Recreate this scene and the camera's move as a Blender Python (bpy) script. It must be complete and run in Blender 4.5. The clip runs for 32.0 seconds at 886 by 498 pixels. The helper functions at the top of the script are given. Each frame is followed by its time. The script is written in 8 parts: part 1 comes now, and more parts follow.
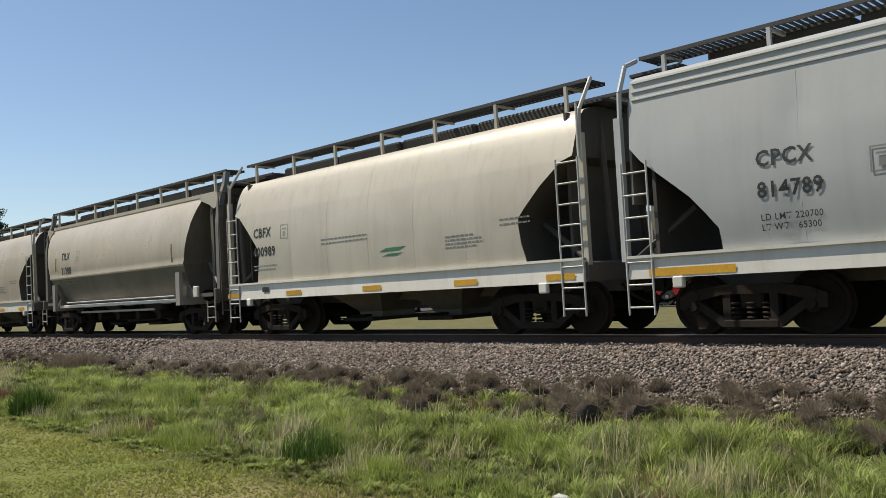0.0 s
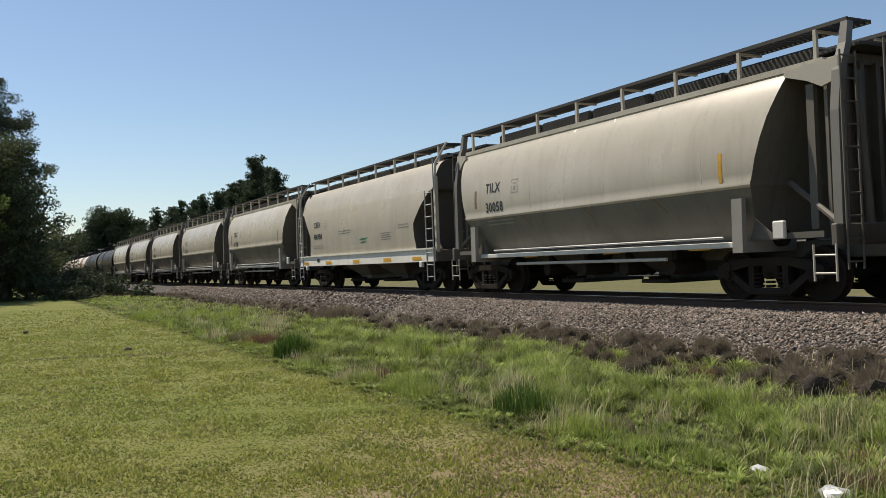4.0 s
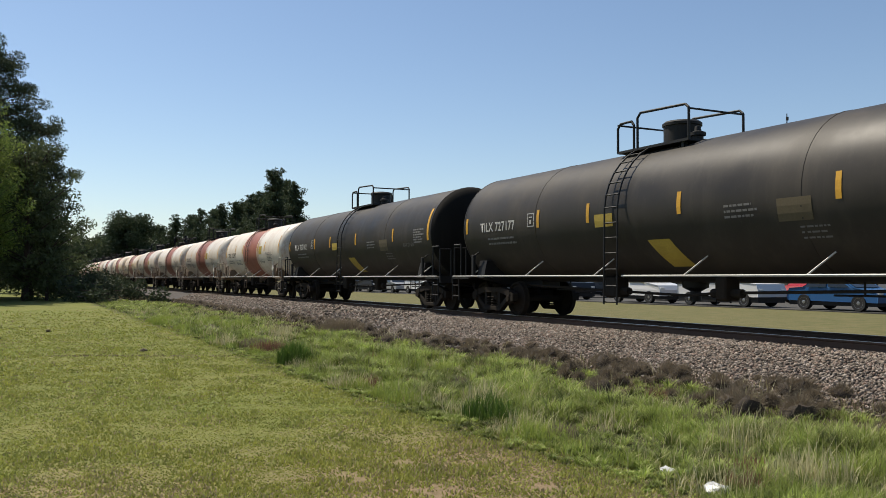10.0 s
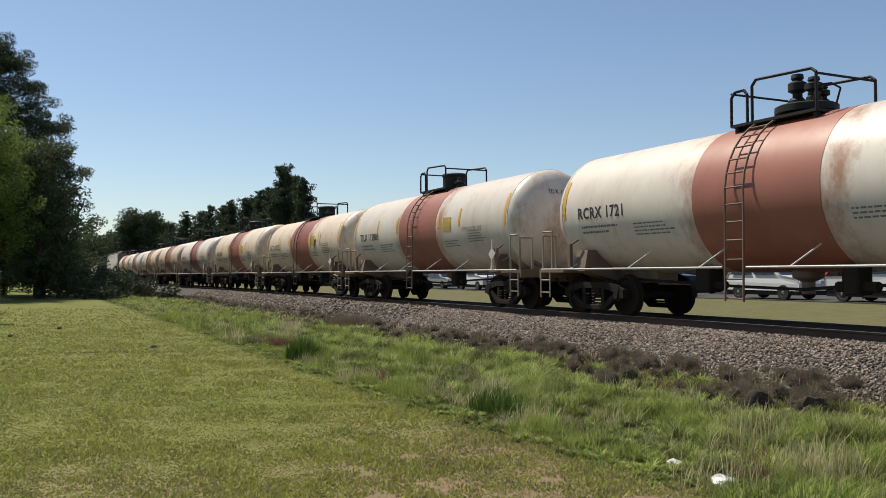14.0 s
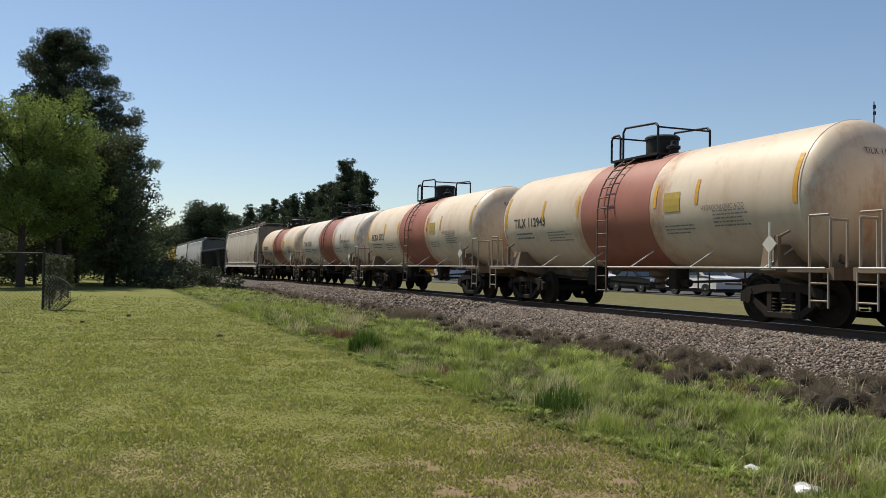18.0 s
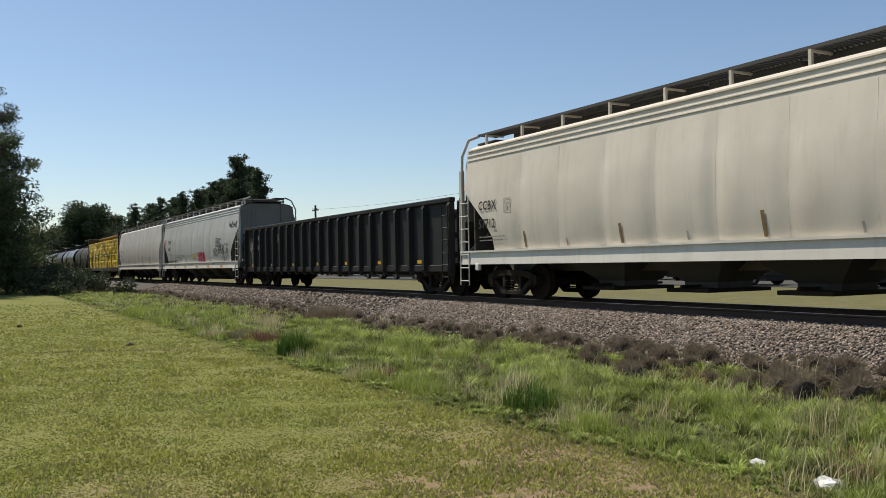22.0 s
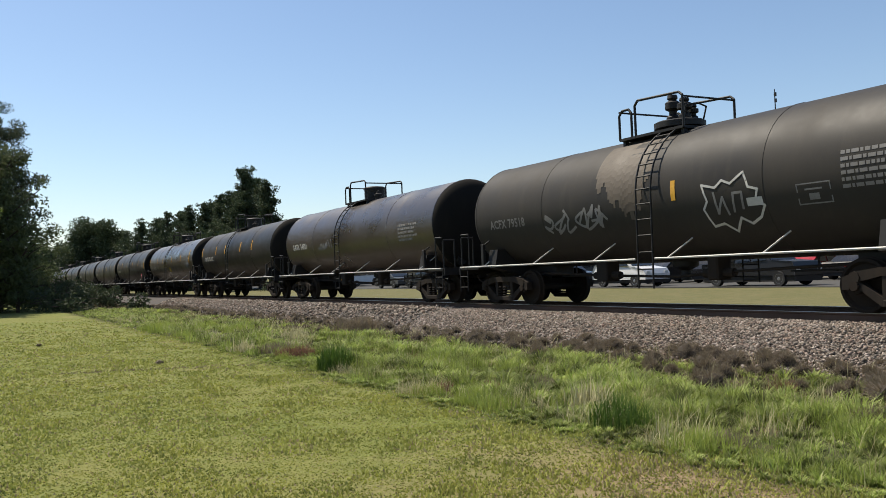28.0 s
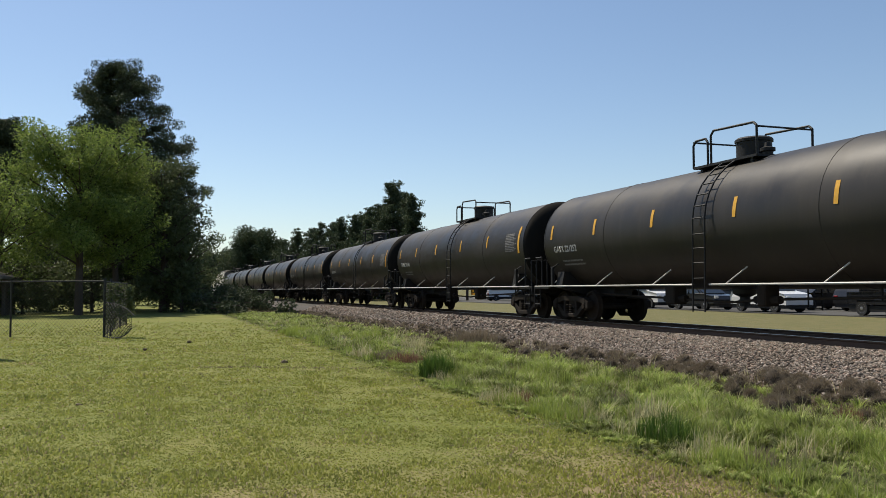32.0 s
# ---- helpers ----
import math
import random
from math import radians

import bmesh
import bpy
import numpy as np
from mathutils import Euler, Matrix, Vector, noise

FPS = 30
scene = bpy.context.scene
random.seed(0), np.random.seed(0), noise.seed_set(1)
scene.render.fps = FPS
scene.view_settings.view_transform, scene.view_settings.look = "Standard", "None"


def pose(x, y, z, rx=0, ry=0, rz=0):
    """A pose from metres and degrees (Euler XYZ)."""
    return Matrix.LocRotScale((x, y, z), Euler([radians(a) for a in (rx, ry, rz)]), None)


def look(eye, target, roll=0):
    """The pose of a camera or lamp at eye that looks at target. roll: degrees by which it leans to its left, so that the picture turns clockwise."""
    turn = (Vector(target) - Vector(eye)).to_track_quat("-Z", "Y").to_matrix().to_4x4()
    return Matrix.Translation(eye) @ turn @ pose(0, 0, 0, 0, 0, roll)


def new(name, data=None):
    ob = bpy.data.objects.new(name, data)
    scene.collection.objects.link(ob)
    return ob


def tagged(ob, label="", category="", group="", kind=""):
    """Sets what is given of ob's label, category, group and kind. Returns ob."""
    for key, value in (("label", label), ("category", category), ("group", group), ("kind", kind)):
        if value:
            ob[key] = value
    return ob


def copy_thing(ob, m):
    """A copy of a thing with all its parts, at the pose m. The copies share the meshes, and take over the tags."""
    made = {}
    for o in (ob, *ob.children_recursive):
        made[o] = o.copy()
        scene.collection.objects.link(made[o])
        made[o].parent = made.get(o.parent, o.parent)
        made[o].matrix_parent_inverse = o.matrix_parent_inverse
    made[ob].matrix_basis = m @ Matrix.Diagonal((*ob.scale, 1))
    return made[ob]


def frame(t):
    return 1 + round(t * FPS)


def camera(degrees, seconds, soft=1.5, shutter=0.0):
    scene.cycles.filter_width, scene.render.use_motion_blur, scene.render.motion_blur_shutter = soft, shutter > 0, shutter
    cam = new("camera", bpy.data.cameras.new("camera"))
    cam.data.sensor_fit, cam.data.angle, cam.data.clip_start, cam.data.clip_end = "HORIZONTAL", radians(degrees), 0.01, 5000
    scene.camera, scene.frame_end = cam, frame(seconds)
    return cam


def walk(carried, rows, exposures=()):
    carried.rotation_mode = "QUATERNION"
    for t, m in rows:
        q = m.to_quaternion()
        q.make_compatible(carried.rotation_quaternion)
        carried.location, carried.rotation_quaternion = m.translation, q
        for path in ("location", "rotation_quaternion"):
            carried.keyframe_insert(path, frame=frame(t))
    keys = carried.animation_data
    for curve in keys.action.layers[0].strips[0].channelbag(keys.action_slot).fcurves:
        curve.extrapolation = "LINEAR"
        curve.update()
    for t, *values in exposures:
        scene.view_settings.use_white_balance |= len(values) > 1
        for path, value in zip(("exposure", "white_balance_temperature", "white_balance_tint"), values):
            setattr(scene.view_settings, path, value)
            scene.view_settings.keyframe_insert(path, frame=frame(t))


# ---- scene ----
cam = camera(55.5, 32.0, soft=0.6)
METRES, EYE, TILT, LEAN, TURN = 7.246, 1.65, -1.508, -0.242, 44.78
ROWS = [
    (0.0, 0.0, 0.0, 0.0, 0.24, 4.08, 3.41),
    (0.5, -0.01, -0.0046, 0.0004, 1.95, 3.71, 1.63),
    (1.0, -0.0141, -0.0054, 0.0015, 3.62, 3.8, 1.01),
    (1.5, -0.0155, -0.0058, 0.0015, 7.27, 3.82, 1.16),
    (2.0, -0.0149, -0.0036, 0.0007, 12.4, 3.46, 1.44),
    (2.5, 0.0051, 0.0082, 0.001, 13.74, 3.7, 1.39),
    (3.0, 0.0308, 0.0198, -0.0011, 14.19, 4.28, 0.93),
    (3.5, 0.0461, 0.0099, -0.0024, 15.69, 3.83, 1.88),
    (4.0, 0.0685, -0.0111, -0.0057, 17.51, 2.3, 2.09),
    (4.5, 0.0857, -0.0186, -0.0041, 20.96, 2.61, 1.32),
    (6.5, 0.1605, -0.0904, -0.003, 23.28, 2.9, -0.59),
    (7.0, 0.1887, -0.1161, -0.0083, 22.27, 2.56, -0.8),
    (7.5, 0.1994, -0.1369, -0.0056, 22.02, 2.24, -0.81),
    (8.0, 0.1804, -0.1551, -0.0069, 22.1, 2.27, -0.32),
    (8.5, 0.1737, -0.1644, -0.0049, 21.85, 2.46, -0.37),
    (9.0, 0.1741, -0.1677, -0.0049, 20.88, 2.79, -0.89),
    (9.5, 0.176, -0.1653, -0.0049, 19.33, 3.08, -0.81),
    (10.0, 0.1778, -0.1653, -0.0041, 18.47, 3.56, -0.46),
    (10.5, 0.1788, -0.165, -0.0037, 18.47, 3.99, -0.2),
    (11.0, 0.1783, -0.1654, -0.0045, 18.24, 3.96, -0.16),
    (11.5, 0.1786, -0.1646, -0.0052, 17.77, 3.78, -0.44),
    (12.0, 0.1797, -0.1654, -0.004, 17.47, 3.73, 0.33),
    (12.5, 0.1803, -0.1642, -0.0036, 17.69, 4.07, 1.18),
    (13.0, 0.1802, -0.1644, -0.0041, 18.48, 3.97, 0.61),
    (13.5, 0.1797, -0.1652, -0.0041, 18.98, 3.6, 0.18),
    (15.5, 0.2003, -0.1462, -0.0072, 19.66, 1.53, -0.11),
    (16.0, 0.1966, -0.1468, -0.0073, 22.39, 1.93, 0.45),
    (16.5, 0.1843, -0.163, -0.0097, 25.58, 1.66, 0.37),
    (17.0, 0.1833, -0.171, -0.0092, 23.79, 0.84, -0.36),
    (17.5, 0.1796, -0.158, -0.0076, 23.31, 2.09, -1.11),
    (18.0, 0.163, -0.1491, -0.0085, 23.11, 2.88, -1.23),
    (18.5, 0.1307, -0.1454, -0.0066, 20.27, 2.66, -0.05),
    (19.0, 0.1088, -0.1293, -0.0093, 18.41, 2.38, -0.88),
    (19.5, 0.0814, -0.1056, -0.0067, 18.67, 2.33, -2.27),
    (20.0, 0.0492, -0.1009, -0.0074, 18.8, 1.82, -0.53),
    (20.5, 0.0365, -0.1041, -0.0053, 17.44, 1.66, 0.36),
    (21.0, 0.0339, -0.1038, -0.0052, 16.14, 1.93, 0.11),
    (21.5, 0.0336, -0.1041, -0.005, 15.68, 2.15, 0.54),
    (22.0, 0.0325, -0.1033, -0.0041, 15.88, 2.5, 0.81),
    (22.5, 0.0326, -0.1039, -0.004, 16.4, 2.81, 0.62),
    (23.0, 0.0326, -0.1023, -0.0039, 16.55, 2.75, 0.82),
    (23.5, 0.0324, -0.1028, -0.0037, 16.66, 2.98, 0.36),
    (24.0, 0.0339, -0.1037, -0.0036, 18.37, 3.62, 0.84),
    (24.5, 0.036, -0.091, -0.0037, 21.03, 3.67, 1.22),
    (25.0, 0.0399, -0.0827, -0.0052, 20.14, 3.28, -0.18),
    (25.5, 0.0113, -0.0775, -0.0057, 19.05, 2.75, 0.94),
    (27.5, -0.0955, -0.0235, -0.0012, 15.0, 2.93, 0.43),
    (28.0, -0.0965, -0.0275, -0.0009, 16.25, 3.06, 2.11),
    (28.5, -0.0886, -0.0194, -0.0004, 19.69, 4.07, 2.84),
    (29.0, -0.0666, -0.0158, -0.0044, 24.98, 5.07, 1.75),
    (29.5, -0.0439, -0.0298, -0.0023, 29.58, 6.16, 1.23),
    (30.0, -0.0113, -0.0523, -0.0053, 30.45, 5.55, 0.26),
    (30.5, 0.0156, -0.0554, -0.0009, 29.9, 5.21, 0.02),
    (31.0, 0.0405, -0.0559, -0.003, 29.1, 4.99, -0.45),
    (31.5, 0.0557, -0.0756, -0.0028, 27.41, 4.63, -0.38),
    (32.0, 0.0687, -0.1127, -0.0041, 26.18, 4.23, -0.27),
]
walk(cam, [(t, pose(0, 0, EYE, TILT, LEAN, TURN) @ pose(METRES * x, METRES * y, METRES * z, 90 + pitch, roll, yaw)) for t, x, y, z, yaw, pitch, roll in ROWS],
     exposures=((0.0, 0.21), (0.8, 0.27), (3.0, 0.36), (4.0, 0.17), (6.5, 0.39), (7.0, 0.41), (8.0, 0.23), (11.0, 0.27), (12.0, 0.21), (13.0, 0.13), (16.0, 0.19), (17.0, 0.15), (19.0, 0.13), (20.0, 0.07), (21.0, 0.13), (22.0, 0.19), (24.0, 0.31), (25.0, 0.23), (27.0, 0.21), (27.5, 0.15), (28.0, 0.45), (29.0, 0.57), (29.7, 0.25), (30.0, 0.21), (31.0, 0.31), (32.0, 0.27)))

# ---- world, sun, exposure ----
SUN_WAY = Vector((-0.48, -0.225, 0.85)).normalized()      # from the ground towards the sun
world = bpy.data.worlds.new("sky")
scene.world = world
world.use_nodes = True
wn = world.node_tree.nodes
sky = wn.new("ShaderNodeTexSky")
sky.sky_type, sky.sun_disc = "NISHITA", False
sky.sun_elevation = math.asin(SUN_WAY.z)
sky.sun_rotation = math.atan2(SUN_WAY.x, SUN_WAY.y)
sky.altitude, sky.air_density, sky.dust_density, sky.ozone_density = 30, 1.0, 0.45, 2.0
wn["Background"].inputs["Strength"].default_value = 0.10
world.node_tree.links.new(sky.outputs[0], wn["Background"].inputs["Color"])
sun = new("sun", bpy.data.lights.new("sun", "SUN"))
sun.data.energy, sun.data.angle, sun.data.color = 5.0, radians(0.55), (1.0, 0.915, 0.77)
sun.matrix_world = look((0, 0, 60), Vector((0, 0, 60)) - SUN_WAY)

# ---- materials ----
MATS = {}


def shader(name):
    m = bpy.data.materials.new(name)
    m.use_nodes = True
    nt = m.node_tree
    return m, nt, nt.nodes["Principled BSDF"]


def link(nt, a, b):
    nt.links.new(a, b)


def noise_node(nt, scale, detail=4.0, rough=0.55, stretch=(1, 1, 1), space="Object"):
    tc = nt.nodes.new("ShaderNodeTexCoord")
    mp = nt.nodes.new("ShaderNodeMapping")
    mp.inputs["Scale"].default_value = stretch
    n = nt.nodes.new("ShaderNodeTexNoise")
    n.inputs["Scale"].default_value, n.inputs["Detail"].default_value, n.inputs["Roughness"].default_value = scale, detail, rough
    link(nt, tc.outputs[space], mp.inputs[0])
    link(nt, mp.outputs[0], n.inputs["Vector"])
    return n


def ramp(nt, src, lo, hi, a=0.0, b=1.0):
    r = nt.nodes.new("ShaderNodeMapRange")
    r.inputs["From Min"].default_value, r.inputs["From Max"].default_value = lo, hi
    r.inputs["To Min"].default_value, r.inputs["To Max"].default_value = a, b
    link(nt, src, r.inputs["Value"])
    return r.outputs[0]


def mix(nt, fac, a, b, mode="MIX"):
    n = nt.nodes.new("ShaderNodeMix")
    n.data_type, n.blend_type = "RGBA", mode
    for key, v in ((0, fac), (6, a), (7, b)):
        if isinstance(v, bpy.types.NodeSocket):
            link(nt, v, n.inputs[key])
        elif key == 0:
            n.inputs[0].default_value = v
        else:
            n.inputs[key].default_value = (*v, 1) if len(v) == 3 else v
    return n.outputs[2]


def bump(nt, bsdf, height, strength=0.3, distance=0.02):
    b = nt.nodes.new("ShaderNodeBump")
    b.inputs["Strength"].default_value, b.inputs["Distance"].default_value = strength, distance
    link(nt, height, b.inputs["Height"])
    link(nt, b.outputs[0], bsdf.inputs["Normal"])


def random_value(nt, lo, hi):
    o = nt.nodes.new("ShaderNodeObjectInfo")
    return ramp(nt, o.outputs["Random"], 0, 1, lo, hi)


BASE_SCALE = 0.84


def darkened(col):
    """One factor darkens every base colour, so that shaded places come out deeper."""
    return tuple(BASE_SCALE * v for v in col[:3])


def paint(name, col, dirt=(0.10, 0.075, 0.05), amount=0.35, rough=0.45, streak=5.0, metal=0.0, vary=0.12, spec=0.5, rust=None):
    """Weathered paint: a broad film of dirt, fine upright streaks, small specks; each piece a little lighter or darker."""
    if name in MATS:
        return MATS[name]
    col, dirt = darkened(col), darkened(dirt)
    m, nt, bs = shader(name)
    broad = noise_node(nt, 0.45, 5, 0.6)
    runs = noise_node(nt, 1.0, 5, 0.65, (streak, streak, 0.28))
    speck = noise_node(nt, 26, 3, 0.6)
    hue = nt.nodes.new("ShaderNodeHueSaturation")
    hue.inputs["Color"].default_value = (*col, 1)
    link(nt, random_value(nt, 1 - vary, 1 + vary), hue.inputs["Value"])
    c = mix(nt, ramp(nt, broad.outputs[0], 0.35, 0.75, 0, amount), hue.outputs[0], dirt)
    c = mix(nt, ramp(nt, runs.outputs[0], 0.5, 0.85, 0, amount * 0.9), c, dirt)
    c = mix(nt, ramp(nt, speck.outputs[0], 0.62, 0.75, 0, amount * 0.7), c, dirt)
    if rust:
        # blooms of rust, thickest beside the centre band and on the two heads
        tc = nt.nodes.new("ShaderNodeTexCoord")
        xyz = nt.nodes.new("ShaderNodeSeparateXYZ")
        link(nt, tc.outputs["Object"], xyz.inputs[0])
        off = nt.nodes.new("ShaderNodeMath")
        off.operation = "ABSOLUTE"
        link(nt, xyz.outputs[0], off.inputs[0])
        spots = noise_node(nt, 0.75, 8, 0.72, (1.3, 1.3, 0.7))
        near = nt.nodes.new("ShaderNodeMath")
        link(nt, ramp(nt, off.outputs[0], 1.3, 3.0, 0.13, 0.0), near.inputs[0])
        link(nt, ramp(nt, off.outputs[0], 5.2, 6.6, 0.0, 0.09), near.inputs[1])
        both = nt.nodes.new("ShaderNodeMath")
        link(nt, spots.outputs[0], both.inputs[0])
        link(nt, near.outputs[0], both.inputs[1])
        c = mix(nt, ramp(nt, both.outputs[0], 0.57, 0.76, 0, 0.85), c, rust)
    link(nt, c, bs.inputs["Base Color"])
    link(nt, ramp(nt, broad.outputs[0], 0.3, 0.75, rough - 0.07, rough + 0.2), bs.inputs["Roughness"])
    bs.inputs["Metallic"].default_value = metal
    bs.inputs["Specular IOR Level"].default_value = spec
    dents = noise_node(nt, 0.9, 2, 0.4)
    bump(nt, bs, dents.outputs[0], 0.25, 0.03)
    MATS[name] = m
    return m


def plain(name, col, rough=0.6, metal=0.0, vary=0.1, grain=30.0, depth=0.15):
    if name in MATS:
        return MATS[name]
    col = darkened(col)
    m, nt, bs = shader(name)
    n = noise_node(nt, grain, 4, 0.6)
    n2 = noise_node(nt, grain * 0.08, 3, 0.6)
    dark = tuple(v * 0.6 for v in col)
    c = mix(nt, ramp(nt, n.outputs[0], 0.35, 0.75, 0, 0.5), col, dark)
    c = mix(nt, ramp(nt, n2.outputs[0], 0.4, 0.7, 0, 0.5), c, dark)
    hue = nt.nodes.new("ShaderNodeHueSaturation")
    link(nt, c, hue.inputs["Color"])
    link(nt, random_value(nt, 1 - vary, 1 + vary), hue.inputs["Value"])
    link(nt, hue.outputs[0], bs.inputs["Base Color"])
    bs.inputs["Roughness"].default_value, bs.inputs["Metallic"].default_value = rough, metal
    bump(nt, bs, n.outputs[0], depth, 0.01)
    MATS[name] = m
    return m


def islands(name, cols, rough=0.85, spread=1.0, translucent=0.0, clump=0.0):
    """Many small pieces in one mesh: each island takes its own tint out of the given colours."""
    if name in MATS:
        return MATS[name]
    m, nt, bs = shader(name)
    geo = nt.nodes.new("ShaderNodeNewGeometry")
    cr = nt.nodes.new("ShaderNodeValToRGB")
    while len(cr.color_ramp.elements) < len(cols):
        cr.color_ramp.elements.new(0.5)
    for i, (e, c) in enumerate(zip(cr.color_ramp.elements, cols)):
        e.position, e.color = i / max(1, len(cols) - 1), (*darkened(c), 1)
    link(nt, geo.outputs["Random Per Island"], cr.inputs[0])
    big = noise_node(nt, 0.35, 4, 0.6)
    c = mix(nt, ramp(nt, big.outputs[0], 0.35, 0.7, 0, 0.45), cr.outputs[0], (0.55, 0.5, 0.42), "MULTIPLY")
    if clump:
        tone = noise_node(nt, clump, 4, 0.65)
        hue = nt.nodes.new("ShaderNodeHueSaturation")
        link(nt, c, hue.inputs["Color"])
        link(nt, ramp(nt, tone.outputs[0], 0.38, 0.62, 0.38, 1.5), hue.inputs["Value"])
        c = hue.outputs[0]
    link(nt, c, bs.inputs["Base Color"])
    bs.inputs["Roughness"].default_value = rough
    bs.inputs["Specular IOR Level"].default_value = 0.3
    if translucent:
        tr = nt.nodes.new("ShaderNodeBsdfTranslucent")
        link(nt, c, tr.inputs["Color"])
        mx = nt.nodes.new("ShaderNodeMixShader")
        mx.inputs[0].default_value = translucent
        link(nt, bs.outputs[0], mx.inputs[1])
        link(nt, tr.outputs[0], mx.inputs[2])
        link(nt, mx.outputs[0], nt.nodes["Material Output"].inputs["Surface"])
    MATS[name] = m
    return m


GREY_HOPPER = paint("hopper_grey", (0.62, 0.555, 0.445), (0.20, 0.155, 0.105), 0.36, 0.30)
LIGHT_HOPPER = paint("hopper_light_grey", (0.60, 0.55, 0.455), (0.20, 0.16, 0.11), 0.32, 0.36)
TAN_HOPPER = paint("hopper_tan", (0.64, 0.50, 0.32), (0.17, 0.12, 0.07), 0.36, 0.45)
COOL_HOPPER = paint("hopper_cool_grey", (0.52, 0.53, 0.52), (0.22, 0.20, 0.17), 0.22, 0.42)
# Lower sides: road grime plus the shade of the inward slope, in one colour.
GRIMY_SHADED_SKIN = paint("hopper_grime_and_shade", (0.215, 0.195, 0.16), (0.08, 0.065, 0.048), 0.62, 0.55)
WARM_HOPPER = paint("hopper_warm_grey", (0.68, 0.62, 0.52), (0.24, 0.18, 0.12), 0.28, 0.42)
SMOOTH_HOPPER = paint("hopper_smooth_grey", (0.50, 0.49, 0.455), (0.22, 0.19, 0.15), 0.25, 0.42)
# Outlets and large cars' end sills: grey lowered for the shade they sit in.
OUTLET_SHADE_GREY = paint("outlet_shade_grey", (0.075, 0.07, 0.062), (0.035, 0.03, 0.026), 0.5, 0.75)
# Skin grey darkened: the shade on posts and end walls is in the paint.
SHADED_POST_GREY = paint("shaded_post_grey", (0.22, 0.205, 0.18), (0.10, 0.085, 0.065), 0.5, 0.6)
# Car ends: the shade they stand in is mixed into this grey.
END_SHADE_GREY = paint("hopper_end_shade_grey", (0.175, 0.155, 0.125), (0.06, 0.05, 0.04), 0.6, 0.65)
SILL_WHITE = paint("sill_white", (0.86, 0.83, 0.75), (0.32, 0.25, 0.16), 0.34, 0.45)
# Recessed end sheets and panels, darkened further for the shade inside the cutouts.
END_DEEP_SHADE = paint("end_sheet_deep_shade", (0.085, 0.075, 0.062), (0.035, 0.03, 0.026), 0.5, 0.7)
ROOF_EDGE = paint("roof_edge_grey", (0.40, 0.38, 0.33), (0.16, 0.13, 0.10), 0.5, 0.6)
LADDER_RUST = paint("ladder_rust", (0.20, 0.13, 0.09), (0.07, 0.05, 0.04), 0.6, 0.7)
# Running boards and hatches: dark grey that takes in their shaded undersides.
ROOF_SHADE_GREY = paint("roof_shade_grey", (0.060, 0.056, 0.050), (0.03, 0.027, 0.024), 0.5, 0.7)
TANK_BLACK = paint("tank_black", (0.034, 0.030, 0.026), (0.10, 0.084, 0.066), 0.52, 0.46, 3.0, spec=0.22)
TANK_GRIME = paint("tank_grimy_black", (0.020, 0.0175, 0.015), (0.068, 0.055, 0.041), 0.52, 0.42, 4.0, spec=0.32, vary=0.25)
SHADED_HEAD_BLACK = paint("tank_head_shaded_black", (0.014, 0.013, 0.012), (0.03, 0.026, 0.022), 0.5, 0.8, 3.0, spec=0.08)
TANK_SHEEN = paint("tank_brown_sheen", (0.040, 0.029, 0.020), (0.10, 0.068, 0.044), 0.5, 0.29, 4.0, spec=1.0)
TANK_MATTE = paint("tank_matte_black", (0.034, 0.031, 0.028), (0.068, 0.058, 0.046), 0.55, 0.55, 4.0, spec=0.2)
TANK_WHITE = paint("tank_white", (0.80, 0.735, 0.635), (0.44, 0.29, 0.20), 0.5, 0.38, 3.0, vary=0.10, rust=(0.33, 0.15, 0.08))
TANK_CREAM = paint("tank_cream", (0.80, 0.68, 0.52), (0.44, 0.26, 0.15), 0.5, 0.42, 3.0, vary=0.08, rust=(0.36, 0.16, 0.075))
BAND_RED = paint("band_red_brown", (0.36, 0.13, 0.085), (0.16, 0.06, 0.04), 0.4, 0.5, 3.0)
FITTING_WHITE = paint("fitting_white", (0.29, 0.215, 0.155), (0.12, 0.075, 0.045), 0.75, 0.7, spec=0.25)
RAIL_CREAM = paint("railing_cream", (0.44, 0.375, 0.30), (0.20, 0.13, 0.08), 0.6, 0.6)
FITTING_BLACK = paint("fitting_black", (0.012, 0.012, 0.013), (0.04, 0.034, 0.028), 0.4, 0.55, spec=0.3)
GONDOLA_BLACK = paint("gondola_black", (0.016, 0.016, 0.017), (0.042, 0.037, 0.031), 0.6, 0.55, 4.0, spec=0.25)
BEAM_RUST = paint("centerbeam_rusty_yellow", (0.27, 0.15, 0.045), (0.045, 0.028, 0.02), 0.95, 0.7)
BULKHEAD_RUST = paint("bulkhead_rust", (0.085, 0.055, 0.035), (0.03, 0.022, 0.018), 0.9, 0.8)
TRUCK_STEEL = paint("truck_steel", (0.024, 0.020, 0.017), (0.06, 0.044, 0.03), 0.6, 0.8, spec=0.15)
WHEEL_STEEL = paint("wheel_steel", (0.018, 0.015, 0.013), (0.045, 0.032, 0.022), 0.6, 0.8, spec=0.15)
BRIGHT_ROD = plain("pale_rod", (0.62, 0.60, 0.55), 0.5)
YELLOW_TAPE = plain("reflective_yellow", (0.80, 0.42, 0.03), 0.45)
SPILL = paint("dry_spill", (0.115, 0.09, 0.064), (0.07, 0.055, 0.042), 0.8, 0.7)
INK_FAINT = plain("worn_stencil", (0.40, 0.38, 0.33), 0.7)
RUST_TAPE = plain("faded_reflector", (0.24, 0.15, 0.06), 0.7)
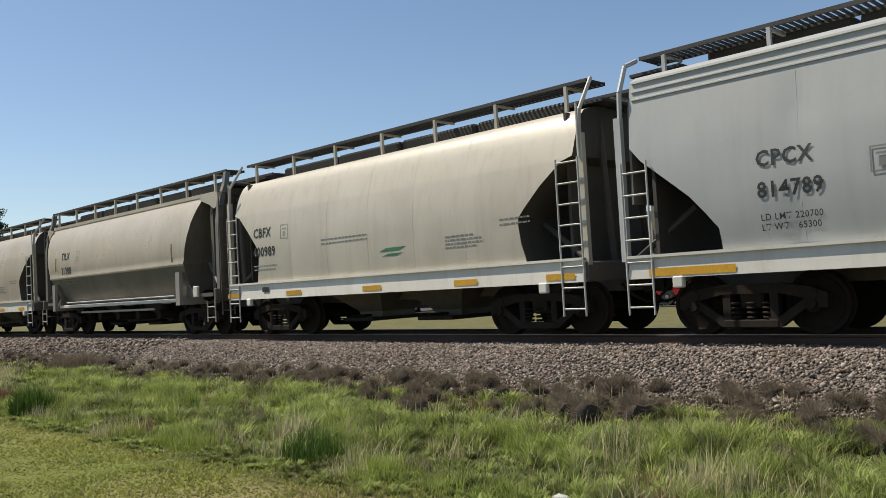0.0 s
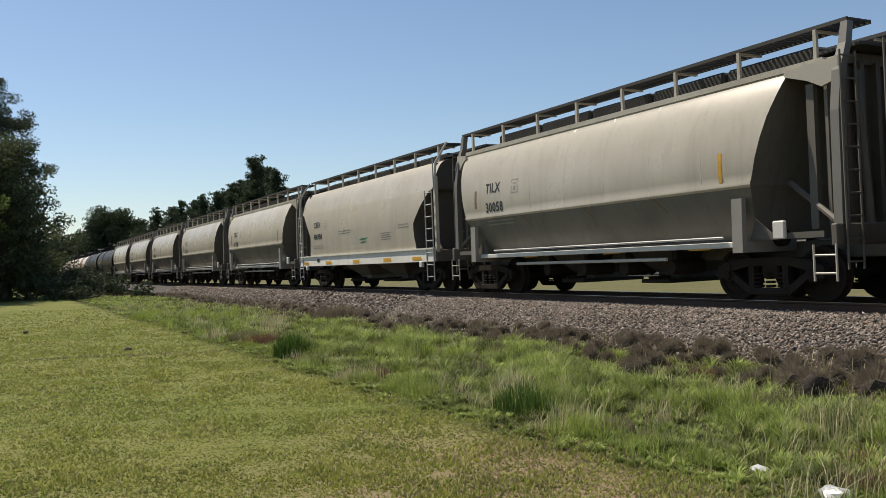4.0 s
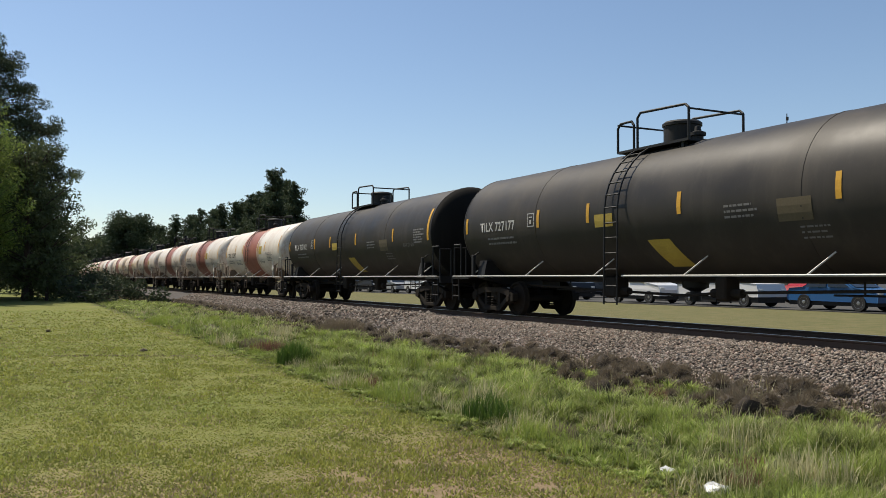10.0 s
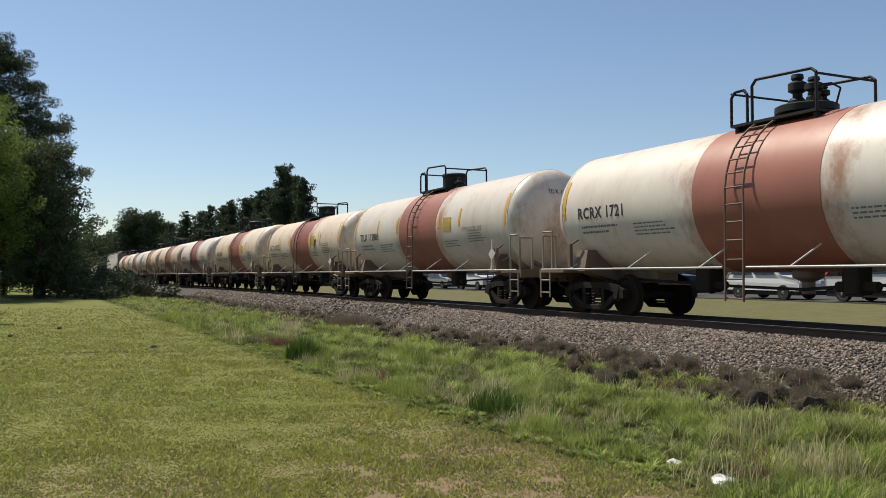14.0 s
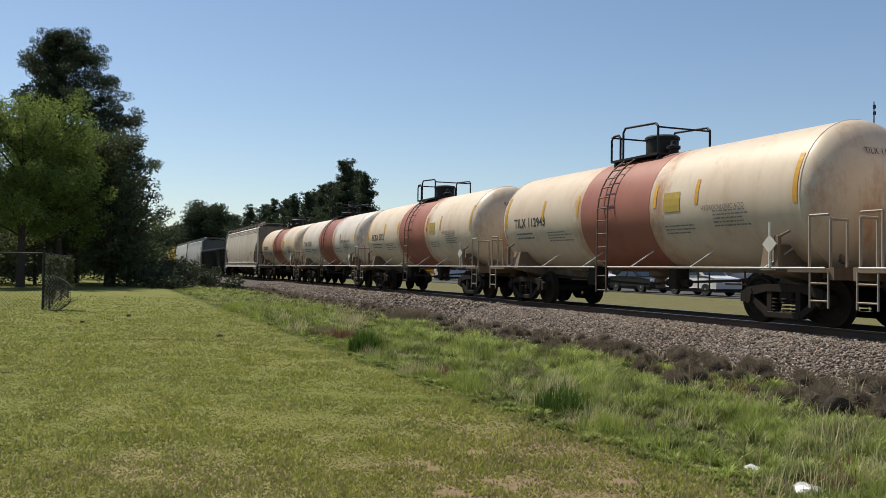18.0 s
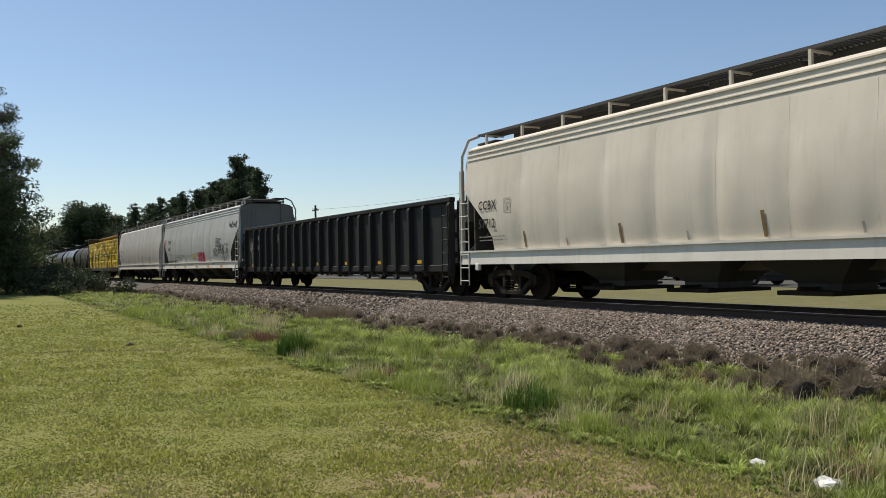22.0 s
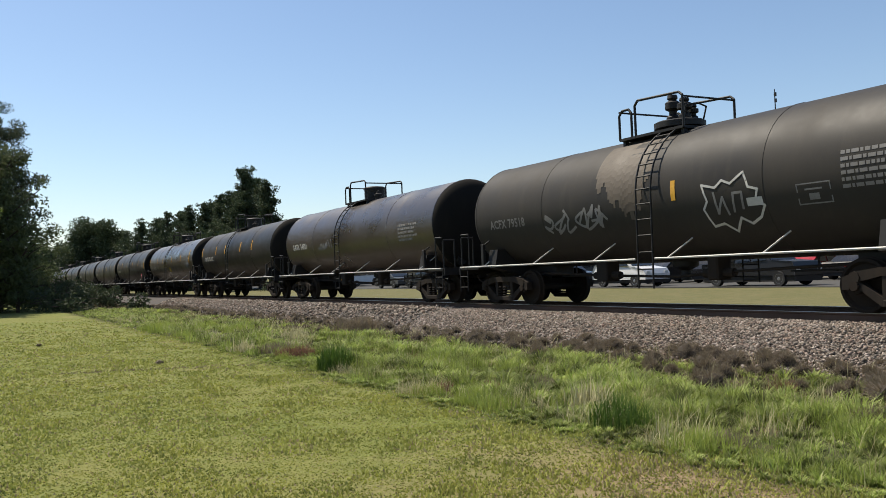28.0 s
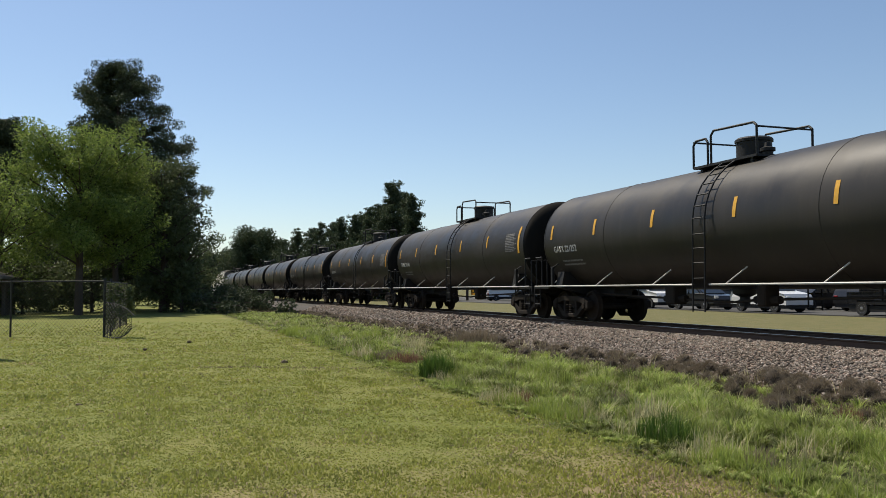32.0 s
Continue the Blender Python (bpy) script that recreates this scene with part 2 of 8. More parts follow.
INK_BLACK = plain("lettering_black", (0.03, 0.03, 0.03), 0.6)
INK_WHITE = plain("lettering_white", (0.62, 0.60, 0.56), 0.6)
INK_GREY = plain("faded_lettering", (0.24, 0.23, 0.22), 0.7)
INK_RED = plain("spray_red", (0.55, 0.02, 0.07), 0.5)
INK_GREEN = plain("mark_green", (0.06, 0.22, 0.12), 0.5)
STENCIL_YELLOW = plain("stencil_yellow", (0.55, 0.39, 0.06), 0.6)
STENCIL_DULL = plain("stencil_dull", (0.15, 0.115, 0.06), 0.7)

# ---- mesh helpers ----
def box(bm, x0, x1, y0, y1, z0, z1, bevel=0.0):
    v = [bm.verts.new(p) for p in ((x0, y0, z0), (x1, y0, z0), (x1, y1, z0), (x0, y1, z0), (x0, y0, z1), (x1, y0, z1), (x1, y1, z1), (x0, y1, z1))]
    fs = [bm.faces.new([v[i] for i in q]) for q in ((3, 2, 1, 0), (4, 5, 6, 7), (0, 1, 5, 4), (1, 2, 6, 5), (2, 3, 7, 6), (3, 0, 4, 7))]
    if bevel:
        bmesh.ops.bevel(bm, geom=list({e for f in fs for e in f.edges}), offset=bevel, segments=1, affect="EDGES")
    return bm


def tube(bm, p, q, r, n=6, r2=None):
    p, q = Vector(p), Vector(q)
    w = (q - p).normalized()
    u = w.orthogonal().normalized()
    s = w.cross(u)
    rings = []
    for c, rad in ((p, r), (q, r if r2 is None else r2)):
        rings.append([bm.verts.new(c + rad * (math.cos(2 * math.pi * i / n) * u + math.sin(2 * math.pi * i / n) * s)) for i in range(n)])
    for i in range(n):
        bm.faces.new((rings[0][i], rings[0][(i + 1) % n], rings[1][(i + 1) % n], rings[1][i]))
    bm.faces.new(rings[0][::-1])
    bm.faces.new(rings[1])
    return bm


def pipe(bm, pts, r, n=6):
    for a, b in zip(pts, pts[1:]):
        tube(bm, a, b, r, n)
    return bm


def loft(bm, rings, close=True, caps=True):
    vs = [[bm.verts.new(p) for p in ring] for ring in rings]
    n = len(vs[0])
    for a, b in zip(vs, vs[1:]):
        for i in range(n if close else n - 1):
            bm.faces.new((a[i], a[(i + 1) % n], b[(i + 1) % n], b[i]))
    if caps:
        bm.faces.new(vs[0][::-1])
        bm.faces.new(vs[-1])
    return bm


def prism(bm, outline, y0, y1):
    """An outline in x and z, drawn out from y0 to y1."""
    return loft(bm, [[(x, y0, z) for x, z in outline], [(x, y1, z) for x, z in outline]])


def mesh_of(name, bm, smooth=None):
    bmesh.ops.recalc_face_normals(bm, faces=bm.faces)
    me = bpy.data.meshes.new(name)
    bm.to_mesh(me)
    bm.free()
    if smooth is not None:
        me.polygons.foreach_set("use_smooth", [True] * len(me.polygons))
        me.set_sharp_from_angle(angle=radians(smooth))
    return me


def part(name, bm, material, parent=None, label="", smooth=None, at=None):
    """Links a bmesh (or a ready mesh) as one mesh object, under a thing or a part."""
    me = bm if isinstance(bm, bpy.types.Mesh) else mesh_of(name, bm, smooth)
    if not me.materials:
        me.materials.append(material)
    ob = new(name, me)
    ob.parent = parent
    if at is not None:
        ob.matrix_basis = at
    return tagged(ob, label)


def thing(name, label, category, group="", kind="", at=None):
    ob = new(name)
    ob.empty_display_size = 0.3
    if at is not None:
        ob.matrix_basis = at
    return tagged(ob, label, category, group, kind)


def soup(name, verts, faces_n, material, parent=None, label="", kind="stuff", category="", smooth=False):
    """A big mesh out of a (pieces, corners, 3) array and a list of corner tuples that all the pieces share."""
    v = np.asarray(verts, dtype=np.float32)
    k, c = v.shape[0], v.shape[1]
    f = np.asarray(faces_n, dtype=np.int32)
    idx = (np.arange(k, dtype=np.int32)[:, None, None] * c + f[None]).reshape(-1)
    me = bpy.data.meshes.new(name)
    me.vertices.add(k * c)
    me.vertices.foreach_set("co", v.reshape(-1))
    npoly = k * f.shape[0]
    me.loops.add(len(idx))
    me.loops.foreach_set("vertex_index", idx)
    me.polygons.add(npoly)
    me.polygons.foreach_set("loop_start", np.arange(npoly, dtype=np.int32) * f.shape[1])
    if smooth:
        me.polygons.foreach_set("use_smooth", np.ones(npoly, dtype=bool))
    me.update(calc_edges=True)
    me.materials.append(material)
    ob = new(name, me)
    ob.parent = parent
    return tagged(ob, label, category, "", kind)


GLYPHS, PRESSED = {}, {}


def side_at(parent, x, z, surface):
    """Half width of a car's side at a place, with the dents of its sheets."""
    y = surface(z)
    press = PRESSED.get(parent.get("label", "")) if parent and surface in (ROUND_AT, SILLED_AT, LONG_AT) else None
    return press(x, y, z) if press else y


def proud(surface, lift):
    """Paint lies closer on flat sheets than on the curved tanks."""
    if surface is LONG_AT:
        return lift + 0.008
    return min(lift, 0.005 if lift < 0.01 else 0.007) if surface in (ROUND_AT, SILLED_AT) else lift


def lettering(text, size, x, z, surface, material, parent, lift=0.006, side=-1, name="lettering", squash=0.9):
    """Words on a car's side: flat letters laid on the surface, whose half width at a height surface(z) gives."""
    key = (text, size, round(x, 3), round(z, 3), squash, id(material), surface, parent.get("label", ""))
    if key not in GLYPHS:
        cu = bpy.data.curves.new("text", "FONT")
        cu.offset = (0.022 if size > 0.2 else 0.008) * size
        cu.body, cu.size, cu.align_x, cu.resolution_u, cu.space_character = text, size, "LEFT", 2, 1.1
        ob = bpy.data.objects.new("text", cu)
        me = bpy.data.meshes.new_from_object(ob)
        bpy.data.objects.remove(ob)
        if size > 0.1 and parent.name.startswith("hopper"):
            # finer faces, so that the letters follow the dented sheets
            fine = bmesh.new()
            fine.from_mesh(me)
            bmesh.ops.triangulate(fine, faces=fine.faces)
            for _ in range(3):
                long_edges = [e for e in fine.edges if e.calc_length() > 0.09]
                if long_edges:
                    bmesh.ops.subdivide_edges(fine, edges=long_edges, cuts=1)
                    bmesh.ops.triangulate(fine, faces=[f for f in fine.faces if len(f.verts) > 3])
            fine.to_mesh(me)
            fine.free()
        n = len(me.vertices)
        co = np.zeros(n * 3, dtype=np.float32)
        me.vertices.foreach_get("co", co)
        co = co.reshape(-1, 3)
        zz = z + co[:, 1]
        co = np.stack([co[:, 0] * squash, -np.array([side_at(parent, x + squash * float(u), float(h), surface) for u, h in zip(co[:, 0], zz)]) - proud(surface, lift), zz], axis=1)
        me.vertices.foreach_set("co", co.astype(np.float32).reshape(-1))
        me.update()
        me.materials.append(material)
        GLYPHS[key] = me
    return part(name, GLYPHS[key], material, parent, at=pose(x, 0, 0))


def patch(x0, x1, z0, z1, surface, material, parent, name="stencil", lift=0.005, slant=0.0, label=""):
    """A thin painted or taped patch that follows the side's curve."""
    bm = bmesh.new()
    k = max(1, int((z1 - z0) / 0.12))
    kx = max(1, int((x1 - x0) / 0.12))
    rows = []
    for i in range(k + 1):
        z = z0 + (z1 - z0) * i / k
        s = slant * i / k
        rows.append([bm.verts.new((x0 + (x1 - x0) * j / kx + s, -side_at(parent, x0 + (x1 - x0) * j / kx + s, z, surface) - proud(surface, lift), z)) for j in range(kx + 1)])
    for a, b in zip(rows, rows[1:]):
        for j in range(kx):
            bm.faces.new((a[j], a[j + 1], b[j + 1], b[j]))
    return part(name, bm, material, parent, label)


def scribble(seed, x0, x1, z0, z1, surface, material, parent, name="spray_paint", width=0.035, strokes=7, label=""):
    """Sprayed loops and zigzags that spell nothing."""
    rng = random.Random(seed)
    bm = bmesh.new()
    for i in range(strokes):
        cx = x0 + (x1 - x0) * (i + 0.5) / strokes
        pts = []
        for j in range(7):
            pts.append((cx + rng.uniform(-0.6, 0.6) * (x1 - x0) / strokes, rng.uniform(z0, z1)))
        smooth = []
        for k in range(len(pts) - 1):
            p0, p1, p2, p3 = pts[max(0, k - 1)], pts[k], pts[k + 1], pts[min(len(pts) - 1, k + 2)]
            for f in (0.0, 0.25, 0.5, 0.75):
                smooth.append(tuple(0.5 * (2 * b + (c - a) * f + (2 * a - 5 * b + 4 * c - d) * f * f + (3 * b - a - 3 * c + d) * f ** 3) for a, b, c, d in zip(p0, p1, p2, p3)))
        pts = [(min(max(px, x0), x1), min(max(pz, z0), z1)) for px, pz in smooth + [pts[-1]]]
        for (ax, az), (bx, bz) in zip(pts, pts[1:]):
            d = Vector((bx - ax, bz - az))
            if d.length < 1e-3:
                continue
            nrm = Vector((-d.y, d.x)).normalized() * width / 2
            quad = [(ax + nrm.x, az + nrm.y), (ax - nrm.x, az - nrm.y), (bx - nrm.x, bz - nrm.y), (bx + nrm.x, bz + nrm.y)]
            bm.faces.new([bm.verts.new((px, -side_at(parent, px, pz, surface) - proud(surface, 0.007) - 0.0003 * i, pz)) for px, pz in quad])
    return part(name, bm, material, parent, label)


def stroke(pts, surface, material, parent, width=0.06, label="", name="spray_paint", lift=0.008):
    """One sprayed line through a few points, with round-ish joints."""
    bm = bmesh.new()
    for k, ((ax, az), (bx, bz)) in enumerate(zip(pts, pts[1:])):
        d = Vector((bx - ax, bz - az))
        n = max(1, int(d.length / 0.15))
        u = d.normalized() * width * 0.3
        nrm = Vector((-d.y, d.x)).normalized() * width / 2
        ends = [(Vector((ax, az)) - u).lerp(Vector((bx, bz)) + u, i / n) for i in range(n + 1)]
        row = [[bm.verts.new((q.x, -side_at(parent, q.x, q.y, surface) - proud(surface, lift) - 0.0004 * (k % 7), q.y)) for q in (e + nrm, e - nrm)] for e in ends]
        for a, b in zip(row, row[1:]):
            bm.faces.new((a[0], a[1], b[1], b[0]))
    return part(name, bm, material, parent, label)


def bars(x0, x1, z, rows, surface, material, parent, h=0.035, gap=0.07, seed=0):
    """Small print that cannot be read: plain bars."""
    rng = random.Random(seed)
    bm = bmesh.new()
    for i in range(rows):
        zz = z - i * gap
        x = x0
        end = x0 + (x1 - x0) * rng.uniform(0.7, 1.0)
        while x < end:
            w = min(rng.uniform(0.04, 0.15), end - x)
            bm.faces.new([bm.verts.new((px, -side_at(parent, px, pz, surface) - proud(surface, 0.005), pz)) for px, pz in ((x, zz), (x + w, zz), (x + w, zz + h), (x, zz + h))])
            x += w + 0.025
    return part("small_print", bm, material, parent)

# ---- the freight train ----
TRACK_Y, RAIL_Z, SPEED = 13.0, 0.68, 16.165
WHEEL_R = 0.457


def lathe_y(bm, prof, n=24):
    """Turns a profile of (radius, y) about the y axis."""
    rings = [[(r * math.cos(2 * math.pi * i / n), y, r * math.sin(2 * math.pi * i / n)) for i in range(n)] for r, y in prof]
    return loft(bm, rings)


def truck_meshes():
    bm = bmesh.new()
    box(bm, -0.18, 0.18, -1.02, 1.02, 0.40, 0.66, 0.03)
    box(bm, -0.30, 0.30, -0.35, 0.35, 0.60, 0.74, 0.03)
    bolster = mesh_of("truck", bm)
    bm = bmesh.new()
    prism(bm, [(-1.12, 0.40), (-1.12, 0.60), (-0.86, 0.70), (-0.45, 0.76), (0.45, 0.76), (0.86, 0.70), (1.12, 0.60), (1.12, 0.40), (1.0, 0.40), (0.96, 0.50), (0.42, 0.62), (-0.42, 0.62), (-0.96, 0.50), (-1.0, 0.40)], -0.085, 0.085)
    for s in (-1, 1):
        prism(bm, [(s * 0.98, 0.52), (s * 0.82, 0.54), (s * 0.40, 0.26), (s * 0.30, 0.16), (s * 0.44, 0.13)], -0.075, 0.075)
        box(bm, s * 0.36 - 0.06, s * 0.36 + 0.06, -0.07, 0.07, 0.18, 0.66)
        tube(bm, (s * 0.89, -0.10, 0.60), (s * 0.89, 0.10, 0.60), 0.10, 8)
    box(bm, -0.42, 0.42, -0.085, 0.085, 0.12, 0.24, 0.015)
    frame_me = mesh_of("side_frame", bm)
    bm = bmesh.new()
    for x in (-0.24, 0.0, 0.24):
        for k in range(4):
            z = 0.25 + 0.07 * k
            lathe = [[(x + (0.075 + d) * math.cos(a), 0.0 + (0.075 + d) * math.sin(a), zz) for a in [2 * math.pi * i / 8 for i in range(8)]] for d, zz in ((0, z), (0.015, z + 0.02), (0, z + 0.04))]
            loft(bm, lathe)
    springs = mesh_of("spring_nest", bm, 40)
    bm = bmesh.new()
    tube(bm, (0, -1.12, 0), (0, 1.12, 0), 0.08, 10)
    for s in (-1, 1):
        lathe_y(bm, [(0.10, s * 0.66), (0.14, s * 0.69), (0.30, s * 0.735), (0.40, s * 0.70), (0.485, s * 0.69), (0.485, s * 0.715), (0.457, s * 0.73), (0.452, s * 0.83), (0.40, s * 0.835), (0.36, s * 0.79), (0.14, s * 0.80), (0.10, s * 0.83)])
    wheels = mesh_of("wheelset", bm, 35)
    bm = bmesh.new()
    lathe_y(bm, [(0.05, -0.03), (0.13, 0.0), (0.145, 0.06), (0.12, 0.12)], 12)
    for k in range(3):
        a = 2 * math.pi * k / 3
        tube(bm, (0.075 * math.cos(a), -0.05, 0.075 * math.sin(a)), (0.075 * math.cos(a), 0.0, 0.075 * math.sin(a)), 0.02, 6)
    cap = mesh_of("bearing_cap", bm, 35)
    return bolster, frame_me, springs, wheels, cap


TRUCK = truck_meshes()


def add_truck(car, x):
    b = part("truck", TRUCK[0], TRUCK_STEEL, car, at=pose(x, 0, 0))
    for s in (-1, 1):
        part("side_frame", TRUCK[1], TRUCK_STEEL, b, at=pose(0, s * 1.0, 0))
        part("spring_nest", TRUCK[2], WHEEL_STEEL, b, at=pose(0, s * 1.0, 0))
        part("wheelset", TRUCK[3], WHEEL_STEEL, b, at=pose(s * 0.89, 0, WHEEL_R))
        for q in (-1, 1):
            part("bearing_cap", TRUCK[4], WHEEL_STEEL, b, at=pose(q * 0.89, s * 1.05, WHEEL_R, 0, 0, 0 if s < 0 else 180))


def coupler_mesh():
    bm = bmesh.new()
    box(bm, -0.55, 0.05, -0.07, 0.07, -0.08, 0.08, 0.02)
    prism(bm, [(0.0, -0.17), (0.0, 0.17), (0.14, 0.17), (0.2, 0.1), (0.2, -0.1), (0.14, -0.17)], -0.14, 0.14)
    for s in (-1, 1):
        pipe(bm, [(-0.3, s * 0.35, 0.0), (-0.1, s * 0.36, -0.2), (0.12, s * 0.25, -0.34), (0.3, s * 0.12, -0.36)], 0.025, 6)
    return mesh_of("coupler", bm)


COUPLER = coupler_mesh()


def ladder_bm(bm, x0, x1, y, z0, z1, step=0.35, r=0.018):
    for x in (x0, x1):
        tube(bm, (x, y, z0), (x, y, z1), r)
    z = z0 + 0.12
    while z < z1 - 0.03:
        tube(bm, (x0, y, z), (x1, y, z), r * 0.9)
        z += step
    return bm


def cross_ladder(bm, x, y0, y1, z0, z1, step=0.35, r=0.018):
    for y in (y0, y1):
        tube(bm, (x, y, z0), (x, y, z1), r)
    z = z0 + 0.12
    while z < z1 - 0.03:
        tube(bm, (x, y0, z), (x, y1, z), r * 0.9)
        z += step
    return bm


def running_gear(car, L, truck_x, mat, low=0.72, high=1.02, back=0.0):
    bm = bmesh.new()
    box(bm, -L / 2 + 0.42, L / 2 - 0.42, -0.24, 0.24, low, high, 0.02)
    part("center_sill", bm, mat, car)
    for s in (-1, 1):
        add_truck(car, s * truck_x - (back if s < 0 else 0))
        part("coupler", COUPLER, TRUCK_STEEL, car, at=pose(s * (L / 2 - 0.2), 0, 0.86, 0, 0, 0 if s > 0 else 180))


# profile rows: half width, height, how far the side sheet ends short of the end sill
ROUND = [(0, 4.04, 0.3), (0.6, 4.00, 0.3), (0.95, 3.92, 0.3), (1.09, 3.86, 0.3), (1.12, 3.82, 0.30), (1.13, 3.78, 1.06), (1.20, 3.69, 1.08), (1.315, 3.5, 1.12), (1.40, 3.3, 1.18), (1.465, 3.1, 1.25), (1.535, 2.75, 1.36), (1.562, 2.45, 1.45), (1.557, 2.2, 1.52), (1.545, 2.09, 1.56),
         (1.562, 2.045, 1.57), (1.562, 2.00, 1.57), (1.525, 1.96, 1.60), (1.39, 1.6, 1.68), (1.26, 1.3, 1.74), (1.12, 1.06, 1.80)]
SILLED = [(0, 4.02, 0.2), (0.7, 3.97, 0.2), (1.04, 3.88, 0.2), (1.17, 3.76, 0.2), (1.25, 3.62, 0.2), (1.33, 3.44, 0.2), (1.45, 3.05, 0.22), (1.465, 2.98, 0.45), (1.525, 2.6, 0.9), (1.55, 2.25, 1.25), (1.55, 2.1, 1.38), (1.55, 1.95, 1.39),
          (1.545, 1.65, 1.35), (1.53, 1.4, 1.28), (1.52, 1.28, 1.26)]
LONG = [(0, 4.28, 0.15), (0.8, 4.22, 0.15), (1.2, 4.14, 0.15), (1.36, 4.04, 0.15), (1.42, 3.65, 0.15), (1.475, 3.2, 0.16), (1.505, 2.98, 0.16), (1.53, 2.75, 0.36), (1.55, 2.35, 0.86), (1.552, 2.1, 1.16), (1.545, 1.85, 1.38),
        (1.525, 1.6, 1.58), (1.50, 1.4, 1.60), (1.475, 1.24, 1.60)]


SLIM = [(y, z, 0.15 + 0.5 * (inset - 0.15)) for y, z, inset in LONG]


def profile_surface(rows):
    zs = [r[1] for r in rows][::-1]
    ys = [r[0] for r in rows][::-1]

    def surface(z):
        return float(np.interp(z, zs, ys))
    return surface


ROUND_AT, SILLED_AT, LONG_AT = profile_surface(ROUND), profile_surface(SILLED), profile_surface(LONG)


def hopper(rows, L, skin, end, outlets, label, seams, style):
    E = L / 2 - (0.50 if style == "round" else 0.38)
    surf = {"round": ROUND_AT, "silled": SILLED_AT, "long": LONG_AT}[style]
    car = thing("hopper_car", label, "hopper car", "cars of the freight train")
    tx = E - {"round": 1.72, "silled": 1.45, "long": 1.75}[style]
    back = 0.45 if style == "round" else 0.0
    running_gear(car, L, tx, END_SHADE_GREY, back=back)

    def inset(r, q):
        """How far a row of the side sheet ends short of the sill: less at the rear of the round-bodied cars."""
        return max(0.3, r[2] - 0.62) if q < 0 and back and r[2] > 1 else r[2]
    # sides and roof in one sheet, then the sloping end sheets
    bm = bmesh.new()
    nx = 16 * (seams + 2)
    dent = {"round": 0.010, "silled": 0.008, "long": 0.034}[style]
    welds = [-(E - 2.0) + 2 * (E - 2.0) * (i + 0.5) / seams for i in range(seams)]
    press = random.Random(seams * 7 + int(L * 10))
    depth = [dent * press.uniform(0.35, 1.3) for _ in welds]

    def pressed(x, y, z):
        """The sheet draws in along each weld and bellies out between them."""
        if z > 3.62 or y < 0.9:
            return y
        f = min(1.0, (3.62 - z) / 0.4)
        return y - f * sum(d * math.exp(-((x - w) / 0.20) ** 2) for w, d in zip(welds, depth)) + 0.4 * f * dent * noise.noise(Vector((x * 1.6, z * 1.1, L)))

    by_height = sorted((r[1], r[0]) for r in rows)
    heights = [h for h, _ in by_height]

    def sheet(x, y, z):
        """The sheet's half width between two rows of its profile."""
        k = min(max(int(np.searchsorted(heights, z)), 1), len(heights) - 1)
        (z0, y0), (z1, y1) = by_height[k - 1], by_height[k]
        f = (z - z0) / (z1 - z0) if z1 > z0 else 0.0
        return (1 - f) * pressed(x, y0, z0) + f * pressed(x, y1, z1)

    PRESSED[label] = sheet
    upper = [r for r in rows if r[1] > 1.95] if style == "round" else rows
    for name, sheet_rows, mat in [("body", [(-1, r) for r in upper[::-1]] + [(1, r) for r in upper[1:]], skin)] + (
            [("lower_side", [(s, r) for r in rows if r[1] < 1.97], GRIMY_SHADED_SKIN) for s in (-1, 1)] if style == "round" else []):
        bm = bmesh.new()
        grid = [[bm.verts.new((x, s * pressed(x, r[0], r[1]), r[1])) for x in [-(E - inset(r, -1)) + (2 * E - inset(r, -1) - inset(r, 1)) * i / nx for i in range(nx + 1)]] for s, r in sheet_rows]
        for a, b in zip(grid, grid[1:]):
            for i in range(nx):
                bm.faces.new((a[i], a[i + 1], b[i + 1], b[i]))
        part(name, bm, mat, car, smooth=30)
    for q in (-1, 1):
        bm = bmesh.new()
        n = 3
        sheet = [[bm.verts.new((q * (E - inset(r, q)), r[0] * (-1 + 2 * i / n), r[1])) for i in range(n + 1)] for r in rows[1:]]
        for a, b in zip(sheet, sheet[1:]):
            for i in range(n):
                bm.faces.new((a[i], a[i + 1], b[i + 1], b[i]))
        part("slope_sheet", bm, end if style == "round" else END_DEEP_SHADE, car, smooth=30)
    # weld seams on the near and far sides
    for i in range(seams):
        x = welds[i]
        for s in (-1, 1):
            bm = bmesh.new()
            pts = [r for r in rows if (1.96 if style == "round" else 0) < r[1] < 3.8]
            loft(bm, [[(x - 0.012, s * (y - 0.002), z), (x, s * (y + 0.003), z), (x + 0.012, s * (y - 0.002), z)] for y, z in [(pressed(x, r[0], r[1]), r[1]) for r in pts]], close=False, caps=False)
            part("weld_seam", bm, skin, car)
    # roof: trough hatch, hatch clamps, two running boards on posts
    top = rows[0][1]
    nh = max(4, int(L / 2.6))
    for i in range(nh):
        x = -(E - 1.0) + 2 * (E - 1.0) * (i + 0.5) / nh
        w = (E - 1.0) / nh - 0.04
        bm = bmesh.new()
        box(bm, x - w, x + w, -0.46, 0.46, top - 0.06, top + (0.26 if style == "round" else 0.22), 0.05)
        part("roof_hatch", bm, ROOF_SHADE_GREY, car)
    deck = {"round": 4.44, "silled": 4.40, "long": 4.50}[style]
    edge = {"round": 1.02, "silled": 0.98, "long": 1.02}[style]
    reach = E - (0.02 if style == "round" else 0.16)
    for s in (-1, 1):
        bm = bmesh.new()
        for y in (edge, edge - 0.55):
            box(bm, -reach, reach, s * y - 0.02, s * y + 0.02, deck - 0.05, deck + 0.012)
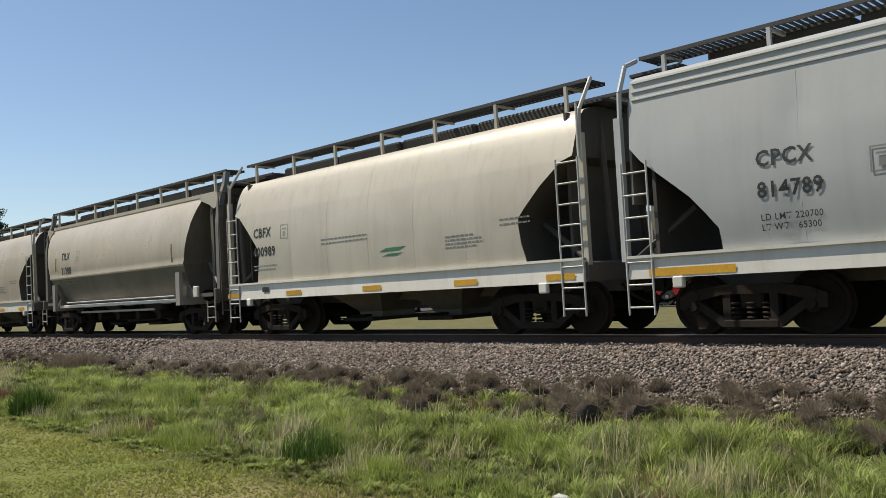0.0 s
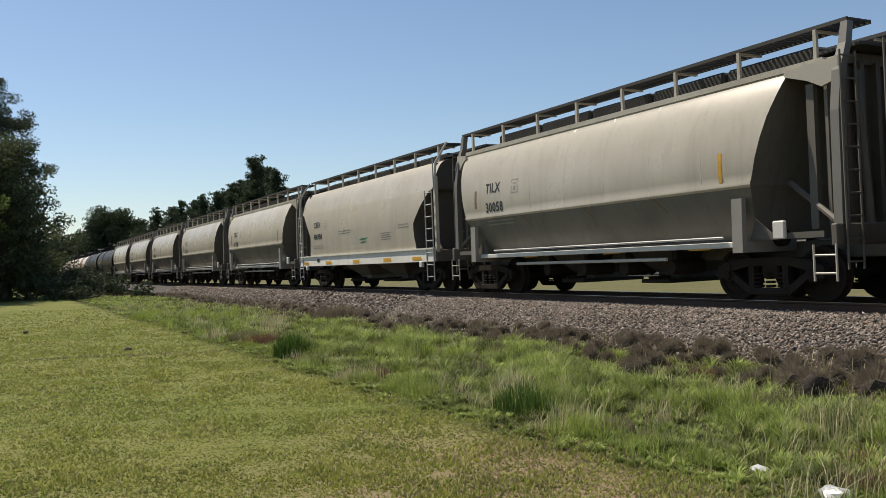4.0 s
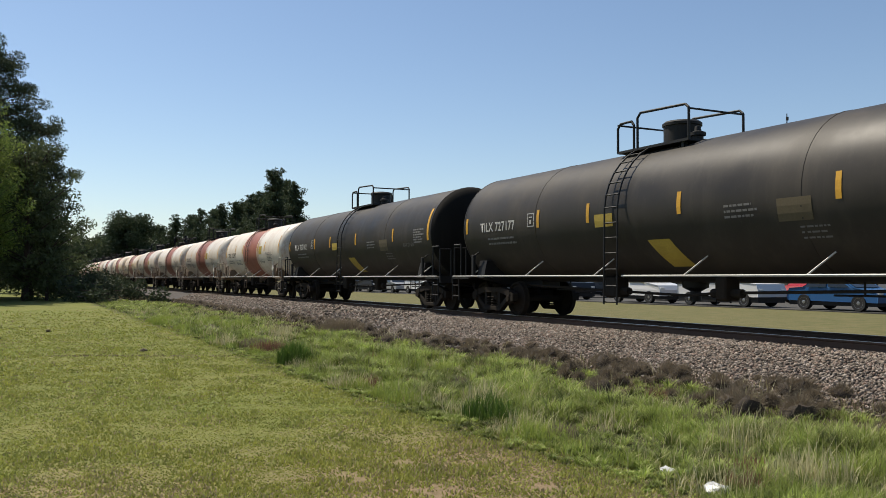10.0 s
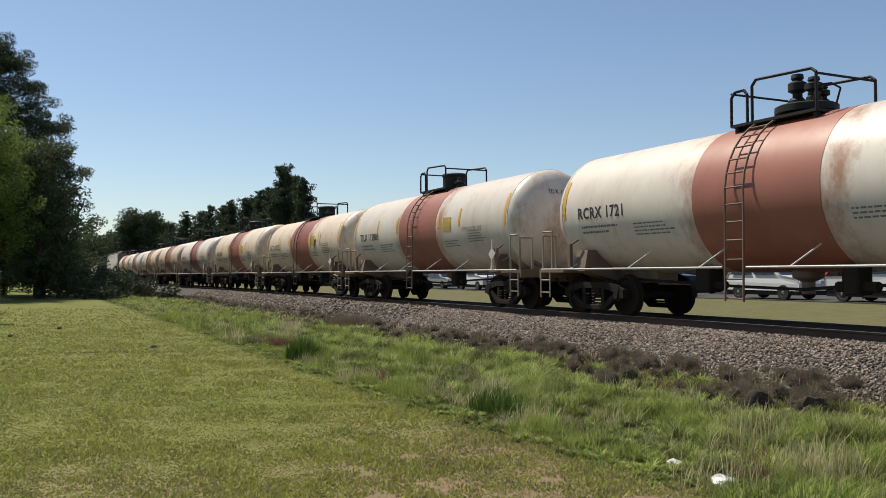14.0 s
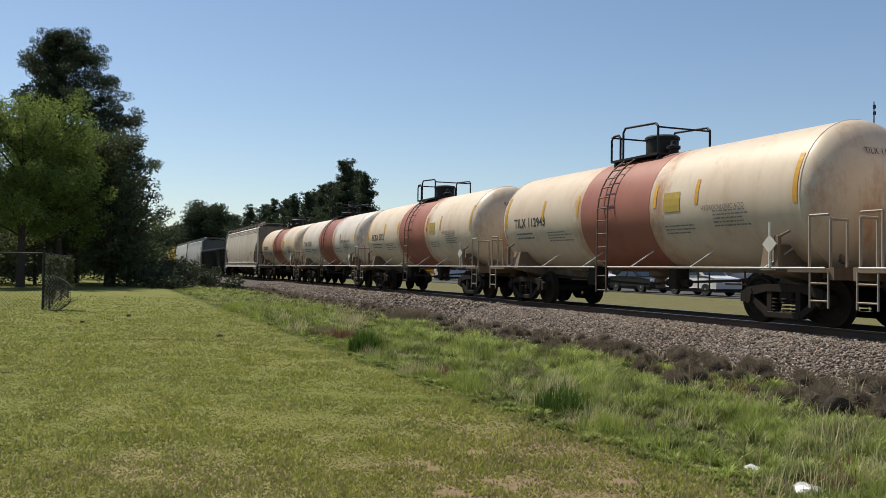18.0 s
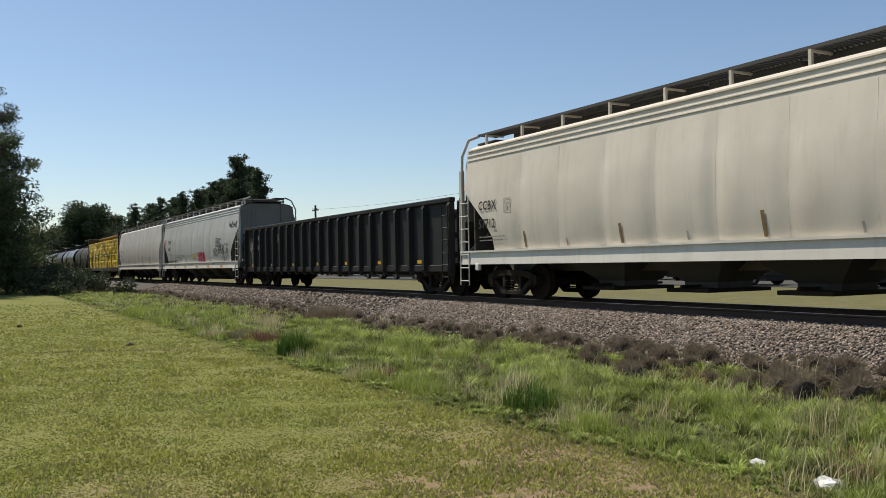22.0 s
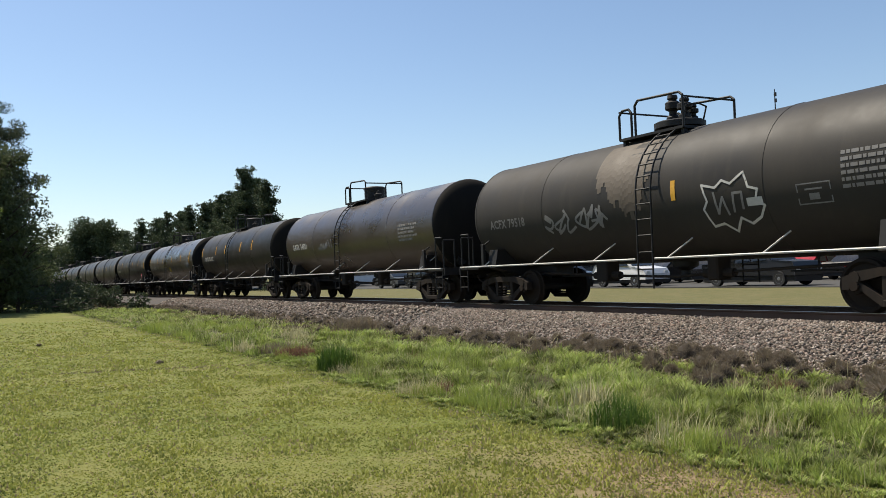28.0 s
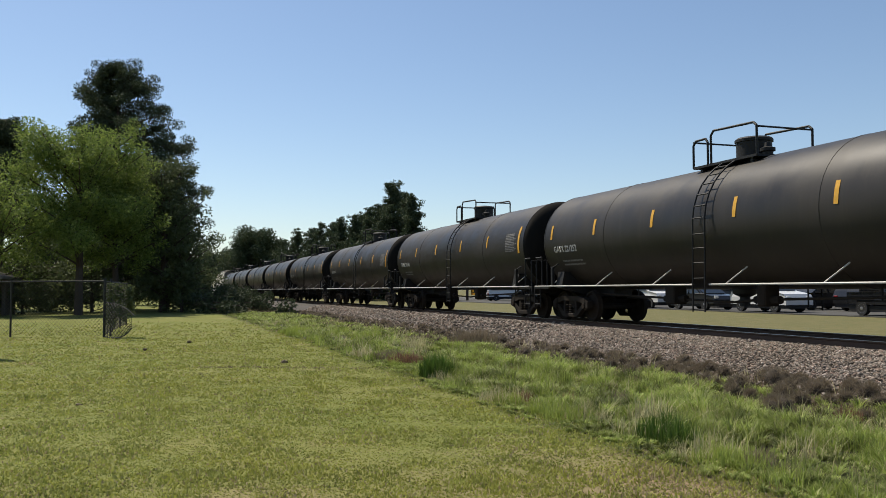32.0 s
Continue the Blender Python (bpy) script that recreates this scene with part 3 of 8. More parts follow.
        k = int(reach * 2 / 0.10)
        for i in range(k + 1):
            x = -reach + 2 * reach * i / k
            box(bm, x - 0.02, x + 0.02, s * (edge - 0.275) - 0.255, s * (edge - 0.275) + 0.255, deck - 0.03, deck)
        part("running_board", bm, ROOF_SHADE_GREY, car)
        if style == "round":
            bm = bmesh.new()
            prism(bm, [(-E + 0.35, 3.80), (E - 0.35, 3.80), (E - 0.4, 3.90), (-E + 0.4, 3.90)], s * 1.10 - 0.05, s * 1.10 + 0.07)
            part("roof_curb", bm, skin, car)
        kp = max(6, int(L / 1.75))
        for i in range(kp + 1):
            x = -(E - 0.6) + 2 * (E - 0.6) * i / kp
            bm = bmesh.new()
            box(bm, x - 0.03, x + 0.03, s * edge - 0.035, s * edge + 0.025, surf(3.9) * 0 + np.interp(edge, [r[0] for r in rows[:5]], [r[1] for r in rows[:5]]) - 0.03, deck - 0.05)
            box(bm, x - 0.025, x + 0.025, s * (edge - 0.55), s * edge, deck - 0.09, deck - 0.05)
            part("running_board_post", bm, skin, car)
    # end platforms, corner posts, end bracing and ladders
    post_y = 1.42
    for q in (-1, 1):
        bm = bmesh.new()
        box(bm, q * E - 0.12 * (q > 0), q * E + 0.12 * (q < 0), -1.5, 1.5, 0.92, 1.26, 0.02)
        part("end_sill", bm, end, car)
        bm = bmesh.new()
        box(bm, q * (E - 0.35) - 0.5, q * (E - 0.35) + 0.42 * 1, -0.85, 0.85, top - 0.02, top + 0.03)
        part("end_walkway", bm, ROOF_SHADE_GREY, car)
        for s in (-1, 1):
            bm = bmesh.new()
            if style == "round":
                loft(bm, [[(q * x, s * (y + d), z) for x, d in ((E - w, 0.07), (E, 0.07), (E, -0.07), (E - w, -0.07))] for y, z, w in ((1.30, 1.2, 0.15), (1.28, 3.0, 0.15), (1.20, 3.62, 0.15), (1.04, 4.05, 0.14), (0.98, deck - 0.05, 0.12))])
                part("corner_post", bm, SHADED_POST_GREY, car)
                bm = bmesh.new()
                g = 1.0 if q > 0 else 0.5
                prism(bm, [(q * (E - 1.06 * g), 3.79), (q * (E - 0.05), 3.84), (q * (E - 0.05), 3.50), (q * (E - 0.36 * g), 3.42), (q * (E - 0.62 * g), 3.56), (q * (E - 1.04 * g), 3.70)], s * 1.22 - 0.03, s * 1.22 + 0.03)
                part("roof_gusset", bm, skin, car)
                bm = bmesh.new()
                ex = q * (E - (0.66 if q > 0 else 0.27))
                box(bm, ex - 0.07, ex + 0.07, s * 1.10 - 0.05, s * 1.10 + 0.05, 1.2, 3.52)
                part("end_rib", bm, END_SHADE_GREY, car)
                bm = bmesh.new()
                prism(bm, [(q * (E - 1.75), 1.06), (q * (E - 0.3), 1.06), (q * (E - 0.3), 1.16), (q * (E - 1.3), 1.16), (q * (E - 1.62), 1.42)], s * 1.40 - 0.02, s * 1.40 + 0.02)
            elif style == "silled":
                box(bm, q * E - 0.09, q * E + 0.02, s * 1.44 - 0.05, s * 1.44 + 0.05, 1.2, 3.4)
                pipe(bm, [(q * E - 0.05, s * 1.45, 3.3), (q * E - 0.06, s * 1.40, 3.8), (q * E - 0.06, s * 1.0, deck)], 0.035)
            else:
                box(bm, q * E - 0.10, q * E + 0.02, s * 1.46 - 0.05, s * 1.46 + 0.05, 1.2, 3.5)
                pipe(bm, [(q * E, s * 1.47, 3.45), (q * E + 0.02, s * 1.47, 3.9), (q * (E - 0.02), s * 1.25, 4.36), (q * (E - 0.02), s * 0.9, deck)], 0.04)
            part("sill_gusset" if style == "round" else "corner_post", bm, END_SHADE_GREY if style == "round" else skin, car)
            bm = bmesh.new()
            tube(bm, (q * (E - 0.08), s * 1.30, 1.25), (q * (E - (1.3 if q > 0 else 0.9)), s * 0.9, 2.0), 0.05)
            tube(bm, (q * (E - 0.1), s * 0.55, 1.25), (q * (E - 0.25), s * 0.55, 3.7), 0.06)
            part("end_brace", bm, end if style == "round" else END_DEEP_SHADE, car)
            bm = bmesh.new()
            if style == "round":
                cross_ladder(bm, q * (E + 0.05), s * 0.98, s * 1.34, 0.55, 3.9)
                part("ladder", bm, end, car)
                bm = bmesh.new()
                ladder_bm(bm, q * (E - 0.42), q * (E - 0.02), s * 1.52, 0.38, 0.95, 0.28)
            else:
                ladder_bm(bm, q * (E - 0.48), q * (E - 0.03), s * 1.58, 0.36, 3.0 if style == "silled" else 2.75)
                if style == "silled":
                    ladder_bm(bm, q * (E - 0.05), q * (E - 0.04), s * 1.50, 3.0, 3.9, 0.4)
            part("ladder", bm, BRIGHT_ROD if style != "round" else skin, car)
        if style == "round":
            bm = bmesh.new()
            box(bm, q * (E - 0.42) - 0.03, q * (E - 0.42) + 0.03, -1.08, 1.08, 1.24, 3.86)
            part("end_panel", bm, END_SHADE_GREY, car)
            for y in (-0.8, -0.4, 0.0, 0.4, 0.8):
                bm = bmesh.new()
                box(bm, q * (E - 0.32) - 0.07, q * (E - 0.32) + 0.07, y - 0.05, y + 0.05, 1.24, 3.86)
                part("end_rib", bm, END_SHADE_GREY, car)
        if style != "round":
            bm = bmesh.new()
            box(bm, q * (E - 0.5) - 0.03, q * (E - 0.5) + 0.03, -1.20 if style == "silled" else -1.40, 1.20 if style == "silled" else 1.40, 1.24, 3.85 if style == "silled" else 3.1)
            part("end_panel", bm, END_DEEP_SHADE, car)
            if style == "long":
                bm = bmesh.new()
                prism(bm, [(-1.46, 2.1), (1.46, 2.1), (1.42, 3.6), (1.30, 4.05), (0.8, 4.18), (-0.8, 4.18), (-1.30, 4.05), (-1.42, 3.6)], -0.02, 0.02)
                part("end_wall", bm, SHADED_POST_GREY, car, at=pose(q * (E - 0.14), 0, 0, 0, 0, 90))
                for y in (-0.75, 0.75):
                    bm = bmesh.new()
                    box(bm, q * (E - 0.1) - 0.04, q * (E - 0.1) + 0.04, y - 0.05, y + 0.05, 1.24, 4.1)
                    part("end_post", bm, SHADED_POST_GREY, car)
    if style == "round":
        bm = bmesh.new()
        pipe(bm, [(-tx + 0.55, -1.50, 1.13), (tx - 0.55, -1.50, 1.13)], 0.022, 6)
        part("release_rod", bm, BRIGHT_ROD, car)
        bm = bmesh.new()
        box(bm, -E + 1.5, E - 1.8, -1.46, -1.10, 0.95, 1.05, 0.01)
        part("gutter_sill", bm, SILL_WHITE, car)
        bm = bmesh.new()
        tube(bm, (-tx + 1.3, -1.30, 0.78), (tx - 2.2, -1.30, 0.78), 0.035, 8)
        part("air_pipe", bm, BRIGHT_ROD, car)
        for q in (-1, 1):
            for s in (-1, 1):
                bm = bmesh.new()
                px = q * (E - (1.85 if q > 0 else 1.4))
                prism(bm, [(px - 0.11, 0.86), (px + 0.11, 0.86), (px + 0.13, 1.78), (px - 0.10, 1.78)], s * 1.57 - 0.05, s * 1.57 + 0.05)
                box(bm, px - 0.12, px + 0.12, s * 0.3 if s > 0 else -1.55, 1.55 if s > 0 else s * 0.3, 0.86, 1.06)
                part("bolster_post", bm, ROOF_EDGE, car)
        bm = bmesh.new()
        box(bm, E - 1.22, E - 0.98, -1.50, -1.42, 1.06, 1.36, 0.02)
        part("placard_board", bm, SILL_WHITE, car)
    else:
        for s in (-1, 1):
            bm = bmesh.new()
            zt, zb = rows[-1][1] + 0.03, 0.92
            loft(bm, [[(x, s * y, z) for y, z in ((1.50, zb), (1.575, zb), (1.545, zt), (1.48, zt))] for x in (-E + 0.05, E - 0.05)])
            box(bm, -E + 0.05, E - 0.05, s * 1.53 - 0.07, s * 1.53 + 0.05, zt - 0.03, zt + 0.015)
            for q in (-1, 1):
                box(bm, q * (E - 0.9) - 0.09, q * (E - 0.9) + 0.09, s * 1.55 - 0.05, s * 1.55 + 0.05, zb - 0.16, zb + 0.02, 0.02)
            part("side_sill", bm, SILL_WHITE, car)
        if style == "long" and skin is not SMOOTH_HOPPER:
            for z, out, tall in ((3.73, 0.022, 0.05), (3.86, 0.026, 0.05), (4.00, 0.034, 0.06)):
                for s in (-1, 1):
                    bm = bmesh.new()
                    loft(bm, [[(x, s * (surf(zz) + d), zz) for d, zz in ((-0.02, z), (out, z + 0.006), (out, z + tall - 0.02), (-0.02, z + tall))] for x in (-E + 0.2, E - 0.2)])
                    part("roof_rib", bm, skin, car)
    # outlets below
    span = 2 * (tx - (1.6 if style != "long" else 1.9))
    for i in range(outlets):
        x = -span / 2 + span * (i + 0.5) / outlets
        w = span / outlets / 2 * (0.66 if style == "round" else 0.92)
        bm = bmesh.new()
        b0 = 1.15
        loft(bm, [[(x - w, -1.2, b0), (x + w, -1.2, b0), (x + w, 1.2, b0), (x - w, 1.2, b0)],
                  [(x - w * 0.35, -0.5, 0.50), (x + w * 0.35, -0.5, 0.50), (x + w * 0.35, 0.5, 0.50), (x - w * 0.35, 0.5, 0.50)],
                  [(x - w * 0.35, -0.5, 0.36), (x + w * 0.35, -0.5, 0.36), (x + w * 0.35, 0.5, 0.36), (x - w * 0.35, 0.5, 0.36)]])
        part("outlet_hopper", bm, END_SHADE_GREY if style == "silled" else OUTLET_SHADE_GREY, car)
        bm = bmesh.new()
        box(bm, x - w * 0.45, x + w * 0.45, -0.9, 0.9, 0.30, 0.38, 0.01)
        tube(bm, (x, -1.05, 0.42), (x, 1.05, 0.42), 0.03)
        part("outlet_gate", bm, TRUCK_STEEL, car)
        if style == "round":
            for q in (-1, 1):
                bm = bmesh.new()
                tube(bm, (x + q * w * 0.75, -1.12, 0.62), (x + q * w * 0.75, -0.3, 0.62), 0.15, 9)
                box(bm, x + q * w * 0.75 - 0.07, x + q * w * 0.75 + 0.07, -1.0, -0.86, 0.70, 1.12)
                part("gate_drive", bm, TRUCK_STEEL, car, smooth=40)
    bm = bmesh.new()
    tube(bm, (E - 1.6, -0.75, 1.1), (E - 2.3, -0.75, 1.1), 0.16, 10)
    part("brake_cylinder", bm, TRUCK_STEEL, car, smooth=40)
    return car


def tank_surface(r, zc):
    def surface(z):
        return math.sqrt(max(0.0, r * r - (z - zc) ** 2))
    return surface


WHITE_AT, BLACK_AT = tank_surface(1.43, 2.40), tank_surface(1.50, 2.42)


def tank(L, r, zc, skin, fit_mat, label, band=None, dome="housing", shift=0.0, climb=0.0):
    E = L / 2 - 0.42
    car = thing("tank_car", label, "tank car", "cars of the freight train")
    tx = E - 1.55
    hl = L / 2 - (1.12 if r > 1.47 else 1.24)
    # shell with ellipsoidal heads
    bm = bmesh.new()
    n = 44
    stations = [(-hl, r)] + [(-hl + 2 * hl * i / 12, r) for i in range(1, 12)] + [(hl, r)]
    heads = [(math.sin(a), math.cos(a)) for a in [math.pi / 2 * k / 9 for k in range(1, 9)]]
    def ringed(prof):
        return [[(x, rr * math.cos(2 * math.pi * i / n), zc + rr * math.sin(2 * math.pi * i / n)) for i in range(n)] for x, rr in prof]
    loft(bm, ringed(stations), caps=False)
    part("shell", bm, skin, car, smooth=50)
    dish = 0.62 if band else 0.50
    for q in (-1, 1):
        bm = bmesh.new()
        loft(bm, ringed([(q * hl, r)] + [(q * (hl + dish * a), r * c) for a, c in heads]), caps=False)
        bm.faces.new(list(bm.verts)[-n:])
        # on dark tanks the sunless front head has its shade painted black
        part("head", bm, skin if band or q < 0 else SHADED_HEAD_BLACK, car, "" if band else "sooty black dished head", smooth=50)
    # weld rings
    for x in (-hl, hl) if band else (-hl, -hl * 0.52, hl * 0.52, hl):
        bm = bmesh.new()
        loft(bm, [[(x + dx, (r + dr) * math.cos(2 * math.pi * i / n), zc + (r + dr) * math.sin(2 * math.pi * i / n)) for i in range(n)] for dx, dr in ((-0.03, -0.01), (-0.015, 0.008), (0.015, 0.008), (0.03, -0.01))], caps=False)
        part("weld_ring", bm, skin, car, smooth=50)
    if band:
        bm = bmesh.new()
        loft(bm, [[(x, (r + d) * math.cos(2 * math.pi * i / n), zc + (r + d) * math.sin(2 * math.pi * i / n)) for i in range(n)] for x, d in ((-band / 2, 0.001), (-band / 2, 0.006), (band / 2, 0.006), (band / 2, 0.001))], caps=False)
        part("painted_band", bm, BAND_RED, car, "faded red-brown band around the tank", smooth=50)
    top = zc + r - 0.06
    px, half = (-0.05 + shift, 1.14) if r > 1.47 else (-0.1 + shift, 0.98)
    # platform, railing and valve housing on the crown
    bm = bmesh.new()
    box(bm, px - half, px + half, -0.78, 0.78, top - 0.02, top + 0.035)
    for x in (-0.9, 0.9):
        for s in (-1, 1):
            box(bm, px + x - 0.04, px + x + 0.04, s * 0.66 - 0.05, s * 0.66 + 0.05, top - 0.22, top)
    part("platform", bm, FITTING_BLACK, car)
    for s in (-1, 1):
        bm = bmesh.new()
        h = top + 0.68
        pipe(bm, [(px - half, s * 0.76, top), (px - half, s * 0.76, h - 0.12), (px - half + 0.1, s * 0.76, h - 0.02), (px - 0.66, s * 0.76, h - 0.02), (px - 0.58, s * 0.76, h - 0.12), (px - 0.58, s * 0.76, top)], 0.028)
        part("railing", bm, FITTING_BLACK, car)
        bm = bmesh.new()
        pipe(bm, [(px - 0.46, s * 0.76, top), (px - 0.46, s * 0.76, h + 0.02), (px - 0.36, s * 0.76, h + 0.12), (px + half - 0.1, s * 0.76, h + 0.06), (px + half, s * 0.76, h - 0.02), (px + half, s * 0.76, top)], 0.028)
        part("railing", bm, FITTING_BLACK, car)
    for q in (-1, 1):
        bm = bmesh.new()
        tube(bm, (px + q * half, -0.76, top + 0.64), (px + q * half, 0.76, top + 0.64), 0.024)
        part("end_rail", bm, FITTING_BLACK, car)
    if dome == "housing":
        bm = bmesh.new()
        rings = [[(px + 0.12 + rr * math.cos(2 * math.pi * i / 20), rr * math.sin(2 * math.pi * i / 20), z) for i in range(20)] for rr, z in ((0.40, top - 0.1), (0.40, top + 0.47), (0.43, top + 0.48), (0.43, top + 0.54), (0.38, top + 0.58), (0.15, top + 0.61))]
        loft(bm, rings)
        part("valve_housing", bm, FITTING_BLACK, car, "round black steel valve housing", smooth=40)
        bm = bmesh.new()
        loft(bm, [[(px + 0.72 + rr * math.cos(2 * math.pi * i / 12), -0.12 + rr * math.sin(2 * math.pi * i / 12), z) for i in range(12)] for rr, z in ((0.12, top), (0.12, top + 0.16), (0.17, top + 0.18), (0.17, top + 0.25), (0.08, top + 0.28), (0.06, top + 0.38), (0.02, top + 0.39))])
        part("relief_valve", bm, FITTING_BLACK, car, smooth=40)
    else:
        bm = bmesh.new()
        loft(bm, [[(px + 0.12 + q * math.cos(2 * math.pi * i / 20), q * math.sin(2 * math.pi * i / 20), top + z) for i in range(20)] for q, z in ((0.30, -0.08), (0.34, 0.10), (0.56, 0.14), (0.56, 0.26), (0.50, 0.29), (0.1, 0.30))])
        part("valve_plate", bm, FITTING_BLACK, car, "round black cover plate under the valves", smooth=40)
        for x, y, rr, h in ((-0.12, 0.05, 0.15, 0.62), (0.36, -0.08, 0.14, 0.46), (0.30, 0.24, 0.10, 0.34)):
            bm = bmesh.new()
            rows = ((rr, 0.28), (rr, 0.30 + h * 0.2), (rr * 0.6, 0.30 + h * 0.3), (rr * 0.6, 0.30 + h * 0.42), (rr * 1.15, 0.30 + h * 0.5), (rr * 1.15, 0.30 + h * 0.72), (rr * 0.55, 0.30 + h * 0.82), (rr * 0.8, 0.30 + h * 0.88), (rr * 0.7, 0.30 + h), (0.02, 0.31 + h))
            loft(bm, [[(px + x + q * math.cos(2 * math.pi * i / 12), y + q * math.sin(2 * math.pi * i / 12), top + z) for i in range(12)] for q, z in rows])
            part("valve", bm, FITTING_BLACK, car, smooth=40)
        bm = bmesh.new()
        pipe(bm, [(px + 0.5, -0.3, top + 0.2), (px + 0.62, -0.3, top + 0.55), (px + 0.66, 0.0, top + 0.6), (px + 0.62, 0.3, top + 0.55), (px + 0.5, 0.3, top + 0.2)], 0.018, 6)
        part("valve_guard", bm, FITTING_BLACK, car)
    if band:
        for s in (-1, 1):
            x = -s * (hl - 0.55)
            bm = bmesh.new()
            prism(bm, [(x - 0.17, 1.50), (x, 1.33), (x + 0.17, 1.50), (x, 1.67)], s * 1.575 - 0.012, s * 1.575 + 0.012)
            tube(bm, (x, s * 1.56, 1.06), (x, s * 1.56, 1.9), 0.03)
            part("placard_holder", bm, SILL_WHITE, car, "pale diamond placard holder on a post")
    # ladders over the side, down to the sill
    for s in (-1, 1):
        bm = bmesh.new()
        rr = r + 0.11
        angs = [radians(a) for a in (64, 54, 44, 34, 24, 14, 4)]
        lx = px - (0.55 if r > 1.47 else 0.40) + climb
        for x in (lx, lx + 0.44):
            pts = [(x, s * rr * math.cos(a), zc + rr * math.sin(a)) for a in angs] + [(x, s * rr, zc - 0.3), (x, s * (rr + 0.02), 0.45)]
            pipe(bm, pts, 0.02, 6)
        for a in angs:
            tube(bm, (lx, s * rr * math.cos(a), zc + rr * math.sin(a)), (lx + 0.44, s * rr * math.cos(a), zc + rr * math.sin(a)), 0.016)
        for z in (2.2, 1.88, 1.55, 1.2, 0.85, 0.5):
            tube(bm, (lx, s * rr, z), (lx + 0.44, s * rr, z), 0.016)
        part("ladder", bm, LADDER_RUST if band else fit_mat, car)
        # sill-level handrail with slanting stanchions
        bm = bmesh.new()
        yr = s * 1.56
        for a, b in ((-E + 0.1, lx - 0.07), (lx + 0.51, E - 0.1)):
            tube(bm, (a, yr, 1.06), (b, yr, 1.06), 0.022)
        part("handrail", bm, BRIGHT_ROD, car)
        k = 6
        for i in range(k):
            x = -hl + 0.5 + (2 * hl - 1.2) * i / (k - 1)
            bm = bmesh.new()
            tube(bm, (x, yr, 1.06), (x + 0.24, s * (BLACK_AT(1.45) + 0.02 if r > 1.47 else WHITE_AT(1.45) + 0.02), 1.44), 0.016)
            part("stanchion", bm, BRIGHT_ROD, car)
    # stub sills, saddles, end platforms, end railings
    for q in (-1, 1):
        bm = bmesh.new()
        box(bm, q * E - (2.9 if q > 0 else 0), q * E + (2.9 if q < 0 else 0), -0.3, 0.3, 0.74, 1.12, 0.02)
        part("stub_sill", bm, fit_mat, car)
        bm = bmesh.new()
        loft(bm, [[(q * tx - 0.2, -1.35, 1.5), (q * tx + 0.2, -1.35, 1.5), (q * tx + 0.2, 1.35, 1.5), (q * tx - 0.2, 1.35, 1.5)], [(q * tx - 0.2, -1.45, 1.02), (q * tx + 0.2, -1.45, 1.02), (q * tx + 0.2, 1.45, 1.02), (q * tx - 0.2, 1.45, 1.02)],
                  [(q * tx - 0.2, -0.5, 0.78), (q * tx + 0.2, -0.5, 0.78), (q * tx + 0.2, 0.5, 0.78), (q * tx - 0.2, 0.5, 0.78)]])
        part("saddle", bm, fit_mat, car)
        bm = bmesh.new()
        box(bm, q * (E - 0.5) - 0.5, q * (E - 0.5) + 0.5, -1.52, 1.52, 0.98, 1.06, 0.01)
        box(bm, q * E - 0.05, q * E + 0.05, -1.52, 1.52, 0.86, 1.08)
        part("end_platform", bm, fit_mat, car)
        for s in (-1, 1):
            bm = bmesh.new()
            pipe(bm, [(q * (E - 0.06), s * 1.48, 1.06), (q * (E - 0.06), s * 1.48, 1.9), (q * (E - 0.06), s * 1.1, 1.9), (q * (E - 0.06), s * 1.1, 1.06)], 0.026)
            pipe(bm, [(q * (E - 0.5), s * 1.5, 1.06), (q * (E - 0.5), s * 1.5, 1.98), (q * (E - 0.08), s * 1.5, 1.98)], 0.024)
            part("end_railing", bm, RAIL_CREAM if band else fit_mat, car)
            bm = bmesh.new()
            box(bm, q * (E - 1.25) - 0.06, q * (E - 1.25) + 0.06, s * 1.5 - 0.04, s * 1.5 + 0.04, 1.06, 1.66, 0.01)
            tube(bm, (q * (E - 1.25), s * 1.5, 1.62), (q * (E - 1.25) + 0.22, s * 1.42, 1.74), 0.024)
            part("grab_post", bm, fit_mat, car)
            bm = bmesh.new()
            ladder_bm(bm, q * (E - 0.45), q * (E - 0.05), s * 1.54, 0.38, 1.0, 0.3)
            part("step_ladder", bm, RAIL_CREAM if band else fit_mat, car)
        add_truck(car, q * tx)
        part("coupler", COUPLER, TRUCK_STEEL, car, at=pose(q * (L / 2 - 0.2), 0, 0.86, 0, 0, 0 if q > 0 else 180))
    bm = bmesh.new()
    tube(bm, (E - 0.95, -0.55, 1.32), (E - 0.55, -0.55, 1.32), 0.17, 10)
    part("air_reservoir", bm, fit_mat, car, smooth=40)
    bm = bmesh.new()
    rings = [[(rr * math.cos(2 * math.pi * i / 12), rr * math.sin(2 * math.pi * i / 12), z) for i in range(12)] for rr, z in ((0.3, zc - r + 0.05), (0.28, zc - r - 0.1), (0.12, zc - r - 0.18), (0.12, zc - r - 0.4))]
    loft(bm, rings)
    part("bottom_outlet", bm, fit_mat, car, smooth=40)
    for x in (-hl * 0.55, hl * 0.55):
        bm = bmesh.new()
        tube(bm, (x - 0.6, -0.25, 0.72), (x + 0.6, -0.25, 0.72), 0.02)
        tube(bm, (x, -0.25, 0.72), (x, -0.25, 1.05), 0.02)
        part("brake_rod", bm, fit_mat, car)
    bm = bmesh.new()
    pipe(bm, [(-E + 2.2, -0.55, 0.84), (-1.2, -0.6, 0.70), (0.4, -0.6, 0.66), (1.2, -0.6, 0.72), (E - 2.2, -0.55, 0.84)], 0.03, 6)
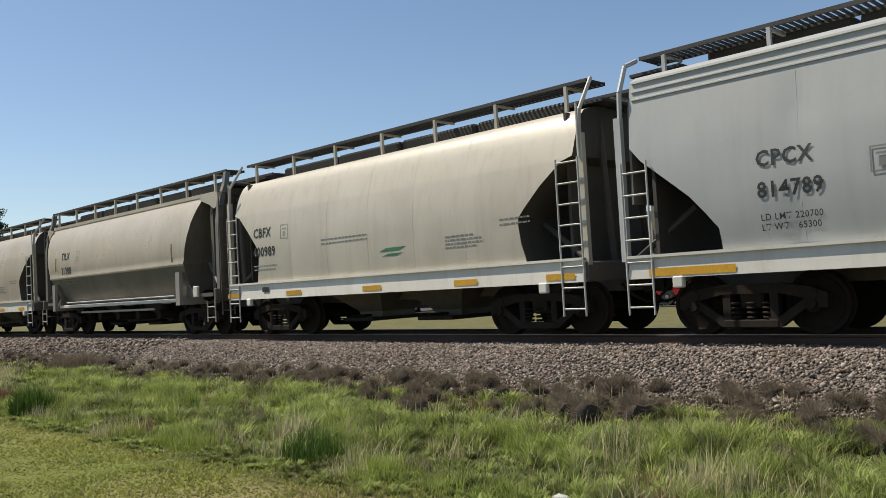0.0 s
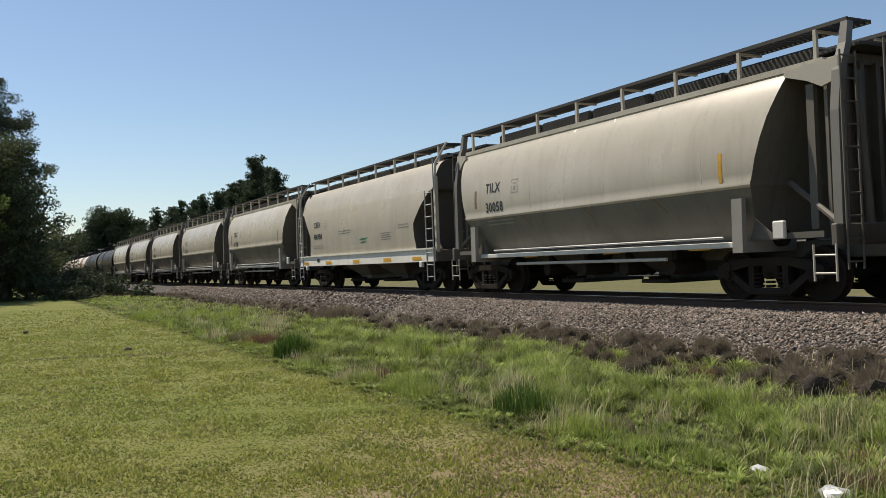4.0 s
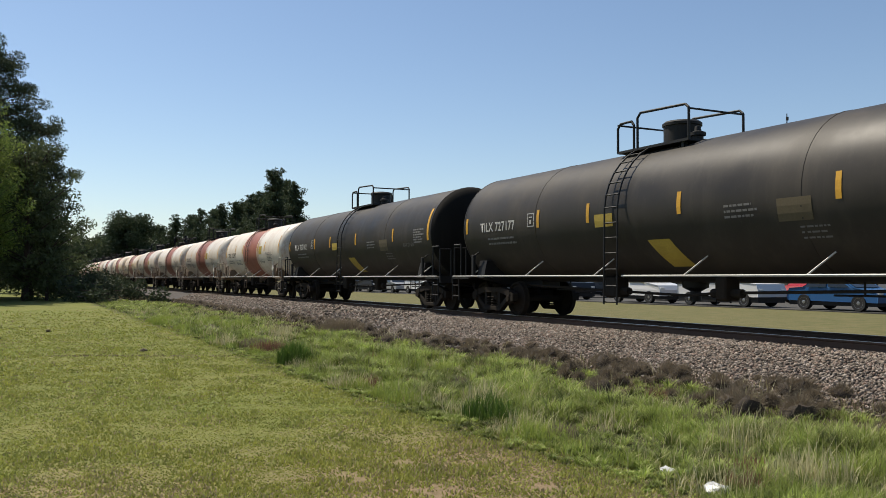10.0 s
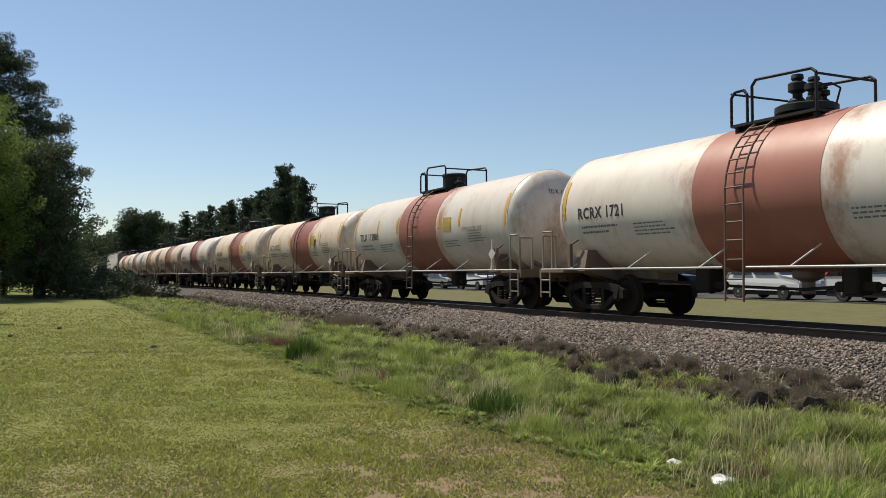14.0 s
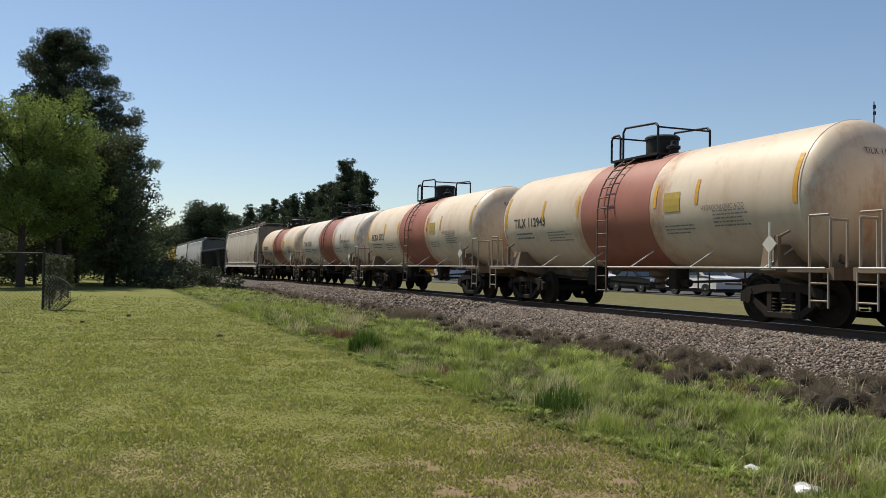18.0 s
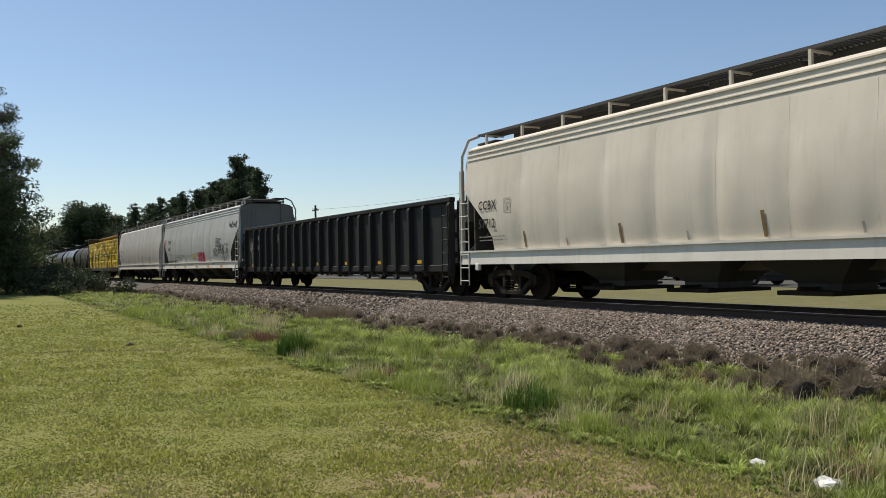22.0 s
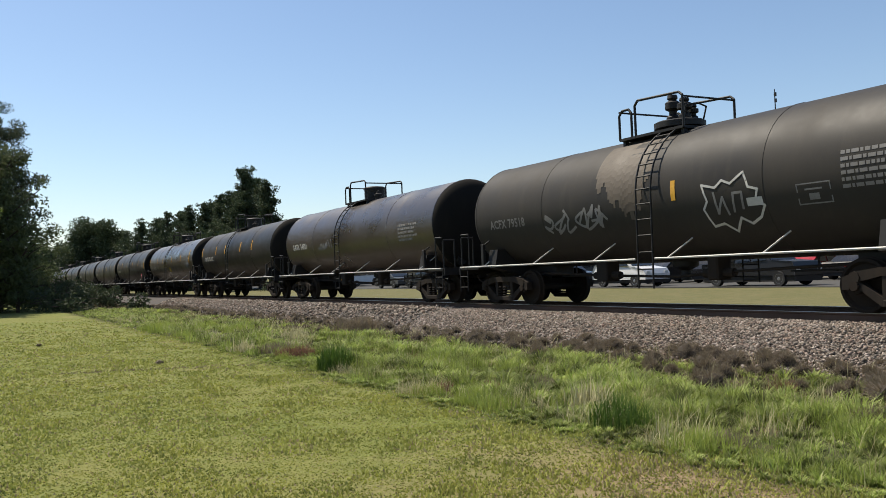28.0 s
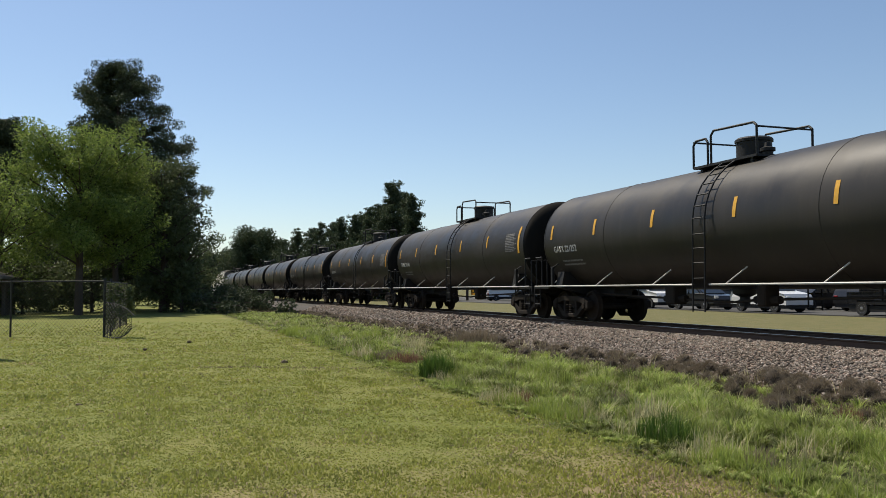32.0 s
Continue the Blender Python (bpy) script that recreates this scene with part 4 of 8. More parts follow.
    part("train_pipe", bm, TRUCK_STEEL, car)
    for x, w in ((-1.9, 0.20), (1.5, 0.14)):
        bm = bmesh.new()
        box(bm, x - w, x + w, -0.8, -0.4, 0.58, zc - r + 0.12, 0.03)
        tube(bm, (x - w - 0.25, -0.6, 0.72), (x + w + 0.25, -0.6, 0.72), 0.09, 8)
        part("brake_valve", bm, TRUCK_STEEL, car)
    return car


def gondola(L, label):
    car = thing("gondola_car", label, "gondola car", "cars of the freight train")
    E = L / 2 - 0.42
    running_gear(car, L, E - 1.75, GONDOLA_BLACK, 0.6, 0.95)
    for s in (-1, 1):
        bm = bmesh.new()
        box(bm, -E, E, s * 1.40 - 0.02, s * 1.40 + 0.02, 0.86, 2.74)
        part("side_sheet", bm, GONDOLA_BLACK, car)
        bm = bmesh.new()
        box(bm, -E, E, s * 1.44 - 0.09, s * 1.44 + 0.09, 2.70, 2.84, 0.02)
        part("top_chord", bm, GONDOLA_BLACK, car)
        bm = bmesh.new()
        box(bm, -E, E, s * 1.42 - 0.06, s * 1.42 + 0.06, 0.72, 0.92, 0.015)
        part("side_sill", bm, GONDOLA_BLACK, car)
        for x in [-E + 0.08] + [-8.56 + 17.12 * i / 18 for i in range(19)] + [E - 0.08]:
            bm = bmesh.new()
            loft(bm, [[(x - 0.10, s * 1.41, z), (x - 0.07, s * d, z), (x + 0.07, s * d, z), (x + 0.10, s * 1.41, z)] for z, d in ((0.60, 1.47), (0.78, 1.57), (2.60, 1.57), (2.70, 1.52))])
            part("rib", bm, GONDOLA_BLACK, car)
    for q in (-1, 1):
        bm = bmesh.new()
        box(bm, q * E - 0.04, q * E + 0.04, -1.28, 1.28, 0.86, 2.74)
        for z in (1.2, 1.75, 2.3):
            box(bm, q * E, q * E + q * 0.12, -1.38, 1.38, z - 0.08, z + 0.08)
        part("end_sheet", bm, GONDOLA_BLACK, car)
        for s in (-1, 1):
            bm = bmesh.new()
            ladder_bm(bm, q * (E - 0.02), q * (E - 0.36), s * 1.60, 0.45, 2.6)
            part("ladder", bm, FITTING_BLACK, car)
    bm = bmesh.new()
    box(bm, -E, E, -1.38, 1.38, 0.90, 0.97)
    part("floor_plate", bm, GONDOLA_BLACK, car)
    flat = profile_surface([(1.40, 3.0, 0), (1.40, 0.0, 0)])
    for x in (-9.25, -6.34, -3.45, -0.62, 2.23, 5.08, 7.93):
        patch(x, x + (0.6 if x < -9 else 0.37), 0.97, 1.08, flat, YELLOW_TAPE, car, "reflector", 0.03, label="orange reflective plate")
    return car




def wrap_material():
    m, nt, bs = shader("yellow_wrap")
    n1 = noise_node(nt, 0.8, 4, 0.6)
    n2 = noise_node(nt, 1.1, 4, 0.6, (1.0, 1, 2.2))
    n3 = noise_node(nt, 5, 3, 0.6)
    c = mix(nt, ramp(nt, n1.outputs[0], 0.35, 0.7, 0, 0.8), (0.704, 0.502, 0.0264), (0.528, 0.334, 0.0176))
    c = mix(nt, ramp(nt, n2.outputs[0], 0.56, 0.74, 0, 0.5), c, (0.704, 0.616, 0.176))
    c = mix(nt, ramp(nt, n3.outputs[0], 0.62, 0.78, 0, 0.3), c, (0.176, 0.114, 0.0176))
    hue = nt.nodes.new("ShaderNodeHueSaturation")
    link(nt, c, hue.inputs["Color"])
    link(nt, random_value(nt, 0.8, 1.1), hue.inputs["Value"])
    link(nt, hue.outputs[0], bs.inputs["Base Color"])
    bs.inputs["Roughness"].default_value = 0.30
    creases = noise_node(nt, 2.4, 4, 0.6, (0.9, 1, 1.6))
    bump(nt, bs, creases.outputs[0], 0.6, 0.07)
    return m


def centerbeam(L, label):
    car = thing("centerbeam_flatcar", label, "flatcar", "cars of the freight train")
    E = L / 2 - 0.42
    running_gear(car, L, E - 1.75, BEAM_RUST, 0.66, 1.0)
    for s in (-1, 1):
        bm = bmesh.new()
        box(bm, -E, E, s * 1.44 - 0.07, s * 1.44 + 0.07, 0.80, 1.08, 0.02)
        part("side_sill", bm, FITTING_BLACK, car)
    bm = bmesh.new()
    box(bm, -E, E, -1.42, 1.42, 0.98, 1.07)
    part("deck", bm, BEAM_RUST, car)
    bm = bmesh.new()
    box(bm, -E, E, -0.40, 0.40, 4.28, 4.40, 0.03)
    part("top_beam", bm, BEAM_RUST, car)
    k = 16
    for i in range(k):
        x = -E + 0.3 + (2 * E - 0.6) * i / (k - 1)
        bm = bmesh.new()
        loft(bm, [[(x - w, -d, z), (x + w, -d, z), (x + w, d, z), (x - w, d, z)] for z, w, d in ((1.05, 0.16, 0.14), (3.9, 0.12, 0.10), (4.29, 0.24, 0.36))])
        part("center_post", bm, BEAM_RUST, car)
    for q in (-1, 1):
        bm = bmesh.new()
        box(bm, q * E - 0.10, q * E + 0.10, -1.5, 1.5, 1.05, 4.40, 0.02)
        for y in (-1.2, -0.6, 0, 0.6, 1.2):
            box(bm, q * (E + 0.12) - 0.06, q * (E + 0.12) + 0.06, y - 0.06, y + 0.06, 1.05, 4.36)
        part("bulkhead", bm, BULKHEAD_RUST, car)
    # wrapped packs of lumber, three tiers high on each side
    wrap = wrap_material()
    rng = random.Random(5)
    cols = 9
    pitch = (2 * E - 0.5) / cols
    shared = []
    for v in range(4):
        bm = bmesh.new()
        nx, nz = 34, 20
        w, d, h = pitch - 0.03, 1.30, 1.34
        seeds = [rng.uniform(0, 50) for _ in range(3)]
        def wob(x, z, kx):
            # loose sheet: sags between the straps, drawn into slanting folds near the corners
            fold = math.sin((x * 5.5 + z * (6.5 if v % 2 else -6.0)) + 2.2 * noise.noise(Vector((x * 1.1, z * 1.1, seeds[1]))) + seeds[2])
            pull = max(0.0, noise.noise(Vector((x * 0.9 + seeds[0], z * 1.2, 3.0))) + 0.25)
            return 0.075 * noise.noise(Vector((x * 1.1 + seeds[0], z * 1.6, kx))) + 0.05 * pull * (1 - abs(fold)) - 0.03 * math.exp(-((x % 1.15 - 0.5 - 0.1 * math.sin(seeds[0])) / 0.05) ** 2) - 0.035 * math.exp(-((z - 0.72) / 0.05) ** 2)
        front = [[bm.verts.new((w * (i / nx - 0.5), -d / 2 - wob(w * i / nx, h * j / nz, 0) + 0.03 * (j in (0, nz)), h * j / nz)) for i in range(nx + 1)] for j in range(nz + 1)]
        back = [[bm.verts.new((w * (i / nx - 0.5), d / 2, h * j / nz)) for i in (0, nx)] for j in (0, nz)]
        for j in range(nz):
            for i in range(nx):
                bm.faces.new((front[j][i], front[j][i + 1], front[j + 1][i + 1], front[j + 1][i]))
        bm.faces.new([front[nz][i] for i in range(nx + 1)] + [back[1][1], back[1][0]])
        bm.faces.new([front[0][i] for i in range(nx, -1, -1)] + [back[0][0], back[0][1]])
        bm.faces.new([front[j][0] for j in range(nz, -1, -1)] + [back[0][0], back[1][0]])
        bm.faces.new([front[j][nx] for j in range(nz + 1)] + [back[1][1], back[0][1]])
        bm.faces.new((back[0][0], back[1][0], back[1][1], back[0][1]))
        shared.append(mesh_of("lumber_pack", bm, 25))
    logo_bm = bmesh.new()
    box(logo_bm, -0.30, 0.30, -0.004, 0.0, -0.04, 0.04)
    logo = mesh_of("print_bar", logo_bm)
    lines_bm = bmesh.new()
    for k in range(4):
        box(lines_bm, -0.26, 0.26 - 0.05 * k, -0.003, 0.0, -0.06 * k, -0.06 * k + 0.014)
    lines = mesh_of("print_block", lines_bm)
    for s in (-1, 1):
        for tier in range(2):
            for i in range(cols):
                x = -E + 0.25 + pitch * (i + 0.5)
                p = part("lumber_pack", shared[rng.randrange(4)], wrap, car, at=pose(x, s * (0.78 + rng.uniform(-0.05, 0.03)), 1.08 + 1.36 * tier, 0, rng.uniform(-1.2, 1.2), rng.uniform(-2.2, 2.2) + (0 if s < 0 else 180)))
                if s < 0:
                    for bx in (-0.5, 0.55):
                        if rng.random() < 0.6:
                            part("print_bar", logo, FITTING_BLACK, p, at=pose(bx + rng.uniform(-0.1, 0.1), -0.70, 1.16 + rng.uniform(-0.05, 0.03), 0, rng.uniform(-5, 2), 0))
                        if rng.random() < 0.35:
                            part("print_block", lines, RUST_TAPE, p, at=pose(bx + rng.uniform(-0.1, 0.1), -0.70, rng.choice((0.35, 0.85)), 0, rng.uniform(-4, 2), 0))
        for i in range(cols * 2):
            x = -E + 0.25 + pitch * (i + 0.5) / 2
            bm = bmesh.new()
            pipe(bm, [(x, s * 1.46, 1.0), (x, s * 1.475, 3.80), (x + 0.02, s * 0.3, 3.84)], 0.012, 4)
            part("tie_cable", bm, FITTING_BLACK, car)
    return car


# ---- the order of the cars: front and rear coupling point at 0 s ----
CARS, PATTERNS = [], []


def couple(proto, front, rear):
    """A copy of the prototype between two coupling points."""
    car = copy_thing(proto, pose((front + rear) / 2, TRACK_Y, RAIL_Z))
    if proto not in PATTERNS:
        PATTERNS.append(proto)
    CARS.append((car, (front + rear) / 2))
    return car


def hopper_marks(car, code, number, x, surf, z=2.62, size=0.34, ink=None, seed=0):
    ink = ink or INK_BLACK
    lettering(code, size, x, z, surf, ink, car, 0.013)
    lettering(number, size, x, z - size * 1.45, surf, ink, car, 0.013)
    bars(x, x + 1.3, z - size * 1.45 - 0.25, 2, surf, INK_FAINT, car, 0.03, 0.09, seed)
    frame_box(x + size * 3.6, z - 0.1, surf, INK_FAINT, car)


def frame_box(x, z, surf, ink, car, w=0.3, h=0.34):
    bm = bmesh.new()
    t = 0.022
    for a, b, c, d in ((0, w, 0, t), (0, w, h - t, h), (0, t, t, h - t), (w - t, w, t, h - t), (w * 0.35, w * 0.65, h * 0.2, h * 0.5), (w * 0.25, w * 0.75, h * 0.66, h * 0.74)):
        bm.faces.new([bm.verts.new((px, -side_at(car, px, pz, surf) - proud(surf, 0.006), pz)) for px, pz in ((x + a, z + c), (x + b, z + c), (x + b, z + d), (x + a, z + d))])
    part("stencil_box", bm, ink, car)


def sand_marks(car, code, number, seed):
    hopper_marks(car, code, number, -4.1, ROUND_AT, 2.62, 0.34, seed=seed)
    patch(-4.66, -4.56, 2.26, 2.72, ROUND_AT, RUST_TAPE, car, "reflector", 0.006, label="rust-brown faded reflector")
    patch(3.86, 3.94, 2.08, 2.60, ROUND_AT, RUST_TAPE if seed % 3 else YELLOW_TAPE, car, "reflector")
    for x in (-2.2, 0.2, 2.4):
        patch(x, x + 0.06, 1.68, 1.95, ROUND_AT, RUST_TAPE, car, "rust_streak", 0.006, -0.3)
    for x in (-2.6, 0.4, 2.9):
        patch(x, x + 0.55, 0.925, 1.015, lambda z: 1.40, YELLOW_TAPE if seed in (6, 8) else INK_GREY, car, "reflector", 0.006)


def silled_marks(car, code, number, seed):
    hopper_marks(car, code, number, -4.35, SILLED_AT, 2.42, 0.32, seed=seed)
    for x in (-5.6, -3.0, -0.2, 2.5, 4.7):
        patch(x, x + 0.6, 0.97, 1.08, lambda z: 1.574, YELLOW_TAPE, car, "reflector", 0.006, label="yellow reflective strip")
    patch(0.35, 0.95, 1.76, 1.83, SILLED_AT, INK_GREEN, car, "owner_mark", 0.006, 0.25, "small green swoosh mark")
    patch(0.45, 0.9, 1.66, 1.71, SILLED_AT, INK_GREEN, car, "owner_mark", 0.006, 0.2)
    bars(2.3, 3.3, 1.9, 4, SILLED_AT, INK_GREY, car, 0.03, 0.07, seed)
    bars(-1.6, 0.0, 2.15, 2, SILLED_AT, INK_GREY, car, 0.03, 0.09, seed + 1)
    bars(4.6 - 0.9, 4.6, 2.1, 2, SILLED_AT, INK_GREY, car, 0.03, 0.09, seed + 2)
    patch(-4.0, -3.72, 1.08, 1.2, lambda z: 1.574, INK_BLACK, car, "routing_plate", 0.006)


SAND = hopper(ROUND, 13.25, GREY_HOPPER, END_SHADE_GREY, 2, "weathered grey covered hopper car with sloping ends on the rails", 6, "round")
SAND_STUB = hopper(ROUND, 12.75, GREY_HOPPER, END_SHADE_GREY, 2, "weathered grey covered hopper car with dented sloping-end body", 6, "round")
SAND_TAN = hopper(ROUND, 13.1, TAN_HOPPER, END_SHADE_GREY, 2, "tan rust-dusted covered hopper car with sloping ends", 6, "round")
CEMENT = hopper(SILLED, 13.1, GREY_HOPPER, END_SHADE_GREY, 2, "grey covered hopper car with white side sill and yellow reflectors", 6, "silled")
CEMENT_SHORT = hopper(SILLED, 11.8, LIGHT_HOPPER, END_SHADE_GREY, 2, "pale grey covered hopper car with white side sill and green mark", 5, "silled")
LEADING = hopper(LONG, 19.0, COOL_HOPPER, OUTLET_SHADE_GREY, 4, "large light grey covered hopper car with ribbed roof edge", 9, "long")
PLASTIC_A = hopper(LONG, 18.9, WARM_HOPPER, OUTLET_SHADE_GREY, 4, "large pale grey covered hopper car with rust-stained seams", 9, "long")
PLASTIC_B = hopper(LONG, 19.7, COOL_HOPPER, OUTLET_SHADE_GREY, 4, "large light grey covered hopper car with sprayed graffiti", 10, "long")
PLASTIC_C = hopper(SLIM, 20.05, SMOOTH_HOPPER, OUTLET_SHADE_GREY, 4, "large beige-grey covered hopper car with pale side sill", 10, "long")

c = couple(LEADING, 11.3, -7.7)
lettering("CPCX", 0.31, -6.92, 2.40, LONG_AT, INK_BLACK, c)
lettering("814789", 0.31, -6.92, 1.96, LONG_AT, INK_BLACK, c)
frame_box(-5.42, 2.12, LONG_AT, INK_GREY, c)
lettering("LD LMT 220700", 0.13, -6.9, 1.64, LONG_AT, INK_BLACK, c)
lettering("LT WT   65300", 0.13, -6.9, 1.50, LONG_AT, INK_BLACK, c)
patch(-8.7, -7.3, 0.95, 1.07, lambda z: 1.574, YELLOW_TAPE, c, "reflector", 0.006, label="yellow reflective strip")
patch(-3.6, -3.2, 1.0, 1.16, lambda z: 1.574, INK_GREY, c, "routing_plate", 0.006)

ORDER = [("short", -7.7, -19.5, "CBFX", "400989"), ("round", -19.5, -32.6, "TILX", "31208"), ("silled", -32.6, -45.74, "CBFX", "400966"), ("tan", -45.74, -59.4, "TILX", "31163"),
         ("round", -59.4, -72.13, "TILX", "31211"), ("round", -72.13, -85.55, "TILX", "30058"), ("silled", -85.55, -98.6, "CBFX", "400984"), ("round", -98.6, -111.9, "TILX", "31180"),
         ("round", -111.9, -125.5, "TILX", "31196"), ("stub", -125.5, -138.25, "CBFX", "440416"), ("round", -138.25, -151.6, "TILX", "31392"), ("round", -151.6, -164.45, "TILX", "31375")]
for i, (kind, a, b, code, number) in enumerate(ORDER):
    c = couple({"silled": CEMENT, "short": CEMENT_SHORT, "round": SAND, "tan": SAND_TAN, "stub": SAND_STUB}[kind], a, b)
    (silled_marks if kind in ("silled", "short") else sand_marks)(c, code, number, i + 1)

BLACK_REAR = tank(17.6, 1.50, 2.42, TANK_BLACK, FITTING_BLACK, "black tank car with roof platform and yellow panels", shift=-0.45)
BLACK = tank(17.6, 1.50, 2.42, TANK_BLACK, FITTING_BLACK, "black tank car with yellow reflectors and roof platform")
WHITE = tank(14.3, 1.43, 2.40, TANK_WHITE, FITTING_WHITE, "white tank car with red-brown centre band and rust stains", 2.95)
WHITE_WIDE = tank(14.3, 1.43, 2.40, TANK_WHITE, FITTING_WHITE, "white tank car with wide red-brown band and rust stains", 3.15, shift=0.32)
WHITE_VALVES = tank(14.3, 1.43, 2.40, TANK_WHITE, FITTING_WHITE, "white tank car with red-brown band and open top valves", 2.95, "valves")
CREAM_SMALL = tank(14.0, 1.38, 2.35, TANK_CREAM, FITTING_WHITE, "smaller cream tank car with red-brown band and large lettering", 2.95)
CREAM = tank(14.3, 1.43, 2.40, TANK_CREAM, FITTING_WHITE, "cream tank car with red-brown centre band, streaked with rust", 2.95)
GRIMY_SHORT = tank(15.3, 1.43, 2.40, TANK_MATTE, FITTING_BLACK, "grimy black tank car with brown stains and sprayed graffiti", None, "valves", climb=0.7)
GRIMY = tank(16.2, 1.43, 2.40, TANK_GRIME, FITTING_BLACK, "grimy black tank car with dusty sides", shift=-0.35)
GRIMY_BROWN = tank(16.2, 1.43, 2.40, TANK_SHEEN, FITTING_BLACK, "grimy brown-black tank car with dull sheen and scrawled tags", shift=-0.35)
GRIMY_LOW = tank(17.3, 1.45, 2.40, TANK_SHEEN, FITTING_BLACK, "dusty black tank car with rust-brown tint and yellow reflectors", shift=-0.45)
GRIMY_LONG = tank(17.5, 1.50, 2.45, TANK_GRIME, FITTING_BLACK, "dusty black tank car with yellow reflectors", shift=0.35, climb=0.5)


def tapes(car, xs, surf, z0=2.45, z1=2.95):
    for x in xs:
        patch(x, x + 0.11, z0, z1, surf, YELLOW_TAPE, car, "reflector", 0.008, label="upright yellow reflective strip")


def black_marks(car, code, number, L, surf, seed, caution=True):
    hl = L / 2 - 1.12
    lettering(code + " " + number, 0.34, -hl + 0.95, 2.28, surf, INK_WHITE, car)
    bars(-hl + 1.3, -hl + 2.9, 2.05, 2, surf, INK_GREY, car, 0.05, 0.13, seed)
    frame_box(-hl + 3.35, 2.3, surf, INK_WHITE, car)
    tapes(car, (-hl + 0.1, -3.9, -1.86, 1.08, 4.66), surf, 2.26, 2.7)
    patch(hl - 0.25, hl - 0.12, 2.2, 3.2, surf, YELLOW_TAPE, car, "reflector", 0.008)
    bars(2.3, 3.2, 2.3, 3, surf, INK_GREY, car, 0.04, 0.1, seed + 3)
    bars(3.9, 4.6, 1.85, 3, surf, INK_GREY, car, 0.03, 0.09, seed + 4)
    bars(6.42, 7.2, 2.55, 6, surf, INK_GREY, car, 0.045, 0.08, seed + 5)
    if caution:
        patch(3.5, 4.2, 1.97, 2.36, surf, STENCIL_DULL, car, "caution_panel", 0.008, label="weathered brown caution panel")
        patch(-1.55, -0.92, 2.14, 2.42, surf, STENCIL_YELLOW, car, "caution_panel", 0.008, label="small yellow panel beside the ladder")
        patch(0.40, 1.06, 1.25, 1.80, surf, STENCIL_YELLOW, car, "caution_panel", 0.008, -0.33, "slanting yellow panel below the waist")
        lettering("AAR ST 470", 0.17, 5.55, 2.05, surf, INK_GREY, car)


def white_marks(car, code, number, seed, ink=None, acid=True, bare=False):
    surf, hl = WHITE_AT, 14.3 / 2 - 1.24
    lettering(code + " " + number, 0.36, -hl + 0.65, 2.22, surf, ink or INK_BLACK, car)
    bars(-hl + 0.75, -hl + 2.1, 2.0, 2, surf, INK_GREY, car, 0.045, 0.12, seed)
    bars(-hl + 2.6, -hl + 3.9, 2.0, 4, surf, INK_GREY, car, 0.03, 0.075, seed + 5)
    if bare:
        patch(3.05, 3.16, 2.2, 2.7, surf, RUST_TAPE, car, "reflector", 0.008, label="faded brown reflector strip")
    else:
        tapes(car, (-hl + 2.35, -1.72, 1.62, 3.05), surf, 2.4, 2.92)
    tapes(car, (-hl + 0.05, hl - 0.15), surf, 2.25, 3.15)
    if not bare:
        patch(2.0, 2.56, 2.28, 2.70, surf, STENCIL_YELLOW, car, "caution_panel", 0.008, label="faded yellow caution panel")
    if acid:
        lettering("HYDROCHLORIC ACID", 0.19 if bare else 0.15, 3.25, 2.24, surf, INK_BLACK if bare else INK_GREY, car, squash=0.75)
    bars(2.0, 3.0, 1.95, 3, surf, INK_GREY, car, 0.03, 0.075, seed + 7)
    bars(3.6, 4.7, 2.2, 5, surf, INK_GREY, car, 0.03, 0.075, seed + 8)
    head = lambda z: hl + 0.62 * math.sqrt(1 - ((z - 2.40) / 1.43) ** 2)
    lettering(code + " " + number, 0.17, 0, 3.12, head, INK_BLACK, car, 0.015).matrix_basis = pose(0, -0.45, 0, 0, 0, 90)


for i, (proto, a, b, code, number) in enumerate([(BLACK_REAR, -164.37, -182.75, "TILX", "727177"), (BLACK, -182.75, -199.6, "TILX", "727182")]):
    black_marks(couple(proto, a, b), code, number, 17.6, BLACK_AT, 40 + i)
for i, (proto, a, b, code, number) in enumerate([
        (WHITE, -199.6, -214.0, "TILX", "112767"), (WHITE_WIDE, -214.0, -228.3, "TILX", "112531"), (WHITE_VALVES, -228.3, -242.8, "RCRX", "1721"), (WHITE, -242.8, -257.2, "TILX", "112803"),
        (CREAM_SMALL, -257.0, -270.5, "GATX", "63225"), (CREAM, -270.85, -285.25, "RCRX", "2650"), (WHITE_VALVES, -285.4, -300.3, "RCRX", "1724"), (CREAM, -299.7, -313.9, "TILX", "112943"),
        (CREAM, -314.2, -328.2, "RCRX", "2752"), (WHITE_VALVES, -328.2, -342.1, "TILX", "110278"), (CREAM, -341.9, -356.3, "RCRX", "2534")]):
    white_marks(couple(proto, a, b), code, number, 60 + i, bare=proto == WHITE_VALVES)

c = couple(PLASTIC_A, -356.6, -375.09)
hopper_marks(c, "CCBX", "57712", -8.1, LONG_AT, 2.35, 0.33)
frame_box(4.82, 1.52, LONG_AT, INK_BLACK, c, 0.46, 0.34)
bars(5.8, 6.75, 2.12, 4, LONG_AT, RUST_TAPE, c, 0.04, 0.08, 3)
for x, z in ((-6.07, 1.72), (-2.57, 1.74), (1.06, 1.78), (4.54, 1.76)):
    patch(x, x + 0.08, 1.32, z, LONG_AT, RUST_TAPE, c, "rust_streak", 0.006, -0.04)
for x in (-4.4, -0.7, 2.9):
    patch(x, x + 0.05, 1.32, 1.5, LONG_AT, INK_FAINT, c, "rust_streak", 0.006, -0.02)
